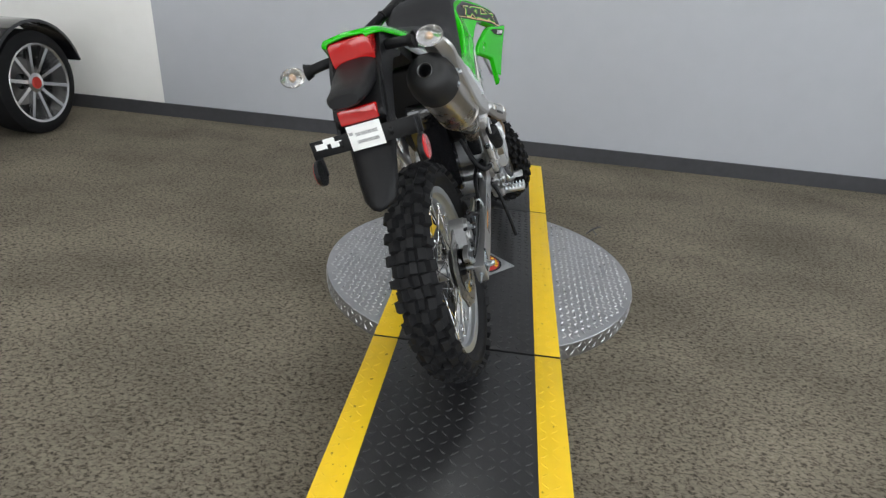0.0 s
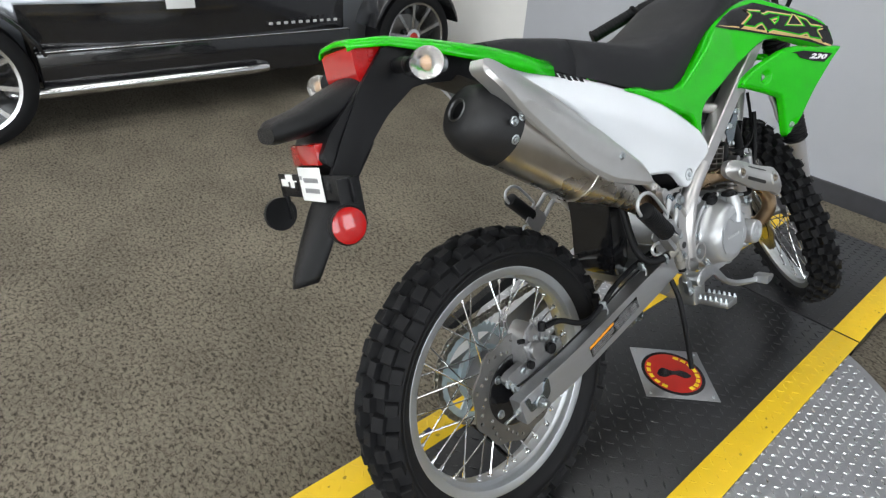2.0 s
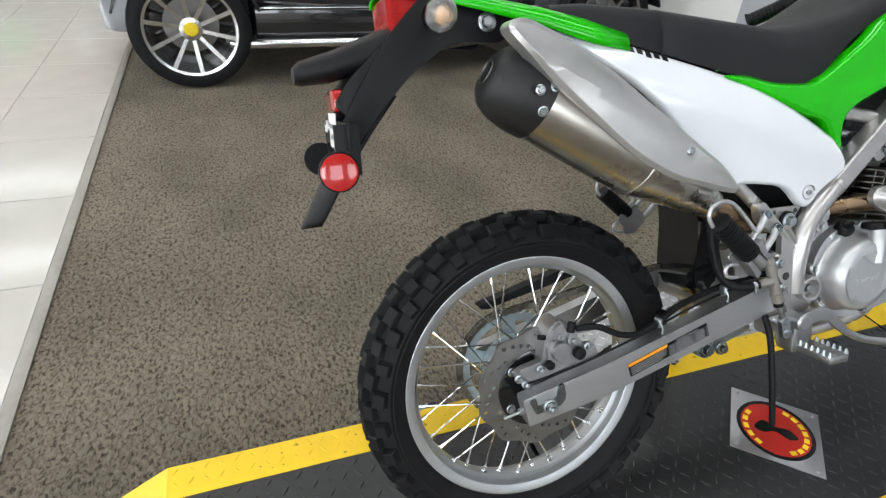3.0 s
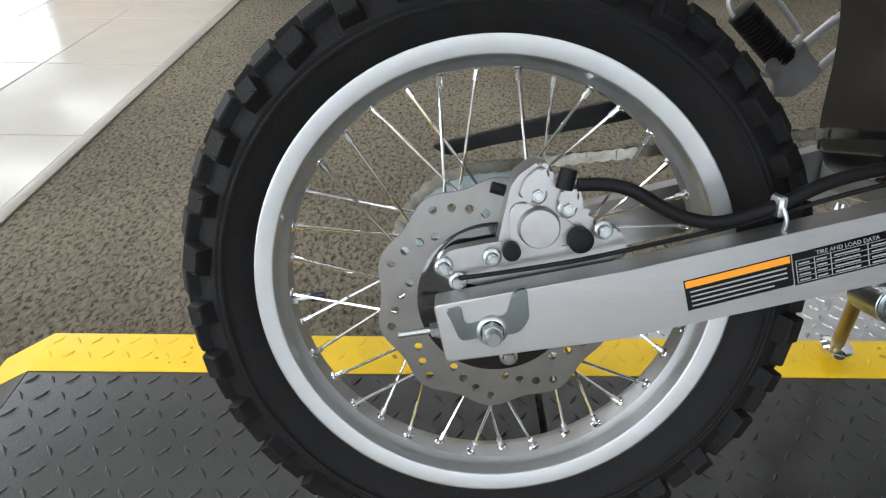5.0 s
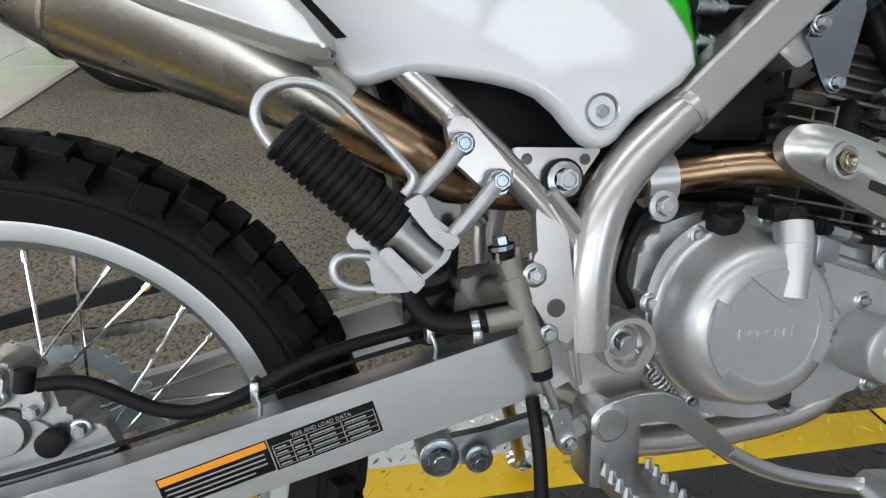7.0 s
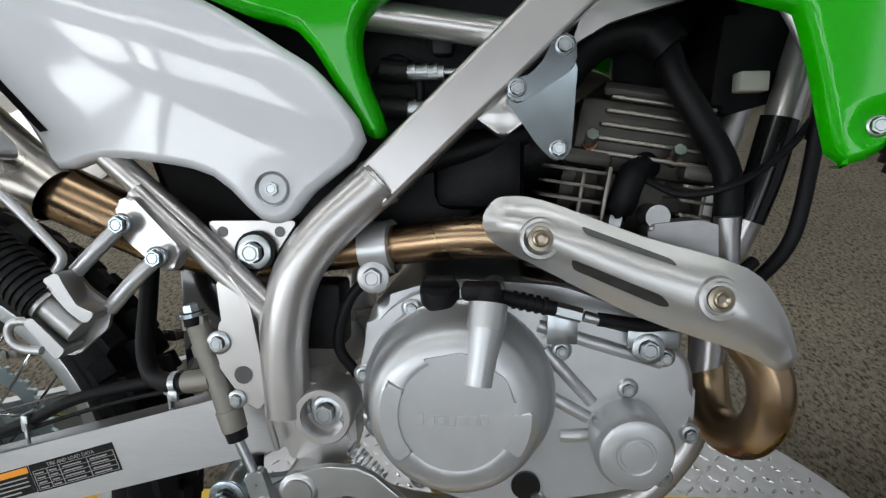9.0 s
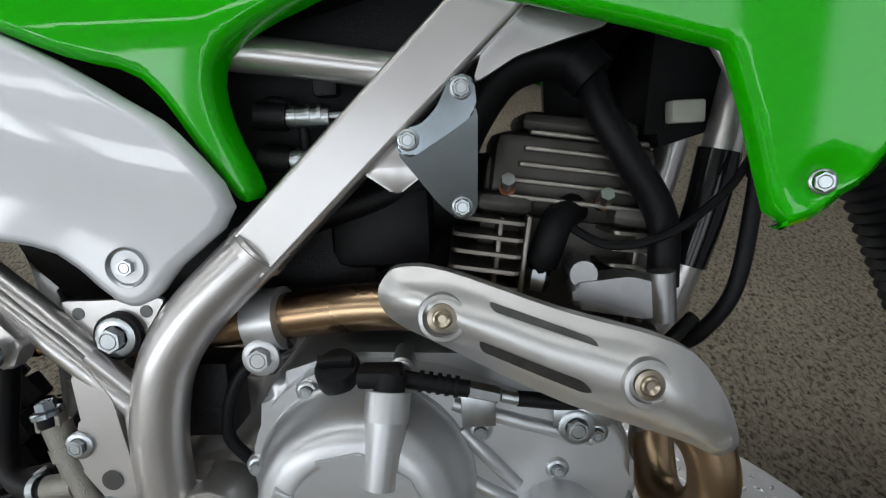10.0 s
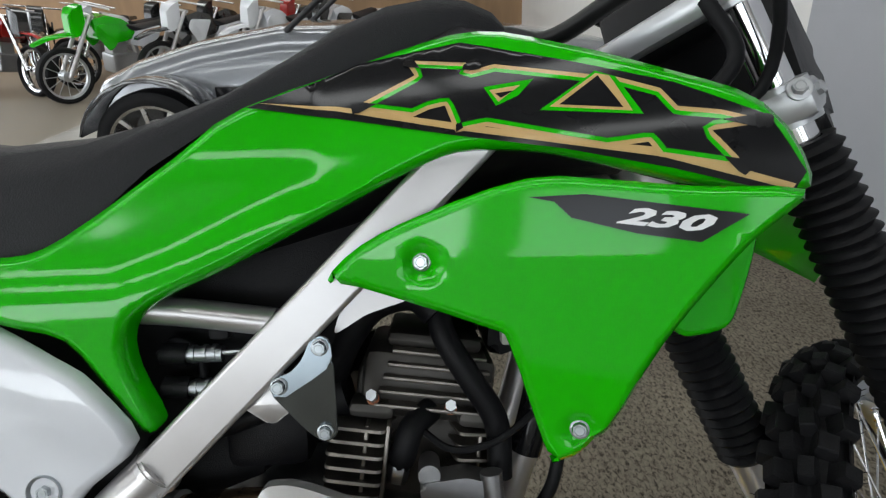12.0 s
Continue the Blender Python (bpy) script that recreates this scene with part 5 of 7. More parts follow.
tube(bm, [(0.0, 0.84, 0.585), (0.02, 0.872, 0.54), (0.055, 0.868, 0.47), (0.095, 0.862, 0.432), (0.135, 0.872, 0.436), (0.158, 0.878, 0.472), (0.158, 0.868, 0.512), (0.148, 0.828, 0.551), (0.144, 0.76, 0.581), (0.138, 0.70, 0.600), (0.128, 0.645, 0.602), (0.116, 0.580, 0.594), (0.112, 0.52, 0.588), (0.116, 0.44, 0.582), (0.122, 0.385, 0.594), (0.131, 0.29, 0.641)], 0.0175, 20, 8)
exh = part("exhaust", bm, BRONZE, bike, "heat-tinted exhaust pipe")
bm = bmesh.new()
rod(bm, (0.118, 0.578, 0.593), (0.114, 0.553, 0.590), 0.0235, seg=24)
box(bm, (0.118, 0.553, 0.557), (0.136, 0.573, 0.578), 0.004)
bolt(bm, (0.136, 0.563, 0.569), X, 0.0085, 0.006)
part("pipe_clamp", bm, CASE_P, exh, "silver pipe clamp")
# muffler: steel can, dark end cap, outlet
ma, mb = Vector((0.138, -0.043, 0.832)), Vector((0.142, 0.205, 0.690))
d = (mb - ma).normalized()
L = (mb - ma).length
bm = bmesh.new()
lathe(bm, [(0.0, 0.0), (0.0, 0.058), (0.212, 0.0600), (0.218, 0.0590), (0.262, 0.0500), (0.31, 0.0400), (0.368, 0.0285), (0.39, 0.0240)], ma, d, 48)
part("muffler", bm, STEEL, exh, "brushed steel muffler")
bm = bmesh.new()
lathe(bm, [(0.012, 0.0595), (-0.015, 0.060), (-0.045, 0.056), (-0.066, 0.046), (-0.075, 0.034), (-0.077, 0.018), (-0.070, 0.0165), (-0.030, 0.016), (-0.030, 0)], ma, d, 48)
capo = part("end_cap", bm, mat("heat_black", (0.009, 0.009, 0.010), 0.5, var=0.2, bump=0.2), exh, "matt black muffler end cap")
bm = bmesh.new()
lathe(bm, [(-0.078, 0.019), (-0.080, 0.0175), (-0.078, 0.0155), (-0.072, 0.0155)], ma, d, 24)
part("outlet_ring", bm, DARK_ST, capo)
q = d.to_track_quat("Z", "Y").to_matrix()
bm = bmesh.new()
for a in (Vector((0.85, 0.0, -0.35)), Vector((0.95, 0, 0.35))):
    a = (a - d * a.dot(d)).normalized()
    bolt(bm, ma + d * 0.004 + a * 0.058, a, 0.005, 0.003)
part("cap_bolt", bm, ZINC, capo)
bm = bmesh.new()
pa, pb = Vector((0.132, 0.283, 0.645)), Vector((0.122, 0.385, 0.594))
lathe(bm, [(-0.02, 0.0255), (0.05, 0.0245), ((pb - pa).length, 0.0235), ((pb - pa).length + 0.015, 0.0180)], pa, pb - pa, 32)
part("mid_pipe", bm, BRONZE, exh, "heat-tinted tapered joint pipe")
bm = bmesh.new()
lathe(bm, [(0.209, 0.0598), (0.2105, 0.0612), (0.2130, 0.0612), (0.2145, 0.0595)], ma, d, 48)
part("weld_ring", bm, STEEL, exh)


# big satin cover over the muffler
def cover_x(y, z):
    t = (z - (0.845 - 0.566 * (y + 0.055))) / 0.075
    return 0.204 - 0.045 * max(0.0, t - 0.35) ** 2 - 0.02 * max(0.0, -t) ** 2 + 0.0065 * math.exp(-((t - 0.55) / 0.16) ** 2) - 0.004 * math.tanh((t - 0.9) / 0.08)


bm = bmesh.new()
panel(bm, smooth_loop([(-0.100, 0.918), (-0.085, 0.936), (-0.05, 0.936), (0.006, 0.912), (0.060, 0.882), (0.110, 0.842), (0.165, 0.790), (0.215, 0.745), (0.252, 0.717), (0.288, 0.682), (0.286, 0.668), (0.255, 0.674), (0.215, 0.686), (0.165, 0.702), (0.10, 0.738), (0.043, 0.783), (-0.03, 0.845), (-0.055, 0.868)], 4), cover_x, 0.03, 0.016, 0.006)
shc = part("muffler_cover", bm, SHIELD_P, exh, "satin silver muffler cover", 50)
each_bolt("cover_bolt", [(cover_x(y, z) - 0.002, y, z) for y, z in ((-0.06, 0.842), (0.19, 0.742))], ZINC, shc, 0.005, 0.003)


# header heat shield with dark inlays drawn for its two shaded slots, and two bolts
hs_out = smooth_loop([(0.6545, 0.617), (0.660, 0.631), (0.672, 0.637), (0.701, 0.6337), (0.7726, 0.6078), (0.8414, 0.5870), (0.868, 0.558), (0.880, 0.528), (0.879, 0.516), (0.866, 0.512), (0.8393, 0.5260), (0.7721, 0.5475), (0.7022, 0.5810), (0.6644, 0.6005)], 4)
HS_RIM = [Vector(p) for p in hs_out]


def hs_x(y, z):
    """Crowned across its width: the face falls away towards the rim."""
    p = Vector((y, z))
    e = 1.0
    for a, b in zip(HS_RIM, HS_RIM[1:] + HS_RIM[:1]):
        k = max(0.0, min(1.0, (p - a).dot(b - a) / max(1e-9, (b - a).length_squared)))
        e = min(e, (p - a - (b - a) * k).length)
    u = 1.0 - min(1.0, e / 0.027)
    return 0.181 + 0.0185 * (y - 0.697) / 0.12 - 0.017 * u ** 2.2 - max(0, y - 0.84) * 0.25


bm = bmesh.new()
panel(bm, hs_out, hs_x, 0.012, 0.009, 0.005, 0.005)
hsh = part("header_shield", bm, SHIELD_P, exh, "satin silver slotted header heat shield", 50)
for pts in ([(0.726, 0.6165), (0.789, 0.5935), (0.7925, 0.5885), (0.729, 0.6105)], [(0.719, 0.5925), (0.782, 0.5680), (0.788, 0.5600), (0.782, 0.5595), (0.721, 0.5840)]):
    bm = bmesh.new()
    panel(bm, rounded(pts, 0.003, 2), lambda y, z: hs_x(y, z) + 0.0005, 0.0008, 0.009, 0.0)
    part("slot", bm, DARK_ST, hsh, "dark inlay drawn for a shaded opening")
for y, z in ((0.697, 0.607), (0.8195, 0.5672)):
    p = Vector((hs_x(y, z), y, z))
    bm = bmesh.new()
    lathe(bm, [(-0.004, 0.0165), (0.0005, 0.0150), (0.001, 0.0125), (-0.001, 0.012)], p, (1, 0.05, 0.1), 32)
    part("shield_boss", bm, SHIELD_P, hsh)
    bm = bmesh.new()
    lathe(bm, [(0, 0.0095), (0.002, 0.0093), (0.0025, 0.0065), (0.0045, 0.006), (0.005, 0.0048), (0.003, 0.0025), (0.003, 0)], p, (1, 0.05, 0.1), 24)
    part("shield_bolt", bm, mat("warm_steel", (0.40, 0.35, 0.28), 0.3, 1.0, var=0.1), hsh)
# ---- foot controls ----
for s in (1, -1):
    bm = bmesh.new()
    box(bm, (0.16 * s if s > 0 else -0.23, 0.50, 0.335), (0.235 if s > 0 else -0.16, 0.545, 0.352), 0.004)
    fp = part("foot_peg", bm, CAST, bike, "cleated steel foot peg")
    for k in range(6):
        for yy in (0.503, 0.542):
            bm = bmesh.new()
            rod(bm, (s * (0.170 + k * 0.012), yy, 0.35), (s * (0.170 + k * 0.012), yy, 0.360), 0.0045, 0.002, 6)
            part("cleat", bm, ZINC, fp)
    bm = bmesh.new()
    box(bm, (0.12 if s > 0 else -0.165, 0.49, 0.33), (0.165 if s > 0 else -0.12, 0.54, 0.40), 0.01)
    part("peg_bracket", bm, CAST, fp)
bm = bmesh.new()
up_ = [(0.500, 0.413), (0.527, 0.418), (0.552, 0.4185), (0.567, 0.412), (0.592, 0.390), (0.624, 0.361)]
dn_ = [(0.618, 0.348), (0.588, 0.370), (0.565, 0.391), (0.545, 0.396), (0.52, 0.392), (0.500, 0.379)]
prism(bm, up_ + dn_, 0.164, 0.172, 0.002)
prism(bm, rounded([(0.505, 0.408), (0.50, 0.384), (0.468, 0.372), (0.464, 0.384)], 0.004), 0.150, 0.156, 0.001)
tube(bm, [(0.168, 0.618, 0.357), (0.170, 0.65, 0.340), (0.174, 0.6835, 0.329), (0.182, 0.7322, 0.3205), (0.186, 0.752, 0.323)], 0.0075, 12, flat=0.6)
prism(bm, rounded([(0.738, 0.312), (0.770, 0.318), (0.776, 0.330), (0.746, 0.332)], 0.004), 0.178, 0.214, 0.002)
lathe(bm, [(-0.03, 0.0165), (0.006, 0.0165), (0.008, 0.014), (0.008, 0.0125), (0.010, 0.012), (0.010, 0)], (0.166, 0.5035, 0.3955), X, 28)
ped = part("brake_pedal", bm, mat("pedal_alu", (0.52, 0.53, 0.54), 0.3, 1.0, var=0.1), bike, "forged alloy rear brake pedal")
bm = bmesh.new()
coil = []
for k in range(73):
    u = k / 72
    coil.append((0.160 + 0.0055 * math.cos(k * math.pi / 4), 0.545 + 0.028 * u + 0.0045 * math.sin(k * math.pi / 4), 0.432 - 0.032 * u + 0.0045 * math.sin(k * math.pi / 4)))
tube(bm, coil, 0.0011, 6, smooth=False)
tube(bm, [(0.158, 0.545, 0.434), (0.152, 0.538, 0.446), (0.148, 0.532, 0.455)], 0.0011, 6)
part("return_spring", bm, ZINC, ped)
# rear master cylinder
bm = bmesh.new()
rod(bm, (0.156, 0.4190, 0.532), (0.158, 0.4300, 0.497), 0.0098, seg=20)
rod(bm, (0.158, 0.4300, 0.497), (0.159, 0.4425, 0.458), 0.0088, 0.0098, 20)
rod(bm, (0.159, 0.4420, 0.460), (0.160, 0.4470, 0.443), 0.0112, 0.0105, 20)
rod(bm, (0.157, 0.4235, 0.517), (0.158, 0.4265, 0.508), 0.0108, seg=20)
rod(bm, (0.158, 0.430, 0.486), (0.154, 0.404, 0.481), 0.0095, seg=18)
for k in (-1, 1):
    box(bm, (0.153, 0.4175 + k * 0.0075 - 0.002, 0.528), (0.163, 0.4175 + k * 0.0075 + 0.002, 0.539 + 0.002 * k), 0.0012)
mcy = part("master_cylinder", bm, mat("cast_grey", (0.30, 0.285, 0.26), 0.5, 0.8, var=0.12, scale=70, bump=0.4, bscale=900), bike, "cast rear brake master cylinder")
bm = bmesh.new()
rod(bm, (0.160, 0.4470, 0.443), (0.1605, 0.4495, 0.434), 0.0095, 0.0085, 16)
rod(bm, (0.156, 0.4150, 0.532), (0.156, 0.4140, 0.543), 0.0085, seg=16)
pieces("boot", bm, RUBBER_S, mcy, "black rubber boot")
bm = bmesh.new()
tube(bm, [(0.154, 0.406, 0.481), (0.148, 0.385, 0.478), (0.135, 0.362, 0.480), (0.12, 0.348, 0.500), (0.105, 0.345, 0.54), (0.09, 0.345, 0.60)], 0.0085, 12)
part("feed_hose", bm, RUBBER_S, mcy, "black rubber feed hose")
bm = bmesh.new()
rod(bm, (0.152, 0.398, 0.4800), (0.151, 0.392, 0.4790), 0.0102, seg=18)
box(bm, (0.158, 0.391, 0.466), (0.162, 0.399, 0.476), 0.001)
part("hose_clamp", bm, ZINC, mcy)
bm = bmesh.new()
rod(bm, (0.1605, 0.4495, 0.434), (0.1615, 0.4620, 0.405), 0.0042, seg=10)
prism(bm, rounded([(0.454, 0.405), (0.470, 0.410), (0.481, 0.372), (0.472, 0.366), (0.463, 0.372)], 0.004), 0.156, 0.166, 0.002)
part("push_rod", bm, ZINC, mcy)
bm = bmesh.new()
bolt(bm, (0.166, 0.4720, 0.379), X, 0.0052, 0.004)
part("clevis_pin", bm, ZINC, mcy)
bm = bmesh.new()
bolt(bm, (0.156, 0.4140, 0.541), (0, -0.2, 1), 0.0068, 0.006)
part("banjo_bolt", bm, BLUE_ZN, mcy)
# linkage under the swingarm
bm = bmesh.new()
prism(bm, rounded([(0.372, 0.322), (0.384, 0.330), (0.44, 0.337), (0.50, 0.352), (0.505, 0.336), (0.445, 0.318), (0.425, 0.300), (0.412, 0.303), (0.386, 0.304)], 0.006), 0.036, 0.048, 0.002)
lathe(bm, [(-0.03, 0.020), (0.012, 0.020), (0.014, 0.017)], (0.045, 0.385, 0.317), X, 24)
lnk = part("suspension_link", bm, mat("link_zinc", (0.48, 0.54, 0.58), 0.3, 1.0, var=0.12), bike, "zinc-plated suspension link")
bm = bmesh.new()
bolt(bm, (0.058, 0.385, 0.317), X, 0.012, 0.010)
part("link_bolt", bm, BLUE_ZN, lnk)
bm = bmesh.new()
bolt(bm, (0.058, 0.425, 0.312), X, 0.009, 0.008)
part("link_bolt", bm, BLUE_ZN, lnk)
# side stand, on the far side
bm = bmesh.new()
tube(bm, [(-0.14, 0.50, 0.33), (-0.20, 0.54, 0.24), (-0.286, 0.589, 0.118)], 0.010, 14)
std = part("side_stand", bm, ZINC_Y, bike, "olive zinc side stand")
bm = bmesh.new()
lathe(bm, [(0, 0.002), (0.0, 0.024), (0.008, 0.024), (0.012, 0.014), (0.012, 0)], (-0.292, 0.592, 0.104), (0.35, -0.02, 0.94), 24)
part("stand_foot", bm, CHROME, std, "bright stand foot")
# hanging vent tube
bm = bmesh.new()
tube(bm, [(0.130, 0.452, 0.405), (0.146, 0.454, 0.36), (0.158, 0.455, 0.28), (0.167, 0.456, 0.190)], 0.0062, 12)
part("vent_tube", bm, RUBBER_S, bike, "black hanging vent tube")


# passenger pegs with their looped hangers
def pillion(s):
    bm = bmesh.new()
    a, b = Vector((s * 0.203, 0.2590, 0.6220)), Vector((s * 0.203, 0.3260, 0.5620))
    dd = (b - a).normalized()
    prof = []
    n = 15
    for k in range(n):
        t = (b - a).length * k / n
        prof += [(t, 0.0185), (t + 0.0035, 0.0185), (t + 0.0038, 0.0165), (t + 0.0052, 0.0165)]
    lathe(bm, [(-0.002, 0), (-0.002, 0.016)] + prof + [((b - a).length, 0.018), ((b - a).length, 0)], a, dd, 24)
    pg = part("pillion_peg", bm, RUBBER_S, bike, "ribbed black rubber pillion peg")
    bm = bmesh.new()
    ux, uy = min(s * 0.188, s * 0.192), max(s * 0.188, s * 0.192)
    prism(bm, rounded([(0.3405, 0.585), (0.352, 0.570), (0.3705, 0.556), (0.3650, 0.538), (0.3382, 0.5160), (0.3118, 0.5160), (0.3100, 0.535), (0.2935, 0.5540), (0.302, 0.566), (0.322, 0.560)], 0.004), ux, uy, 0.001)
    prism(bm, rounded([(0.330, 0.579), (0.3435, 0.586), (0.3465, 0.578), (0.356, 0.561), (0.370, 0.555), (0.3620, 0.546), (0.349, 0.556)], 0.003), min(s * 0.190, s * 0.212), max(s * 0.190, s * 0.212), 0.0015)
    prism(bm, rounded([(0.3135, 0.548), (0.321, 0.552), (0.3455, 0.527), (0.338, 0.519)], 0.002), min(s * 0.192, s * 0.214), max(s * 0.192, s * 0.214), 0.0012)
    rod(bm, b + dd * 0.002, b + dd * 0.034, 0.0115, seg=20)
    rod(bm, b - dd * 0.001, b + dd * 0.004, 0.0150, seg=20)
    part("peg_clevis", bm, CAST, pg, "plated peg clevis")
    bm = bmesh.new()
    tube(bm, [(s * 0.200, 0.333, 0.584), (s * 0.200, 0.3390, 0.5935), (s * 0.200, 0.3330, 0.6035), (s * 0.200, 0.2994, 0.6389), (s * 0.200, 0.2820, 0.6515), (s * 0.200, 0.2630, 0.6545), (s * 0.200, 0.2460, 0.6470), (s * 0.200, 0.2410, 0.6320), (s * 0.200, 0.2500, 0.6150), (s * 0.200, 0.262, 0.605)], 0.0036, 12)
    tube(bm, [(s * 0.196, 0.310, 0.5430), (s * 0.196, 0.293, 0.5435), (s * 0.196, 0.2860, 0.5370), (s * 0.196, 0.2880, 0.5270), (s * 0.196, 0.298, 0.5215), (s * 0.196, 0.312, 0.5205)], 0.0034, 12)
    tube(bm, [(s * 0.182, 0.3766, 0.6182), (s * 0.188, 0.362, 0.6020), (s * 0.190, 0.342, 0.5825)], 0.0060, 14)
    tube(bm, [(s * 0.182, 0.4035, 0.5925), (s * 0.188, 0.388, 0.5760), (s * 0.190, 0.3665, 0.5530)], 0.0060, 14)
    part("peg_loop", bm, CASE_P, pg, "plated wire loop")
    bm = bmesh.new()
    prism(bm, rounded([(0.3660, 0.634), (0.380, 0.640), (0.4190, 0.597), (0.4090, 0.578), (0.3980, 0.583), (0.372, 0.606)], 0.005), min(s * 0.158, s * 0.174), max(s * 0.158, s * 0.174), 0.003)
    part("peg_bracket", bm, FRAME_P, pg)
    pg.matrix_basis = Matrix.Translation((0, 0, 0) if s > 0 else (-0.030, 0.066, -0.014))
    each_bolt("peg_bolt", [(s * 0.183, 0.3766, 0.6182), (s * 0.183, 0.4037, 0.5925)], BLUE_ZN, pg, 0.0066, 0.005, X * s, 1.3)


pillion(1)
pillion(-1)
# ---- bodywork ----
def tank_x(y, z):
    return 0.160 + 0.24 * max(0, y - 0.72) - 3.5 * max(0, z - 0.88) ** 2


def tank_face(y, z):
    """The side cover's face, with the crease that runs along it."""
    c = float(np.interp(y, [0.46, 0.556, 0.60, 0.668, 0.737, 0.804, 0.851, 1.0, 1.1], [0.812, 0.811, 0.824, 0.852, 0.878, 0.896, 0.893, 0.858, 0.835]))
    t = z - c + 0.014 * max(0.0, min(1.0, (y - 0.70) / 0.08))
    return tank_x(y, z) - 0.0056 * math.tanh(t / 0.016) - 0.10 * max(0, -t - 0.016)


tank_out = smooth_loop([(0.30, 0.848), (0.40, 0.808), (0.4675, 0.779), (0.514, 0.7634), (0.5418, 0.7216), (0.5640, 0.6850), (0.5771, 0.6902), (0.562, 0.735), (0.5620, 0.768), (0.585, 0.790), (0.6441, 0.8151), (0.7356, 0.8578), (0.8079, 0.8904), (0.8461, 0.8984), (0.9059, 0.8918), (0.9944, 0.8638), (1.052, 0.8530), (1.0708, 0.8646), (1.0434, 0.9167), (0.9885, 0.9463), (0.9168, 0.9782), (0.855, 0.9982), (0.7847, 0.9852), (0.6602, 0.9438), (0.6046, 0.9036), (0.5151, 0.8455), (0.4712, 0.832), (0.40, 0.836), (0.35, 0.848)], 3)
for s in (1, -1):
    bm = bmesh.new()
    panel(bm, tank_out, tank_face, 0.02, 0.0065, 0.006, 0.005, s)
    ob = part("tank_cover", bm, GREEN, bike, "glossy bright green tank side cover", 60)
    if s == 1:
        tank = ob


def decal(outline, off, material, name, label="", xf=tank_face, parent=None, rnd=0.0):
    bm = bmesh.new()
    panel(bm, outline, lambda y, z: xf(y, z) + off + 0.0006, 0.0003, 0.006, rnd, 0.004)
    return part(name, bm, material, parent or tank, label, 60)


decal([(0.664, 0.9435), (0.7562, 0.9772), (0.8403, 0.9881), (0.9139, 0.9627), (0.9865, 0.9361), (1.042, 0.9069), (1.0632, 0.8668), (1.0536, 0.8513), (0.9803, 0.8745), (0.9061, 0.8938), (0.8259, 0.9099), (0.7381, 0.9299)], 0.0006, DEC_BLACK, "tank_graphic", "black graphic with tan and green zigzag outlines")
decal([(0.674, 0.9470), (0.738, 0.9362), (0.8261, 0.9143), (0.9063, 0.8971), (0.9734, 0.8830), (1.0537, 0.8551), (1.0564, 0.8590), (0.9772, 0.8885), (0.9066, 0.9017), (0.8264, 0.9197), (0.738, 0.9401)], 0.0011, DEC_TAN, "tan_stripe")
zig = [(0.794, 0.976), (0.854, 0.966), (0.843, 0.960), (0.864, 0.964), (0.935, 0.947), (0.949, 0.944), (0.977, 0.932), (0.986, 0.918), (1.013, 0.913), (1.044, 0.902), (1.006, 0.899), (1.029, 0.870), (0.972, 0.883), (0.965, 0.894), (0.937, 0.892), (0.854, 0.914), (0.831, 0.911), (0.824, 0.933), (0.812, 0.931), (0.799, 0.926), (0.750, 0.937), (0.802, 0.961)]
decal(zig, 0.0015, DEC_TAN, "zigzag_tan", "tan zigzag outline")
decal([tuple(p) for p in inset_loop(resample(zig, 0.0022), 0.0034)], 0.0019, GREEN, "zigzag_green", "green zigzag outline")
decal([tuple(p) for p in inset_loop(inset_loop(resample(zig, 0.0022), 0.0034), 0.0032)], 0.0023, DEC_BLACK, "zigzag_black", "black zigzag field")
for green, tan, black in (
        ([(0.935, 0.950), (0.893, 0.923), (0.963, 0.914), (0.948, 0.944)], [(0.935, 0.948), (0.900, 0.925), (0.956, 0.917), (0.944, 0.945)], [(0.936, 0.946), (0.907, 0.926), (0.950, 0.920)]),
        ([(0.854, 0.945), (0.891, 0.948), (0.879, 0.936), (0.862, 0.929)], [(0.858, 0.942), (0.881, 0.944), (0.864, 0.932)], [(0.862, 0.939), (0.876, 0.940), (0.866, 0.935)])):
    decal(green, 0.0026, GREEN, "wedge_green")
    decal(tan, 0.0029, DEC_TAN, "wedge_tan")
    decal(black, 0.0032, DEC_BLACK, "wedge_black")


def shroud_x(y, z):
    return 0.170 + 0.285 * (y - 0.728) - 0.12 * max(0, 0.82 - z)


def shroud_face(y, z):
    x = shroud_x(y, z)
    for by, bz, dp in ((0.8005, 0.8140, 0.011), (0.9125, 0.6840, 0.006)):
        x -= dp * math.exp(-(((y - by) ** 2 + (z - bz) ** 2) / 0.0125 ** 2) ** 3)
    return x


shroud_out = smooth_loop([(0.7250, 0.8020), (0.7532, 0.8285), (0.806, 0.8516), (0.8788, 0.8725), (0.9376, 0.8677), (0.9857, 0.8607), (1.0496, 0.8547), (1.0305, 0.8323), (1.0129, 0.8147), (0.969, 0.7535), (0.9296, 0.6815), (0.8985, 0.6586), (0.8886, 0.6662), (0.8639, 0.7482), (0.8450, 0.7641), (0.7513, 0.7957)], 3)
for s in (1, -1):
    bm = bmesh.new()
    panel(bm, shroud_out, shroud_face, 0.012, 0.006, 0.005, 0.006, s)
    ob = part("radiator_shroud", bm, GREEN, bike, "glossy green side shroud", 60)
    if s == 1:
        shroud = ob
bm = bmesh.new()
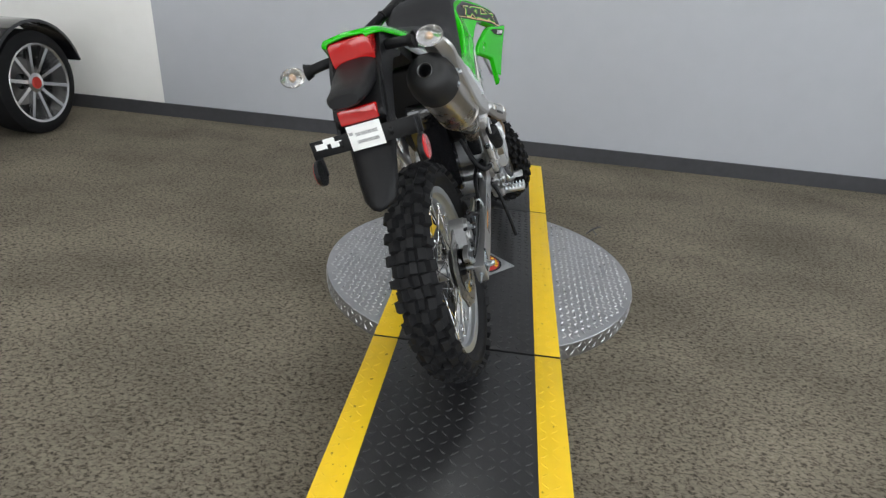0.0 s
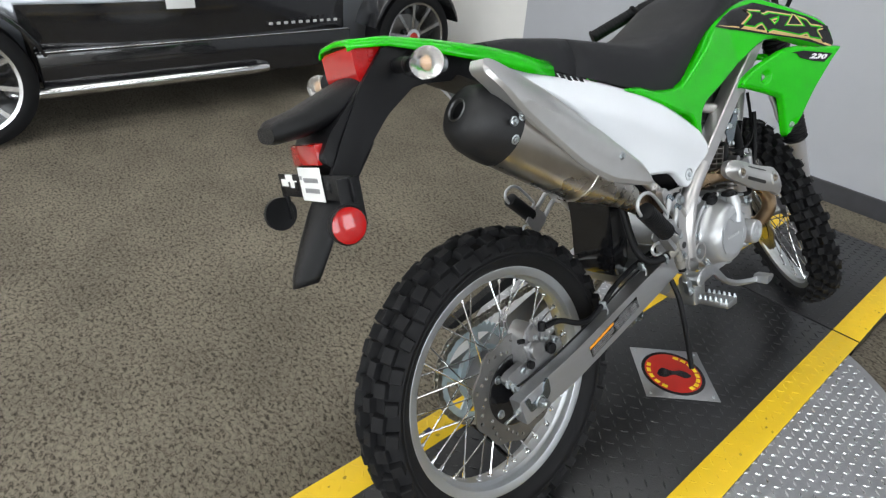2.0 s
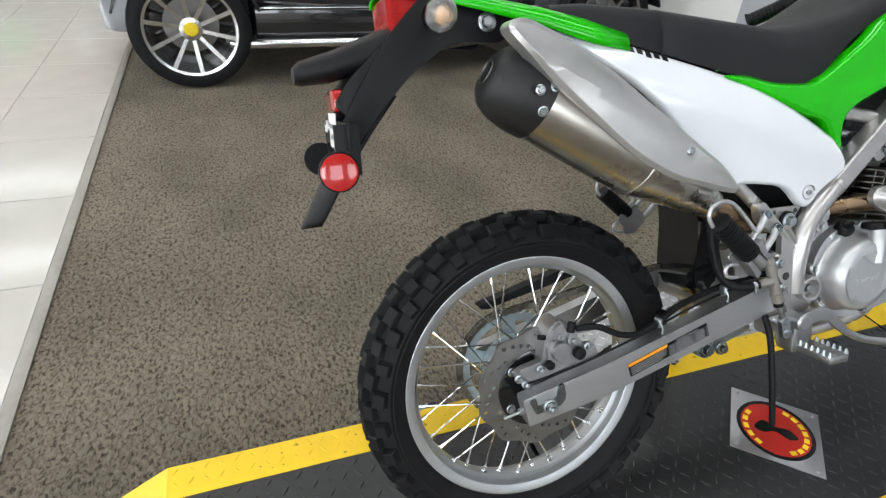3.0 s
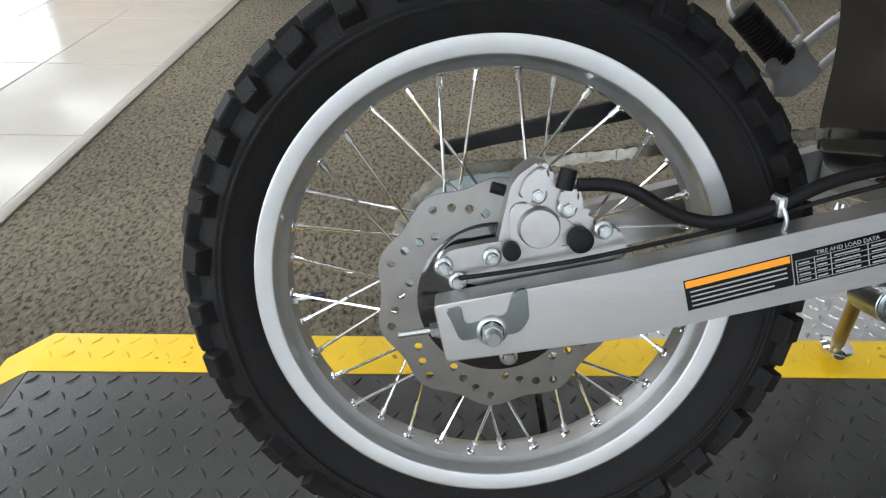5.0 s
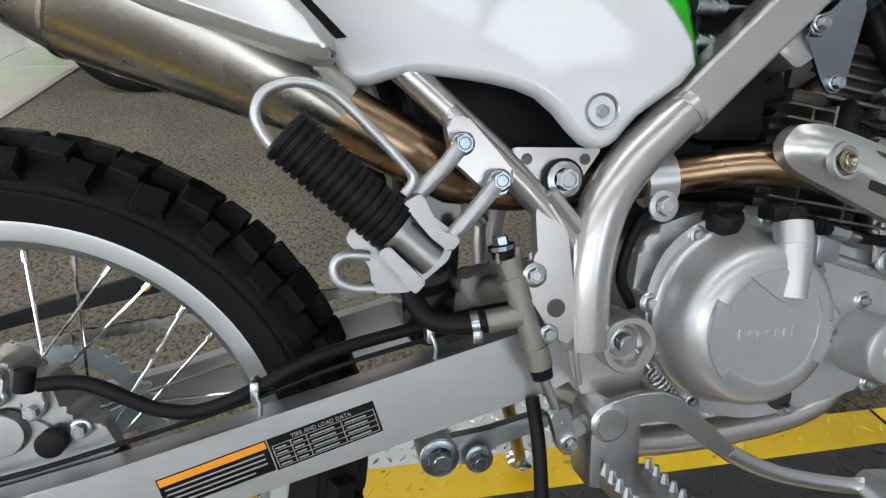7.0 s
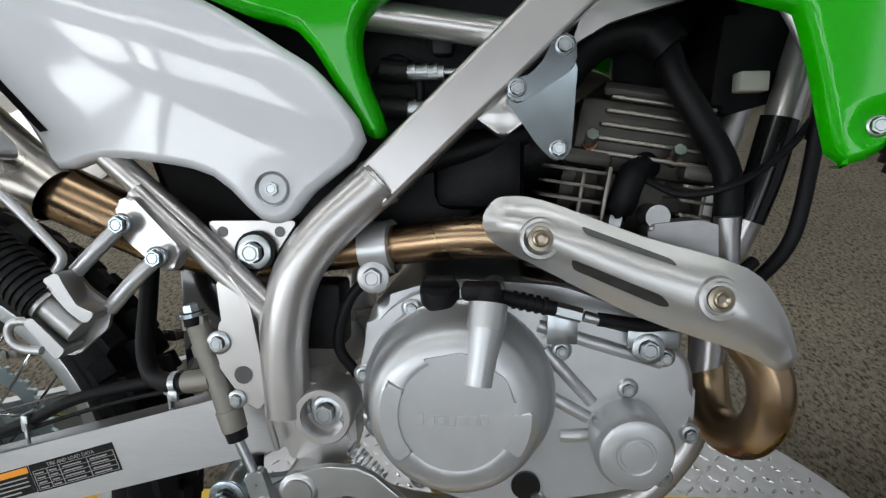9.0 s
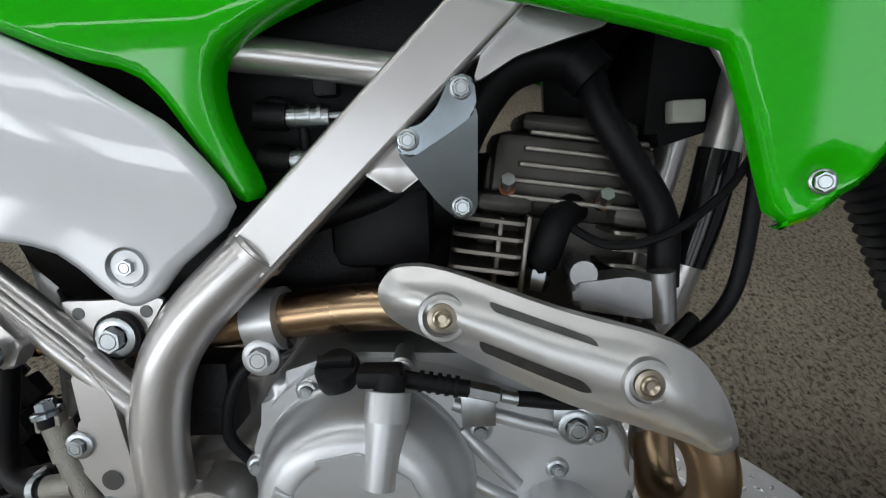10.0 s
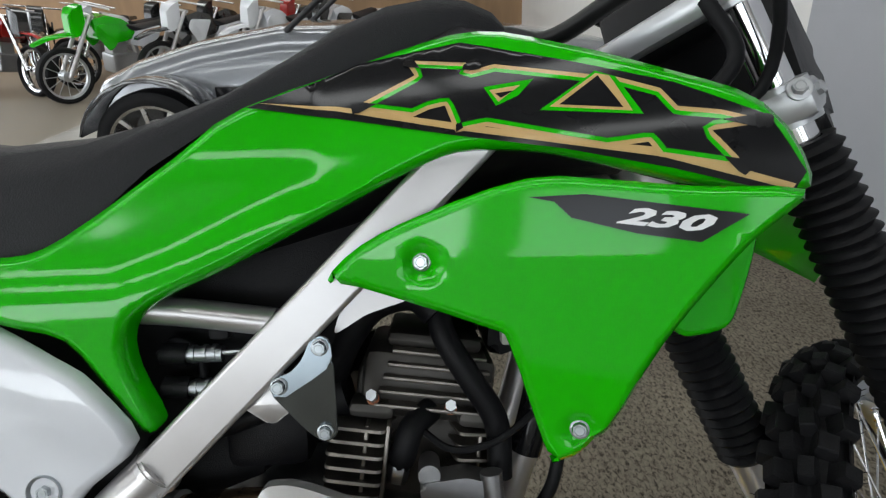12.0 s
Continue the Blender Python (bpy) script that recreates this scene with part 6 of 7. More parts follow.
panel(bm, smooth_loop([(0.985, 0.765), (1.002, 0.7455), (1.018, 0.7435), (1.042, 0.7483), (1.0530, 0.767), (1.0663, 0.8101), (1.0670, 0.8350), (1.040, 0.842), (1.010, 0.80)], 3), lambda y, z: 0.172 + 0.30 * max(0, 1.035 - y) * 0.4, 0.004, 0.008, 0.003, 0.006)
part("shroud_wing", bm, GREEN, shroud, "green inner wing of the shroud", 60)
dec = decal([(0.8775, 0.859), (0.9157, 0.859), (1.0147, 0.8404), (0.9864, 0.8232), (0.9471, 0.8306), (0.906, 0.8431), (0.8952, 0.8547)], 0.0016, DEC_BLACK, "number_field", "black field with the white number", shroud_face, shroud)
nx = Vector((1, -0.285, 0)).normalized()
ny = Vector((0.25, 0.955, -0.155)).normalized()
nz = nx.cross(ny)
shear = Matrix(((1, 0.42, 0, 0), (0, 1, 0, 0), (0, 0, 1, 0), (0, 0, 0, 1)))
mt = Matrix.Translation((shroud_x(0.966, 0.838) + 0.0045, 0.966, 0.8385)) @ Matrix((ny, nz, nx)).transposed().to_4x4() @ Matrix.Diagonal((1.62, 0.70, 1.0, 1.0)) @ shear
num = lettering("230", 0.0225, mt, DEC_WHITE, shroud, "number", 0.0009)
for v in num.data.vertices:
    p = mt @ v.co
    p.x = shroud_face(p.y, p.z) + 0.0032 + v.co.z
    v.co = p
num.matrix_basis = Matrix()
for y, z, dp in ((0.8005, 0.8140, 0.011), (0.9125, 0.6840, 0.006)):
    bm = bmesh.new()
    p = Vector((shroud_x(y, z) - dp, y, z))
    bolt(bm, p, (1, -0.25, 0), 0.0058, 0.003, 1.3)
    part("shroud_bolt", bm, ZINC, shroud)
bm = bmesh.new()
tube(bm, [(0.168, 0.862, 0.772), (0.172, 0.872, 0.752), (0.176, 0.882, 0.728), (0.178, 0.892, 0.699)], 0.005, 10)
part("shroud_lip", bm, SILVER_P, shroud)

# tank body under the covers, filler and seat
bm = bmesh.new()
secs = []
for y, zt, zb, w in ((0.60, 0.91, 0.80, 0.12), (0.68, 0.96, 0.82, 0.13), (0.76, 1.005, 0.84, 0.135), (0.84, 1.035, 0.86, 0.13), (0.90, 1.015, 0.88, 0.13), (0.96, 0.985, 0.88, 0.12), (1.0, 0.96, 0.88, 0.10)):
    ring = []
    for k in range(20):
        a = 2 * math.pi * k / 20
        cx, cz = math.cos(a), math.sin(a)
        ring.append(bm.verts.new((w * math.copysign(abs(cx) ** 0.7, cx), y, (zt + zb) / 2 + (zt - zb) / 2 * math.copysign(abs(cz) ** 0.7, cz))))
    secs.append(ring)
for A, B in zip(secs, secs[1:]):
    for k in range(20):
        bm.faces.new((A[k], A[(k + 1) % 20], B[(k + 1) % 20], B[k]))
bm.faces.new(secs[0][::-1])
bm.faces.new(secs[-1])
part("fuel_tank", bm, BLACK_PL, bike, "black fuel tank under the covers")
bm = bmesh.new()
lathe(bm, [(0, 0.045), (0.014, 0.045), (0.018, 0.04), (0.018, 0)], (0, 0.935, 0.995), (0, 0, 1), 32)
part("filler_cap", bm, BLACK_PL, bike, "black fuel filler cap")
bm = bmesh.new()
ysec = [0.02, 0.08, 0.16, 0.20, 0.205, 0.21, 0.25, 0.34, 0.44, 0.52, 0.58, 0.64, 0.70, 0.74, 0.78, 0.82, 0.85, 0.875, 0.885]
top = np.interp(ysec, [0.0, 0.08, 0.20, 0.34, 0.45, 0.55, 0.64, 0.70, 0.74, 0.78, 0.82, 0.85, 0.875, 0.885], [0.972, 0.975, 0.966, 0.946, 0.930, 0.938, 0.965, 1.0, 1.026, 1.043, 1.051, 1.050, 1.038, 1.025])
bot = np.interp(ysec, [0.0, 0.2, 0.35, 0.45, 0.50, 0.55, 0.607, 0.70, 0.8, 0.9], [0.948, 0.890, 0.846, 0.818, 0.832, 0.868, 0.925, 0.955, 0.985, 1.0])
wid = np.interp(ysec, [0.0, 0.1, 0.3, 0.45, 0.60, 0.8, 0.885], [0.085, 0.105, 0.130, 0.145, 0.135, 0.115, 0.09])
secs = []
for i, y in enumerate(ysec):
    ring = []
    dip = -0.004 if abs(y - 0.205) < 0.001 else 0.0
    w, zt, zb = wid[i] + dip, top[i] + dip, bot[i]
    for u, t in ((1.0, 0.0), (1.0, 0.35), (0.97, 0.62), (0.88, 0.84), (0.70, 0.95), (0.4, 0.99), (0.0, 1.0)):
        ring.append((u * w, y, zb + (zt - zb) * t))
    full = ring + [(-p[0], p[1], p[2]) for p in ring[-2::-1]]
    secs.append([bm.verts.new(p) for p in full])
for A, B in zip(secs, secs[1:]):
    for k in range(len(A) - 1):
        bm.faces.new((A[k], A[k + 1], B[k + 1], B[k]))
bm.faces.new(secs[0][::-1])
bm.faces.new(secs[-1])
part("seat", bm, SEAT_V, bike, "long black vinyl seat", 50)


# white side panels
def white_x(y, z):
    return 0.122 + 0.040 * max(0, min(1, (y - 0.05) / 0.35)) - 2.0 * max(0, z - 0.80) ** 2 + 0.012 * math.exp(-((z - (0.83 - 0.35 * (y - 0.2))) / 0.04) ** 2)


white_out = smooth_loop([(0.0, 0.9454), (0.0765, 0.925), (0.19, 0.888), (0.3042, 0.8505), (0.40, 0.808), (0.457, 0.779), (0.504, 0.750), (0.534, 0.728), (0.5645, 0.680), (0.521, 0.641), (0.500, 0.619), (0.478, 0.620), (0.441, 0.654), (0.39, 0.666), (0.345, 0.669), (0.303, 0.661), (0.280, 0.6967), (0.2087, 0.7839), (0.14, 0.845), (0.0751, 0.8895)], 3)
for s in (1, -1):
    bm = bmesh.new()
    panel(bm, white_out, white_x, 0.012, 0.014, 0.005, 0.007, s)
    ob = part("side_panel", bm, WHITE_PL, bike, "glossy white side panel", 60)
    if s == 1:
        wpan = ob
bm = bmesh.new()
lathe(bm, [(0.0, 0.014), (0.002, 0.0135), (0.0005, 0.0115), (-0.001, 0.011), (-0.001, 0)], (white_x(0.49, 0.644) + 0.0005, 0.49, 0.644), X, 28)
bolt(bm, (white_x(0.49, 0.644) - 0.002, 0.49, 0.644), X, 0.0055, 0.004, 1.35)
part("panel_bolt", bm, ZINC, wpan)
# Black decal drawn for the shaded gap beside the muffler cover.
decal([(0.246, 0.737), (0.256, 0.737), (0.300, 0.692), (0.292, 0.691)], 0.0006, DEC_BLACK, "panel_slot", "dark inlay drawn for a shaded opening", white_x, wpan)
for k in range(8):
    y0 = 0.098 + k * 0.0138
    h = 0.013 if k in (0, 5) else 0.009
    zc = 0.9150 - 0.292 * (y0 - 0.0972) - 0.003
    decal([(y0, zc - h / 2), (y0 + 0.0095, zc - h / 2 - 0.003), (y0 + 0.0085, zc + h / 2 - 0.003), (y0 - 0.0005, zc + h / 2)], 0.0006, DEC_BLACK, "name_bar", "", white_x, wpan)

# ---- tail ----
TX = 0.022
bm = bmesh.new()
secs = []
for y, w, z, drop in ((-0.240, 0.046, 0.990, 0.012), (-0.232, 0.056, 0.997, 0.016), (-0.18, 0.070, 0.997, 0.018), (-0.10, 0.088, 0.986, 0.026), (0.0, 0.105, 0.968, 0.034), (0.08, 0.116, 0.950, 0.042), (0.14, 0.120, 0.935, 0.040)):
    secs.append([bm.verts.new((TX * max(0, 1 - (y + 0.27) / 0.35) + u * w, y, z - drop * t)) for u, t in ((-1.0, 1.0), (-0.98, 0.55), (-0.86, 0.15), (-0.5, 0.0), (0, -0.15), (0.5, 0.0), (0.86, 0.15), (0.98, 0.55), (1.0, 1.0))])
for A, B in zip(secs, secs[1:]):
    for k in range(8):
        bm.faces.new((A[k], A[k + 1], B[k + 1], B[k]))
ob = part("rear_fender", bm, GREEN, bike, "glossy green rear fender", 60)
md = ob.modifiers.new("shell", "SOLIDIFY")
md.thickness, md.offset = 0.004, -1
bm = bmesh.new()
prism(bm, rounded([(-0.178, 0.978), (-0.05, 0.962), (0.10, 0.93), (0.06, 0.88), (-0.05, 0.925), (-0.146, 0.914), (-0.20, 0.878), (-0.24, 0.842), (-0.285, 0.80), (-0.322, 0.835), (-0.30, 0.868), (-0.24, 0.924)], 0.01), TX - 0.055, TX + 0.055, 0.008)
under = part("under_fender", bm, BLACK_PL, bike, "black plastic tail bracket")
bm = bmesh.new()
secs = []
for y, z, w, h in ((-0.372, 0.880, 0.030, 0.012), (-0.362, 0.883, 0.038, 0.018), (-0.32, 0.890, 0.042, 0.022), (-0.27, 0.905, 0.048, 0.026), (-0.215, 0.92, 0.050, 0.03)):
    secs.append([bm.verts.new((TX + w * math.copysign(abs(math.cos(2 * math.pi * k / 18)) ** 0.75, math.cos(2 * math.pi * k / 18)), y, z + h * math.copysign(abs(math.sin(2 * math.pi * k / 18)) ** 0.75, math.sin(2 * math.pi * k / 18)))) for k in range(18)])
for A, B in zip(secs, secs[1:]):
    for k in range(18):
        bm.faces.new((A[k], A[(k + 1) % 18], B[(k + 1) % 18], B[k]))
bm.faces.new(secs[0][::-1])
bm.faces.new(secs[-1])
part("plate_lamp", bm, BLACK_PL, under, "black number-plate lamp housing")
# mud flap below the bracket
bm = bmesh.new()
secs = []
for y, z, w in ((-0.262, 0.84, 0.058), (-0.300, 0.792, 0.056), (-0.335, 0.742, 0.050), (-0.362, 0.695, 0.044), (-0.380, 0.662, 0.038), (-0.385, 0.650, 0.030)):
    secs.append([bm.verts.new((TX + u * w, y + 0.030 * abs(u) ** 2.2, z + 0.006 * abs(u))) for u in (-1, -0.8, -0.5, 0, 0.5, 0.8, 1)])
for A, B in zip(secs, secs[1:]):
    for k in range(6):
        bm.faces.new((A[k], A[k + 1], B[k + 1], B[k]))
ob = part("rear_flap", bm, BLACK_PL, under, "black plastic rear mud flap", 60)
md = ob.modifiers.new("shell", "SOLIDIFY")
md.thickness = 0.004
# side skirts of the tail bracket
bm = bmesh.new()
for s in (-1, 1):
    prism(bm, rounded([(-0.185, 0.982), (-0.03, 0.955), (-0.06, 0.915), (-0.14, 0.918), (-0.20, 0.88), (-0.25, 0.83), (-0.30, 0.77), (-0.325, 0.79), (-0.29, 0.85), (-0.24, 0.925)], 0.01), TX + s * 0.056 - 0.004, TX + s * 0.056 + 0.004, 0.003)
pieces("tail_side", bm, BLACK_PL, under)
# tail lamp and reflector
bm = bmesh.new()
prism(bm, rounded([(-0.236, 0.986), (-0.180, 0.984), (-0.176, 0.938), (-0.226, 0.928), (-0.234, 0.945)], 0.007), TX - 0.046, TX + 0.048, 0.007, 3)
lamp = part("tail_lamp", bm, RED_LENS, bike, "red plastic tail lamp")
bm = bmesh.new()
for k in range(6):
    for j in range(2):
        box(bm, (TX + 0.048, -0.228 + 0.018 * j, 0.942 + k * 0.0065), (TX + 0.0495, -0.218 + 0.018 * j, 0.946 + k * 0.0065), 0.0005, seg=1)
pieces("lens_rib", bm, RED_LENS, lamp)
bm = bmesh.new()
box(bm, (TX - 0.043, -0.322, 0.826), (TX + 0.043, -0.300, 0.858), 0.004)
part("rear_reflector", bm, RED_LENS, under, "red rectangular reflector")
# indicators on stalks
for s in (1, -1):
    c = Vector((TX + s * 0.163, -0.19, 0.942))
    bm = bmesh.new()
    tube(bm, [(TX + s * 0.05, -0.165, 0.95), (TX + s * 0.09, -0.178, 0.948), (TX + s * 0.125, -0.185, 0.944)], 0.011, 14)
    lathe(bm, [(0.0, 0.014), (0.008, 0.016), (0.014, 0.019)], (TX + s * 0.115, -0.185, 0.944), (s, -0.12, 0), 20)
    stalk = part("indicator", bm, RUBBER_S, bike, "black indicator stalk")
    bm = bmesh.new()
    bmesh.ops.create_uvsphere(bm, u_segments=28, v_segments=16, radius=1.0, matrix=Matrix.Translation(c) @ Matrix.Diagonal((0.030, 0.020, 0.022, 1)))
    part("lens", bm, CLEAR_L, stalk, "clear ribbed indicator lens")
    bm = bmesh.new()
    bmesh.ops.create_uvsphere(bm, u_segments=14, v_segments=10, radius=1.0, matrix=Matrix.Translation(c + Vector((0, 0.003, 0))) @ Matrix.Diagonal((0.007, 0.005, 0.006, 1)))
    part("bulb", bm, AMBER, stalk, "amber bulb")
bm = bmesh.new()
bolt(bm, (TX + 0.062, -0.085, 0.945), X, 0.009, 0.005)
part("tail_bolt", bm, ZINC, under)
# bracket with tag and two round reflectors
bm = bmesh.new()
box(bm, (TX - 0.125, -0.318, 0.775), (TX + 0.122, -0.312, 0.812), 0.001)
box(bm, (TX - 0.125, -0.318, 0.735), (TX - 0.108, -0.312, 0.79), 0.001)
box(bm, (TX + 0.112, -0.335, 0.74), (TX + 0.116, -0.30, 0.81), 0.001)
brk = part("reflector_bracket", bm, BLACK_PL, bike, "black sheet-metal reflector bracket")
for s, mt_ in ((1, RED_LENS), (-1, BLACK_PL)):
    bm = bmesh.new()
    lathe(bm, [(0, 0), (0, 0.028), (0.008, 0.028), (0.010, 0.026)], (TX + s * 0.112, -0.332, 0.747), (s, -0.05, 0), 32)
    hd = part("reflector_housing", bm, BLACK_PL, brk)
    bm = bmesh.new()
    lathe(bm, [(0.006, 0.0265), (0.011, 0.0255), (0.0125, 0.02), (0.013, 0)], (TX + s * 0.112, -0.332, 0.747), (s, -0.05, 0), 32)
    part("reflector_lens", bm, mt_ if s > 0 else RED_LENS, hd, "round red reflector")
bm = bmesh.new()
box(bm, (TX - 0.035, -0.3215, 0.772), (TX + 0.040, -0.3195, 0.824), 0.0008)
tag = part("barcode_tag", bm, PAPER, bike, "white stock tag with bars")
bm = bmesh.new()
random.seed(4)
for row in (0, 1):
    x = TX - 0.018
    while x < TX + 0.030:
        w = random.choice((0.0005, 0.0008, 0.0013))
        box(bm, (x, -0.3222, 0.785 + row * 0.016), (x + w, -0.3214, 0.792 + row * 0.016))
        x += w + random.choice((0.0006, 0.001))
box(bm, (TX - 0.032, -0.3222, 0.805), (TX - 0.024, -0.3214, 0.811))
part("tag_bars", bm, DEC_GREY, tag, smooth=0)
bm = bmesh.new()
for x, z in ((-0.10, 0.798), (-0.065, 0.796), (-0.08, 0.806)):
    box(bm, (TX + x - 0.014, -0.3192, z - 0.006), (TX + x + 0.012, -0.3180, z + 0.006), 0.0005)
pieces("tape_scrap", bm, PAPER, brk, "white tape scraps")

# ---- front end, turned to the left ----
axis = Vector((0, -0.407, 0.9135))
STEER = Matrix.Translation((0, 1.074, 0.93)) @ Matrix.Rotation(radians(46), 4, axis) @ Matrix.Translation((0, -1.074, -0.93))


def steered(ob):
    ob.matrix_basis = STEER @ ob.matrix_basis
    return ob


steered(front)
fk = Vector((0, 0.407, -0.9135))
for s in (1, -1):
    x = s * 0.0975
    topp, mid, low = Vector((x, 1.052, 1.064)), Vector((x, 1.1365, 0.8757)), Vector((x, 1.279, 0.556))
    bm = bmesh.new()
    rod(bm, topp, low, 0.0185, seg=24)
    fo = steered(part("fork_leg", bm, CHROME, bike, "chromed fork tube"))
    bm = bmesh.new()
    n, prof = 26, []
    Lb = (low - mid).length
    for k in range(n):
        t = Lb * k / n
        prof += [(t, 0.030), (t + Lb / n * 0.5, 0.0365)]
    lathe(bm, [(-0.005, 0.02), (-0.005, 0.032)] + prof + [(Lb, 0.031), (Lb + 0.004, 0.02)], mid, low - mid, 28)
    part("fork_boot", bm, RUBBER_S, fo, "ribbed black rubber fork boot", 60)
    bm = bmesh.new()
    a, b = low, Vector((x, 1.40, 0.335))
    lathe(bm, [(0, 0.027), (0.2 * (b - a).length, 0.028), (0.9 * (b - a).length, 0.024), ((b - a).length + 0.03, 0.02), ((b - a).length + 0.03, 0)], a, b - a, 24)
    part("fork_slider", bm, SILVER_P, fo, "silver fork slider")
for p, w in ((Vector((0, 1.065, 1.035)), 0.030), (Vector((0, 1.118, 0.917)), 0.036)):
    bm = bmesh.new()
    box(bm, (-0.13, -0.032, -w / 2), (0.13, 0.032, w / 2), 0.01, Matrix.Translation(p) @ Matrix.Rotation(radians(24), 4, "X"))
    for s in (1, -1):
        rod(bm, p + Vector((s * 0.0975, 0, 0)) - fk * w * 0.6, p + Vector((s * 0.0975, 0, 0)) + fk * w * 0.6, 0.029, seg=24)
    for s in (1, -1):
        bolt(bm, p + Vector((s * 0.128, -0.01, 0)), (s, -0.3, 0), 0.007, 0.006)
        bolt(bm, p + Vector((s * 0.120, -0.03, 0)), (s * 0.4, -1, 0), 0.007, 0.008)
    steered(part("fork_clamp", bm, CASE_P, bike, "silver triple clamp"))
bm = bmesh.new()
tube(bm, [(-0.375, 0.945, 1.085), (-0.27, 0.955, 1.095), (-0.15, 0.99, 1.105), (-0.09, 1.02, 1.075), (0.0, 1.02, 1.07), (0.09, 1.02, 1.075), (0.15, 0.99, 1.105), (0.27, 0.955, 1.095), (0.375, 0.945, 1.085)], 0.011, 14)
bars = steered(part("handlebar", bm, mat("black_steel", (0.02, 0.02, 0.02), 0.35, 0.5), bike, "black tubular handlebar"))
for s in (-1, 1):
    bm = bmesh.new()
    n, prof = 14, []
    for k in range(n):
        prof += [(k * 0.0085, 0.0165), (k * 0.0085 + 0.006, 0.0165), (k * 0.0085 + 0.0065, 0.0150), (k * 0.0085 + 0.0083, 0.015)]
    lathe(bm, [(-0.004, 0), (-0.004, 0.019), (0, 0.019)] + prof + [(0.12, 0.020), (0.126, 0.020), (0.126, 0)], (s * 0.382, 0.945, 1.084), (-s, 0.09, 0.09), 20)
    part("grip", bm, RUBBER_S, bars, "black rubber grip")
    bm = bmesh.new()
    box(bm, (min(s * 0.20, s * 0.25), 0.945, 1.075), (max(s * 0.20, s * 0.25), 0.985, 1.11), 0.008)
    tube(bm, [(s * 0.25, 0.985, 1.085), (s * 0.19, 1.01, 1.085), (s * 0.15, 1.0, 1.09)], 0.009, 10)
    part("switch_housing", bm, BLACK_PL, bars, "black switch housing")
    bm = bmesh.new()
    tube(bm, [(s * 0.215, 1.0, 1.082), (s * 0.26, 1.005, 1.072), (s * 0.33, 0.990, 1.058), (s * 0.385, 0.985, 1.048)], 0.0062, 10, flat=0.8)
    part("hand_lever", bm, CHROME, bars, "polished hand lever")
bm = bmesh.new()
secs = []
for y, z, w in ((1.10, 0.845, 0.05), (1.14, 0.862, 0.068), (1.22, 0.872, 0.075), (1.36, 0.862, 0.072), (1.50, 0.825, 0.06), (1.58, 0.79, 0.04)):
    secs.append([bm.verts.new((u * w, y, z - 0.022 * abs(u) ** 2)) for u in (-1, -0.85, -0.5, 0, 0.5, 0.85, 1)])
for A, B in zip(secs, secs[1:]):
    for k in range(6):
        bm.faces.new((A[k], A[k + 1], B[k + 1], B[k]))
ob = steered(part("front_fender", bm, GREEN, bike, "glossy green high front fender", 60))
md = ob.modifiers.new("shell", "SOLIDIFY")
md.thickness = 0.004
bm = bmesh.new()
prism(bm, rounded([(1.15, 0.93), (1.155, 1.09), (1.21, 1.10), (1.27, 1.0), (1.24, 0.91), (1.19, 0.90)], 0.02), -0.115, 0.115, 0.02, 3)
hl = steered(part("headlamp_cowl", bm, BLACK_PL, bike, "black headlamp housing"))
bm = bmesh.new()
lathe(bm, [(0, 0.07), (0.02, 0.065), (0.03, 0.04), (0.032, 0)], (0, 1.225, 0.965), (0, 1, -0.1), 28)
part("lamp_lens", bm, CLEAR_L, hl)
bm = bmesh.new()
box(bm, (-0.06, 1.09, 1.03), (0.06, 1.14, 1.11), 0.012)
steered(part("instrument", bm, BLACK_PL, bike, "black instrument housing"))
bm = bmesh.new()
tube(bm, [(0.12, 1.02, 1.09), (0.14, 1.10, 1.05), (0.09, 1.12, 0.95), (0.06, 1.02, 0.90), (0.05, 0.95, 0.90)], 0.006, 10)
tube(bm, [(-0.12, 1.02, 1.09), (-0.1, 1.12, 1.03), (-0.04, 1.1, 0.92), (0.03, 1.0, 0.90), (0.05, 0.93, 0.88)], 0.006, 10)
tube(bm, [(0.07, 1.08, 1.04), (0.085, 1.10, 0.98), (0.07, 1.05, 0.93), (0.07, 0.98, 0.90)], 0.008, 10)
pieces("control_cable", bm, RUBBER_S, bike, "black control cables")
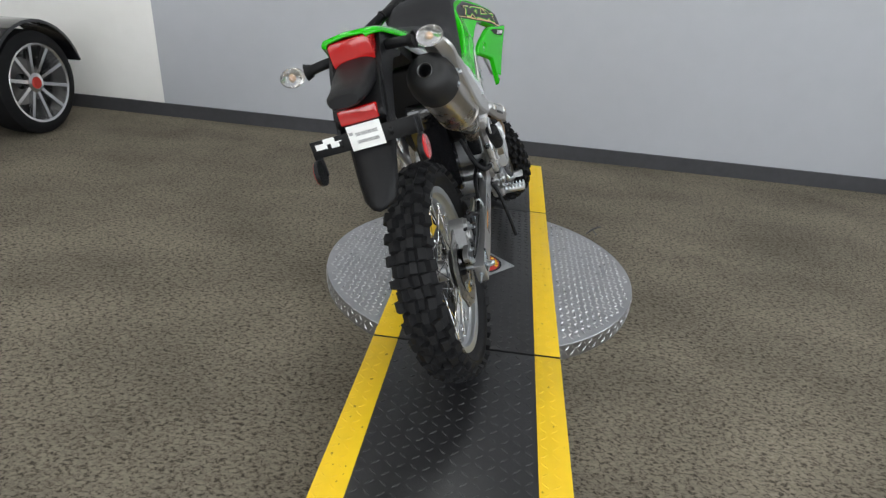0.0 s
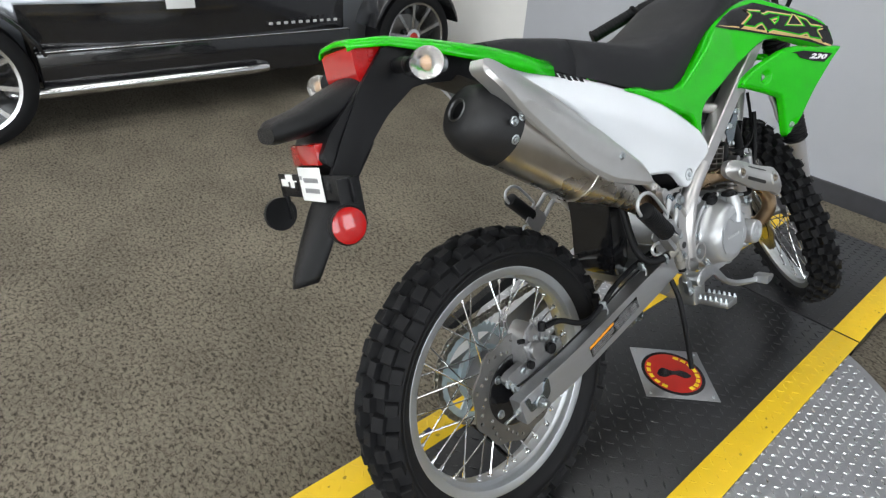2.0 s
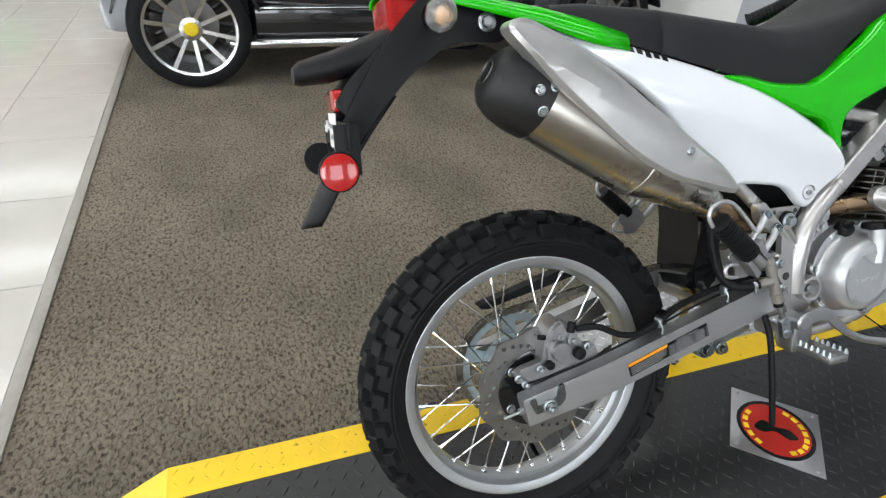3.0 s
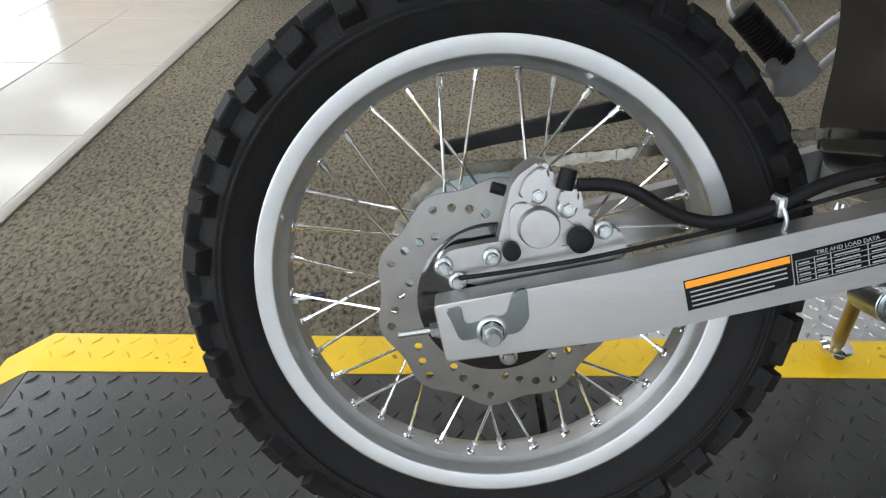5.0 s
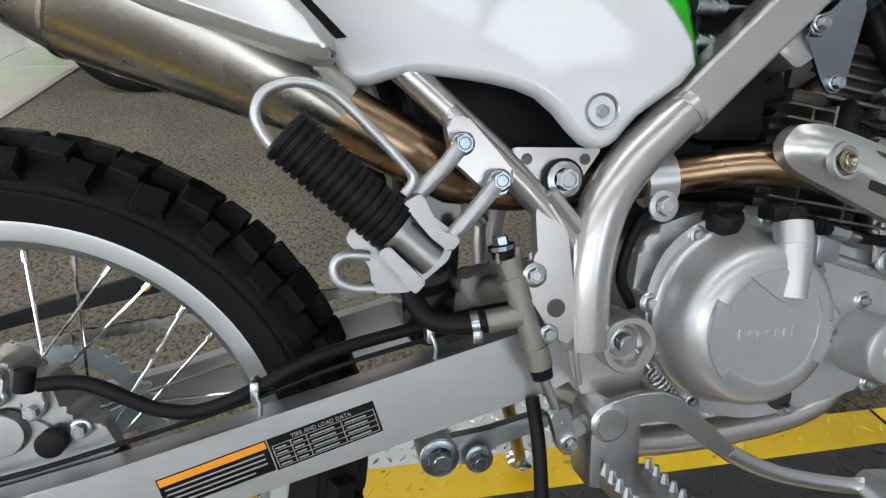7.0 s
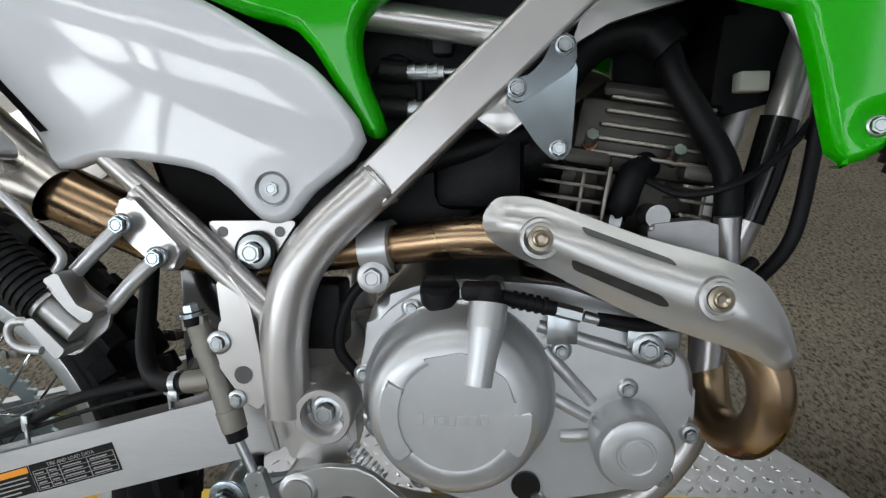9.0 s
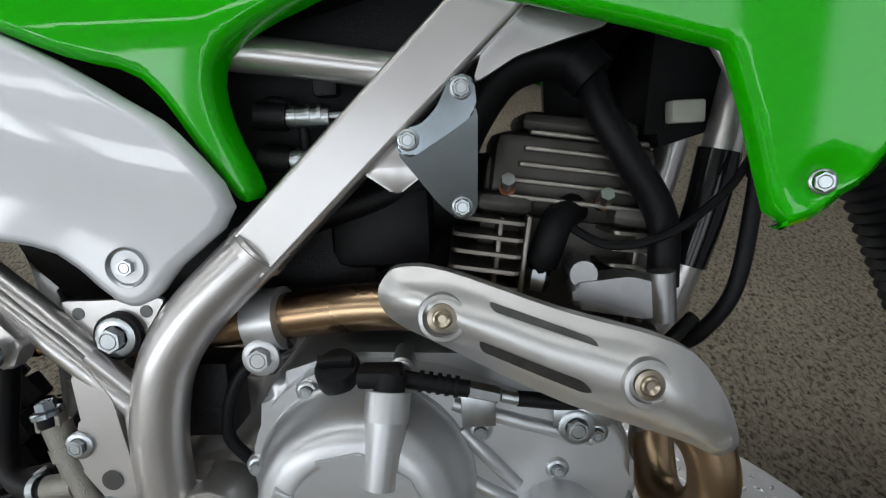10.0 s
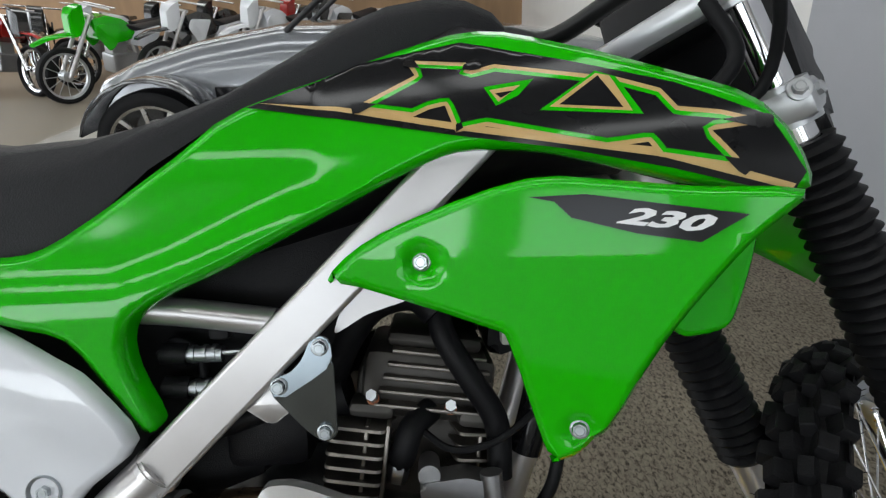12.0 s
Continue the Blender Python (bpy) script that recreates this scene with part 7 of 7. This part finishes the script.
# ---- other vehicles ----
def car_wheel(parent, c, R, w, cap):
    bm = bmesh.new()
    h = w / 2
    lathe(bm, [(-h, R * 0.74), (-h, R * 0.90), (-h * 0.85, R * 0.98), (-h * 0.5, R), (h * 0.5, R), (h * 0.85, R * 0.98), (h, R * 0.90), (h, R * 0.78), (h * 0.92, R * 0.74)], c, X, 60)
    ty = part("wheel_tyre", bm, RUBBER, parent, "black road tyre")
    bm = bmesh.new()
    lathe(bm, [(h * 0.92, R * 0.78), (h * 1.0, R * 0.765), (h * 0.95, R * 0.72), (-h * 0.6, R * 0.68)], c, X, 60)
    for k in range(10):
        a = 2 * math.pi * k / 10 + 0.1
        m = Matrix.Translation(c) @ Matrix.Rotation(a, 4, "X")
        V = []
        for z, t, x in ((R * 0.13, 0.008, h * 0.62), (R * 0.74, 0.013, h * 0.96)):
            for dx, dy in ((0, -t), (0, t), (-0.03, t * 0.7), (-0.03, -t * 0.7)):
                V.append(bm.verts.new(m @ Vector((x + dx, dy * (0.9 if z > 0.1 else 1.3), z))))
        bmesh.ops.convex_hull(bm, input=V)
    lathe(bm, [(h * 0.3, R * 0.2), (h * 0.66, R * 0.19), (h * 0.70, R * 0.12)], c, X, 30)
    rim = part("wheel_rim", bm, mat("machined_rim", (0.74, 0.74, 0.75), 0.25, 1.0, var=0.05), ty, "machined ten-spoke rim", 30)
    bm = bmesh.new()
    lathe(bm, [(-0.06, R * 0.7), (-0.055, 0.03), (-0.055, 0)], c, X, 40)
    part("wheel_well", bm, BLACK_GL, ty)
    bm = bmesh.new()
    lathe(bm, [(h * 0.70, R * 0.12), (h * 0.78, R * 0.10), (h * 0.78, 0)], c, X, 24)
    part("hub_cap", bm, mat("cap_" + cap, (0.8, 0.6, 0.03) if cap == "yellow" else (0.45, 0.03, 0.02), 0.3), rim)
    bm = bmesh.new()
    lathe(bm, [(-0.045, R * 0.46), (-0.04, R * 0.46), (-0.04, 0.05)], c, X, 40)
    part("brake_rotor", bm, DISC_ST, ty)


CARB = mat("car_black", (0.012, 0.012, 0.014), 0.16, var=0.1, scale=4, coat=0.8)
CARG = mat("car_grey", (0.22, 0.23, 0.25), 0.22, 0.4, var=0.04, scale=4, coat=0.8)
CARD = mat("car_matt", (0.02, 0.02, 0.022), 0.5, var=0.15)


def hull(bm, secs):
    """A body lofted through rings of (x, z) at places along y."""
    rings = [[bm.verts.new((x, y, z)) for x, z in ring] for y, ring in secs]
    for A, B in zip(rings, rings[1:]):
        n = len(A)
        for k in range(n):
            bm.faces.new((A[k], A[(k + 1) % n], B[(k + 1) % n], B[k]))
    bm.faces.new(rings[0][::-1])
    bm.faces.new(rings[-1])


def roadster(name, label, m, body):
    """An open two-seater: body, wings, side bar, screen, seats, wheels."""
    car = thing(name, label, "roadster", m)
    bm = bmesh.new()

    def ring(w, zt, zb=0.22):
        return [(w * 0.92, zb), (w, zb + 0.08), (w, zb + 0.22), (w * 0.97, zt - 0.12), (w * 0.86, zt - 0.02), (w * 0.6, zt + 0.02), (-w * 0.6, zt + 0.02), (-w * 0.86, zt - 0.02), (-w * 0.97, zt - 0.12), (-w, zb + 0.22), (-w, zb + 0.08), (-w * 0.92, zb)]

    hull(bm, [(y, ring(w, z)) for y, w, z in ((-1.12, 0.28, 0.60), (-1.05, 0.36, 0.66), (-0.8, 0.44, 0.76), (-0.4, 0.52, 0.86), (0.1, 0.63, 0.93), (0.5, 0.66, 0.92), (1.1, 0.66, 0.90), (1.6, 0.55, 0.86), (2.1, 0.45, 0.78), (2.5, 0.36, 0.66), (2.62, 0.28, 0.55))])
    b = part("body", bm, body, car, "glossy grey body shell", 45)
    bm = bmesh.new()
    hull(bm, [(y, [(w, 0.2), (w + 0.004, 0.3), (w + 0.004, 0.64), (-w - 0.004, 0.64), (-w - 0.004, 0.3), (-w, 0.2)]) for y, w in ((-0.28, 0.60), (0.1, 0.655), (0.5, 0.675), (1.1, 0.675), (1.62, 0.60))])
    part("door_side", bm, CARB, car, "black door side", 30)
    for s in (1, -1):
        bm = bmesh.new()
        box(bm, (s * 0.67 - 0.03, -0.26, 0.20), (s * 0.67 + 0.03, 1.62, 0.42), 0.012)
        part("sill", bm, CARB, car, "black lower sill")
        bm = bmesh.new()
        box(bm, (s * 0.68 - 0.03, -0.24, 0.422), (s * 0.68 + 0.03, 1.60, 0.430), 0.003)
        part("sill_strip", bm, CHROME, car, "bright sill strip")
    for s in (1, -1):
        bm = bmesh.new()
        tube(bm, [(s * 0.66, -0.42, 0.24), (s * 0.74, -0.36, 0.235), (s * 0.75, 0.0, 0.235), (s * 0.75, 0.85, 0.235), (s * 0.72, 0.95, 0.235), (s * 0.66, 0.98, 0.24)], 0.028, 16)
        part("side_bar", bm, CHROME, car, "polished side bar")
    bm = bmesh.new()
    for s in (1, -1):
        tube(bm, [(s * 0.50, 0.15, 0.92), (s * 0.46, 0.42, 1.14), (0, 0.40, 1.18)], 0.018, 10)
    tube(bm, [(-0.46, 0.42, 1.14), (0, 0.40, 1.18), (0.46, 0.42, 1.14)], 0.018, 10)
    part("screen_frame", bm, CARD, car, "black windscreen frame")
    bm = bmesh.new()
    for s in (1, -1):
        box(bm, (s * 0.28 - 0.22, 0.45, 0.6), (s * 0.28 + 0.22, 1.0, 0.94), 0.05)
        box(bm, (s * 0.28 - 0.21, 1.0, 0.7), (s * 0.28 + 0.21, 1.16, 1.08), 0.06)
    part("seats", bm, mat("red_trim", (0.20, 0.012, 0.014), 0.45), car, "dark red seats")
    for s in (1, -1):
      for yc, cap in ((2.12, "red"), (-0.61, "yellow")):
        bm = bmesh.new()
        pts = [(yc + 0.40 * math.cos(radians(15 + 150 * k / 14)), 0.33 + 0.40 * math.sin(radians(15 + 150 * k / 14))) for k in range(15)]
        pts += [(yc + 0.385 * math.cos(radians(15 + 150 * k / 14)), 0.33 + 0.385 * math.sin(radians(15 + 150 * k / 14))) for k in range(14, -1, -1)]
        prism(bm, pts, s * 0.70 - 0.13, s * 0.70 + 0.13, 0.006)
        part("cycle_wing", bm, CARB, car, "black cycle wing")
        car_wheel(car, (s * 0.70, yc, 0.33), 0.33, 0.21, cap)
    for s in (1, -1):
        bm = bmesh.new()
        tube(bm, [(s * 0.3, 2.1, 0.36), (s * 0.62, 2.12, 0.33)], 0.025, 10)
        tube(bm, [(s * 0.3, 2.0, 0.26), (s * 0.62, 2.10, 0.26)], 0.02, 10)
        part("wishbone", bm, CARD, car)
        bm = bmesh.new()
        lathe(bm, [(0, 0.07), (-0.04, 0.065), (-0.09, 0.04), (-0.1, 0)], (s * 0.26, -1.06, 0.52), (0, -1, 0), 24)
        part("head_lamp", bm, CHROME, car)
    return car


car = roadster("roadster", "black and grey open roadster with machined wheels parked on carpet", Matrix.Translation((-3.85, -0.02, 0)), CARG)
bm = bmesh.new()
box(bm, (0.684, 0.42, 0.60), (0.690, 0.58, 0.76), 0.002)
part("price_card", bm, PAPER, car, "white card taped to the side")
bm = bmesh.new()
for k in range(10):
    box(bm, (0.690, 1.02 + k * 0.052, 0.478), (0.6965, 1.045 + k * 0.052, 0.494), 0.001, seg=1)
part("name_bar", bm, mat("silver_bar", (0.5, 0.5, 0.5), 0.4), car, "row of small silver bars", 0)


def shop_bike(label, m, colour, white, big=False):
    """A parked motorcycle seen from afar: wheels, frame, engine, tank, seat, forks, bars."""
    b = thing("motorcycle", label, "motorcycle", m, "row of showroom motorcycles")
    for nm, y, R in (("rear_tyre", 0.0, 0.31), ("front_tyre", 1.38, 0.33)):
        bm = bmesh.new()
        w = 0.07 if big else 0.05
        lathe(bm, [(-w * 0.5, R - 0.06), (-w, R - 0.04), (-w * 0.8, R - 0.012), (0, R), (w * 0.8, R - 0.012), (w, R - 0.04), (w * 0.5, R - 0.06)], (0, y, R), X, 36)
        t = part(nm, bm, RUBBER, b, "black tyre")
        bm = bmesh.new()
        lathe(bm, [(-0.03, R - 0.06), (0.03, R - 0.06), (0.02, R - 0.085), (-0.02, R - 0.085)], (0, y, R), X, 36, True)
        for k in range(12):
            a = math.pi * 2 * k / 12
            rod(bm, (0, y, R), (0, y + (R - 0.08) * math.sin(a), R + (R - 0.08) * math.cos(a)), 0.005, seg=5)
        lathe(bm, [(-0.07, 0.02), (-0.06, 0.06), (0.06, 0.06), (0.07, 0.02)], (0, y, R), X, 16)
        part("rim", bm, CHROME if big else RIM_ALU, t)
    bm = bmesh.new()
    for s in (1, -1):
        rod(bm, (s * 0.1, 1.38, 0.33), (s * 0.1, 1.02, 1.0), 0.024, seg=12)
    rod(bm, (-0.36, 0.92, 1.1), (0.36, 0.92, 1.1), 0.012, seg=10)
    rod(bm, (-0.12, 1.0, 1.0), (0.12, 1.0, 1.0), 0.02, seg=10)
    part("fork", bm, CHROME if big else SILVER_P, b)
    bm = bmesh.new()
    box(bm, (-0.14, 0.5, 0.3), (0.14, 0.85, 0.55), 0.04)
    box(bm, (-0.09, 0.62, 0.5), (0.09, 0.82, 0.72), 0.02)
    part("engine", bm, CAST, b)
    bm = bmesh.new()
    tube(bm, [(0.1, 0.5, 0.45), (0.1, 0.62, 0.75), (0.05, 0.98, 0.95)], 0.022, 10)
    tube(bm, [(-0.1, 0.5, 0.45), (-0.1, 0.62, 0.75), (-0.05, 0.98, 0.95)], 0.022, 10)
    tube(bm, [(0.1, 0.0, 0.31), (0.1, 0.5, 0.42)], 0.025, 10)
    tube(bm, [(-0.1, 0.0, 0.31), (-0.1, 0.5, 0.42)], 0.025, 10)
    part("frame", bm, FRAME_P, b)
    bm = bmesh.new()
    hull(bm, [(y, [(w, z0), (w, (z0 + z1) / 2), (w * 0.7, z1), (-w * 0.7, z1), (-w, (z0 + z1) / 2), (-w, z0)]) for y, w, z0, z1 in ((0.5, 0.1, 0.72, 0.86), (0.65, 0.15, 0.7, 0.95), (0.85, 0.18, 0.68, 1.0), (1.0, 0.14, 0.74, 0.95))])
    part("tank", bm, colour, b, "painted tank", 50)
    bm = bmesh.new()
    hull(bm, [(y, [(w, z - 0.07), (w, z - 0.02), (w * 0.7, z), (-w * 0.7, z), (-w, z - 0.02), (-w, z - 0.07)]) for y, w, z in ((-0.1, 0.07, 0.92), (0.1, 0.11, 0.88), (0.4, 0.14, 0.84), (0.6, 0.11, 0.9))])
    part("seat", bm, SEAT_V, b, "black seat", 50)
    bm = bmesh.new()
    hull(bm, [(y, [(w, z - 0.05), (w * 0.6, z), (-w * 0.6, z), (-w, z - 0.05)]) for y, w, z in ((-0.4, 0.04, 0.9), (-0.2, 0.08, 0.9), (0.1, 0.11, 0.84))])
    part("fender", bm, colour, b, "", 50)
    bm = bmesh.new()
    hull(bm, [(y, [(w, z - 0.03), (w * 0.6, z), (-w * 0.6, z), (-w, z - 0.03)]) for y, w, z in ((1.05, 0.05, 0.78), (1.25, 0.08, 0.82), (1.5, 0.075, 0.79), (1.68, 0.04, 0.72))])
    part("fender", bm, colour, b, "", 50)
    for s in (1, -1):
        bm = bmesh.new()
        prism(bm, rounded([(0.15, 0.85), (0.5, 0.8), (0.6, 0.65), (0.4, 0.6), (0.2, 0.7)], 0.03), s * 0.13 - 0.01, s * 0.13 + 0.01, 0.005)
        part("side_panel", bm, WHITE_PL if white is GREEN else white, b)
        bm = bmesh.new()
        prism(bm, rounded([(0.7, 0.9), (1.0, 0.92), (1.05, 0.82), (0.9, 0.6), (0.82, 0.65)], 0.03), s * 0.19 - 0.01, s * 0.19 + 0.01, 0.005)
        part("shroud", bm, white, b)
    bm = bmesh.new()
    hull(bm, [(y, [(w, z0), (w * 0.9, z1), (-w * 0.9, z1), (-w, z0)]) for y, w, z0, z1 in ((1.08, 0.09, 0.85, 1.12), (1.2, 0.11, 0.78, 1.08), (1.26, 0.07, 0.76, 1.0))])
    part("headlamp_cowl", bm, white, b, "", 50)
    return b


RED = mat("bike_red", (0.30, 0.015, 0.012), 0.2, var=0.05, coat=0.8)
BLKP = mat("bike_black", (0.012, 0.012, 0.013), 0.2, var=0.1, coat=0.8)
for lab, x, y, a, c, w, g in (
        ("green and white trail motorcycle parked in a row", -8.3, -2.42, -127, GREEN, GREEN, False),
        ("red and chrome cruiser parked beside others", -8.6, -5.2, -30, RED, BLKP, True),
        ("white faired motorcycle parked behind others", -9.7, -3.0, -125, WHITE_PL, WHITE_PL, True),
        ("black touring motorcycle parked behind others", -9.8, -5.0, -60, BLKP, BLKP, True),
        ("black and white motorcycle parked in a row", -8.9, -1.55, -125, BLKP, WHITE_PL, False),
        ("black sports motorcycle parked in the second row", -10.6, -1.7, -120, BLKP, BLKP, True),
        ("dark red motorcycle parked in the second row", -10.7, -0.5, -118, BLKP, RED, True),
        ("black and white cruiser parked in the second row", -10.8, -2.7, -112, WHITE_PL, BLKP, True),
        ("white sports motorcycle parked in a row", -9.1, -0.65, -122, WHITE_PL, WHITE_PL, False),
        ("white and black motorcycle parked in a row", -9.3, 0.25, -122, WHITE_PL, BLKP, False),
        ("black motorcycle parked at the row's end", -10.6, -4.0, -100, BLKP, BLKP, True)):
    shop_bike(lab, Matrix.Translation((x, y, 0)) @ Matrix.Rotation(radians(a), 4, "Z") @ Matrix.Rotation(radians(-8), 4, "Y"), c, w, g)
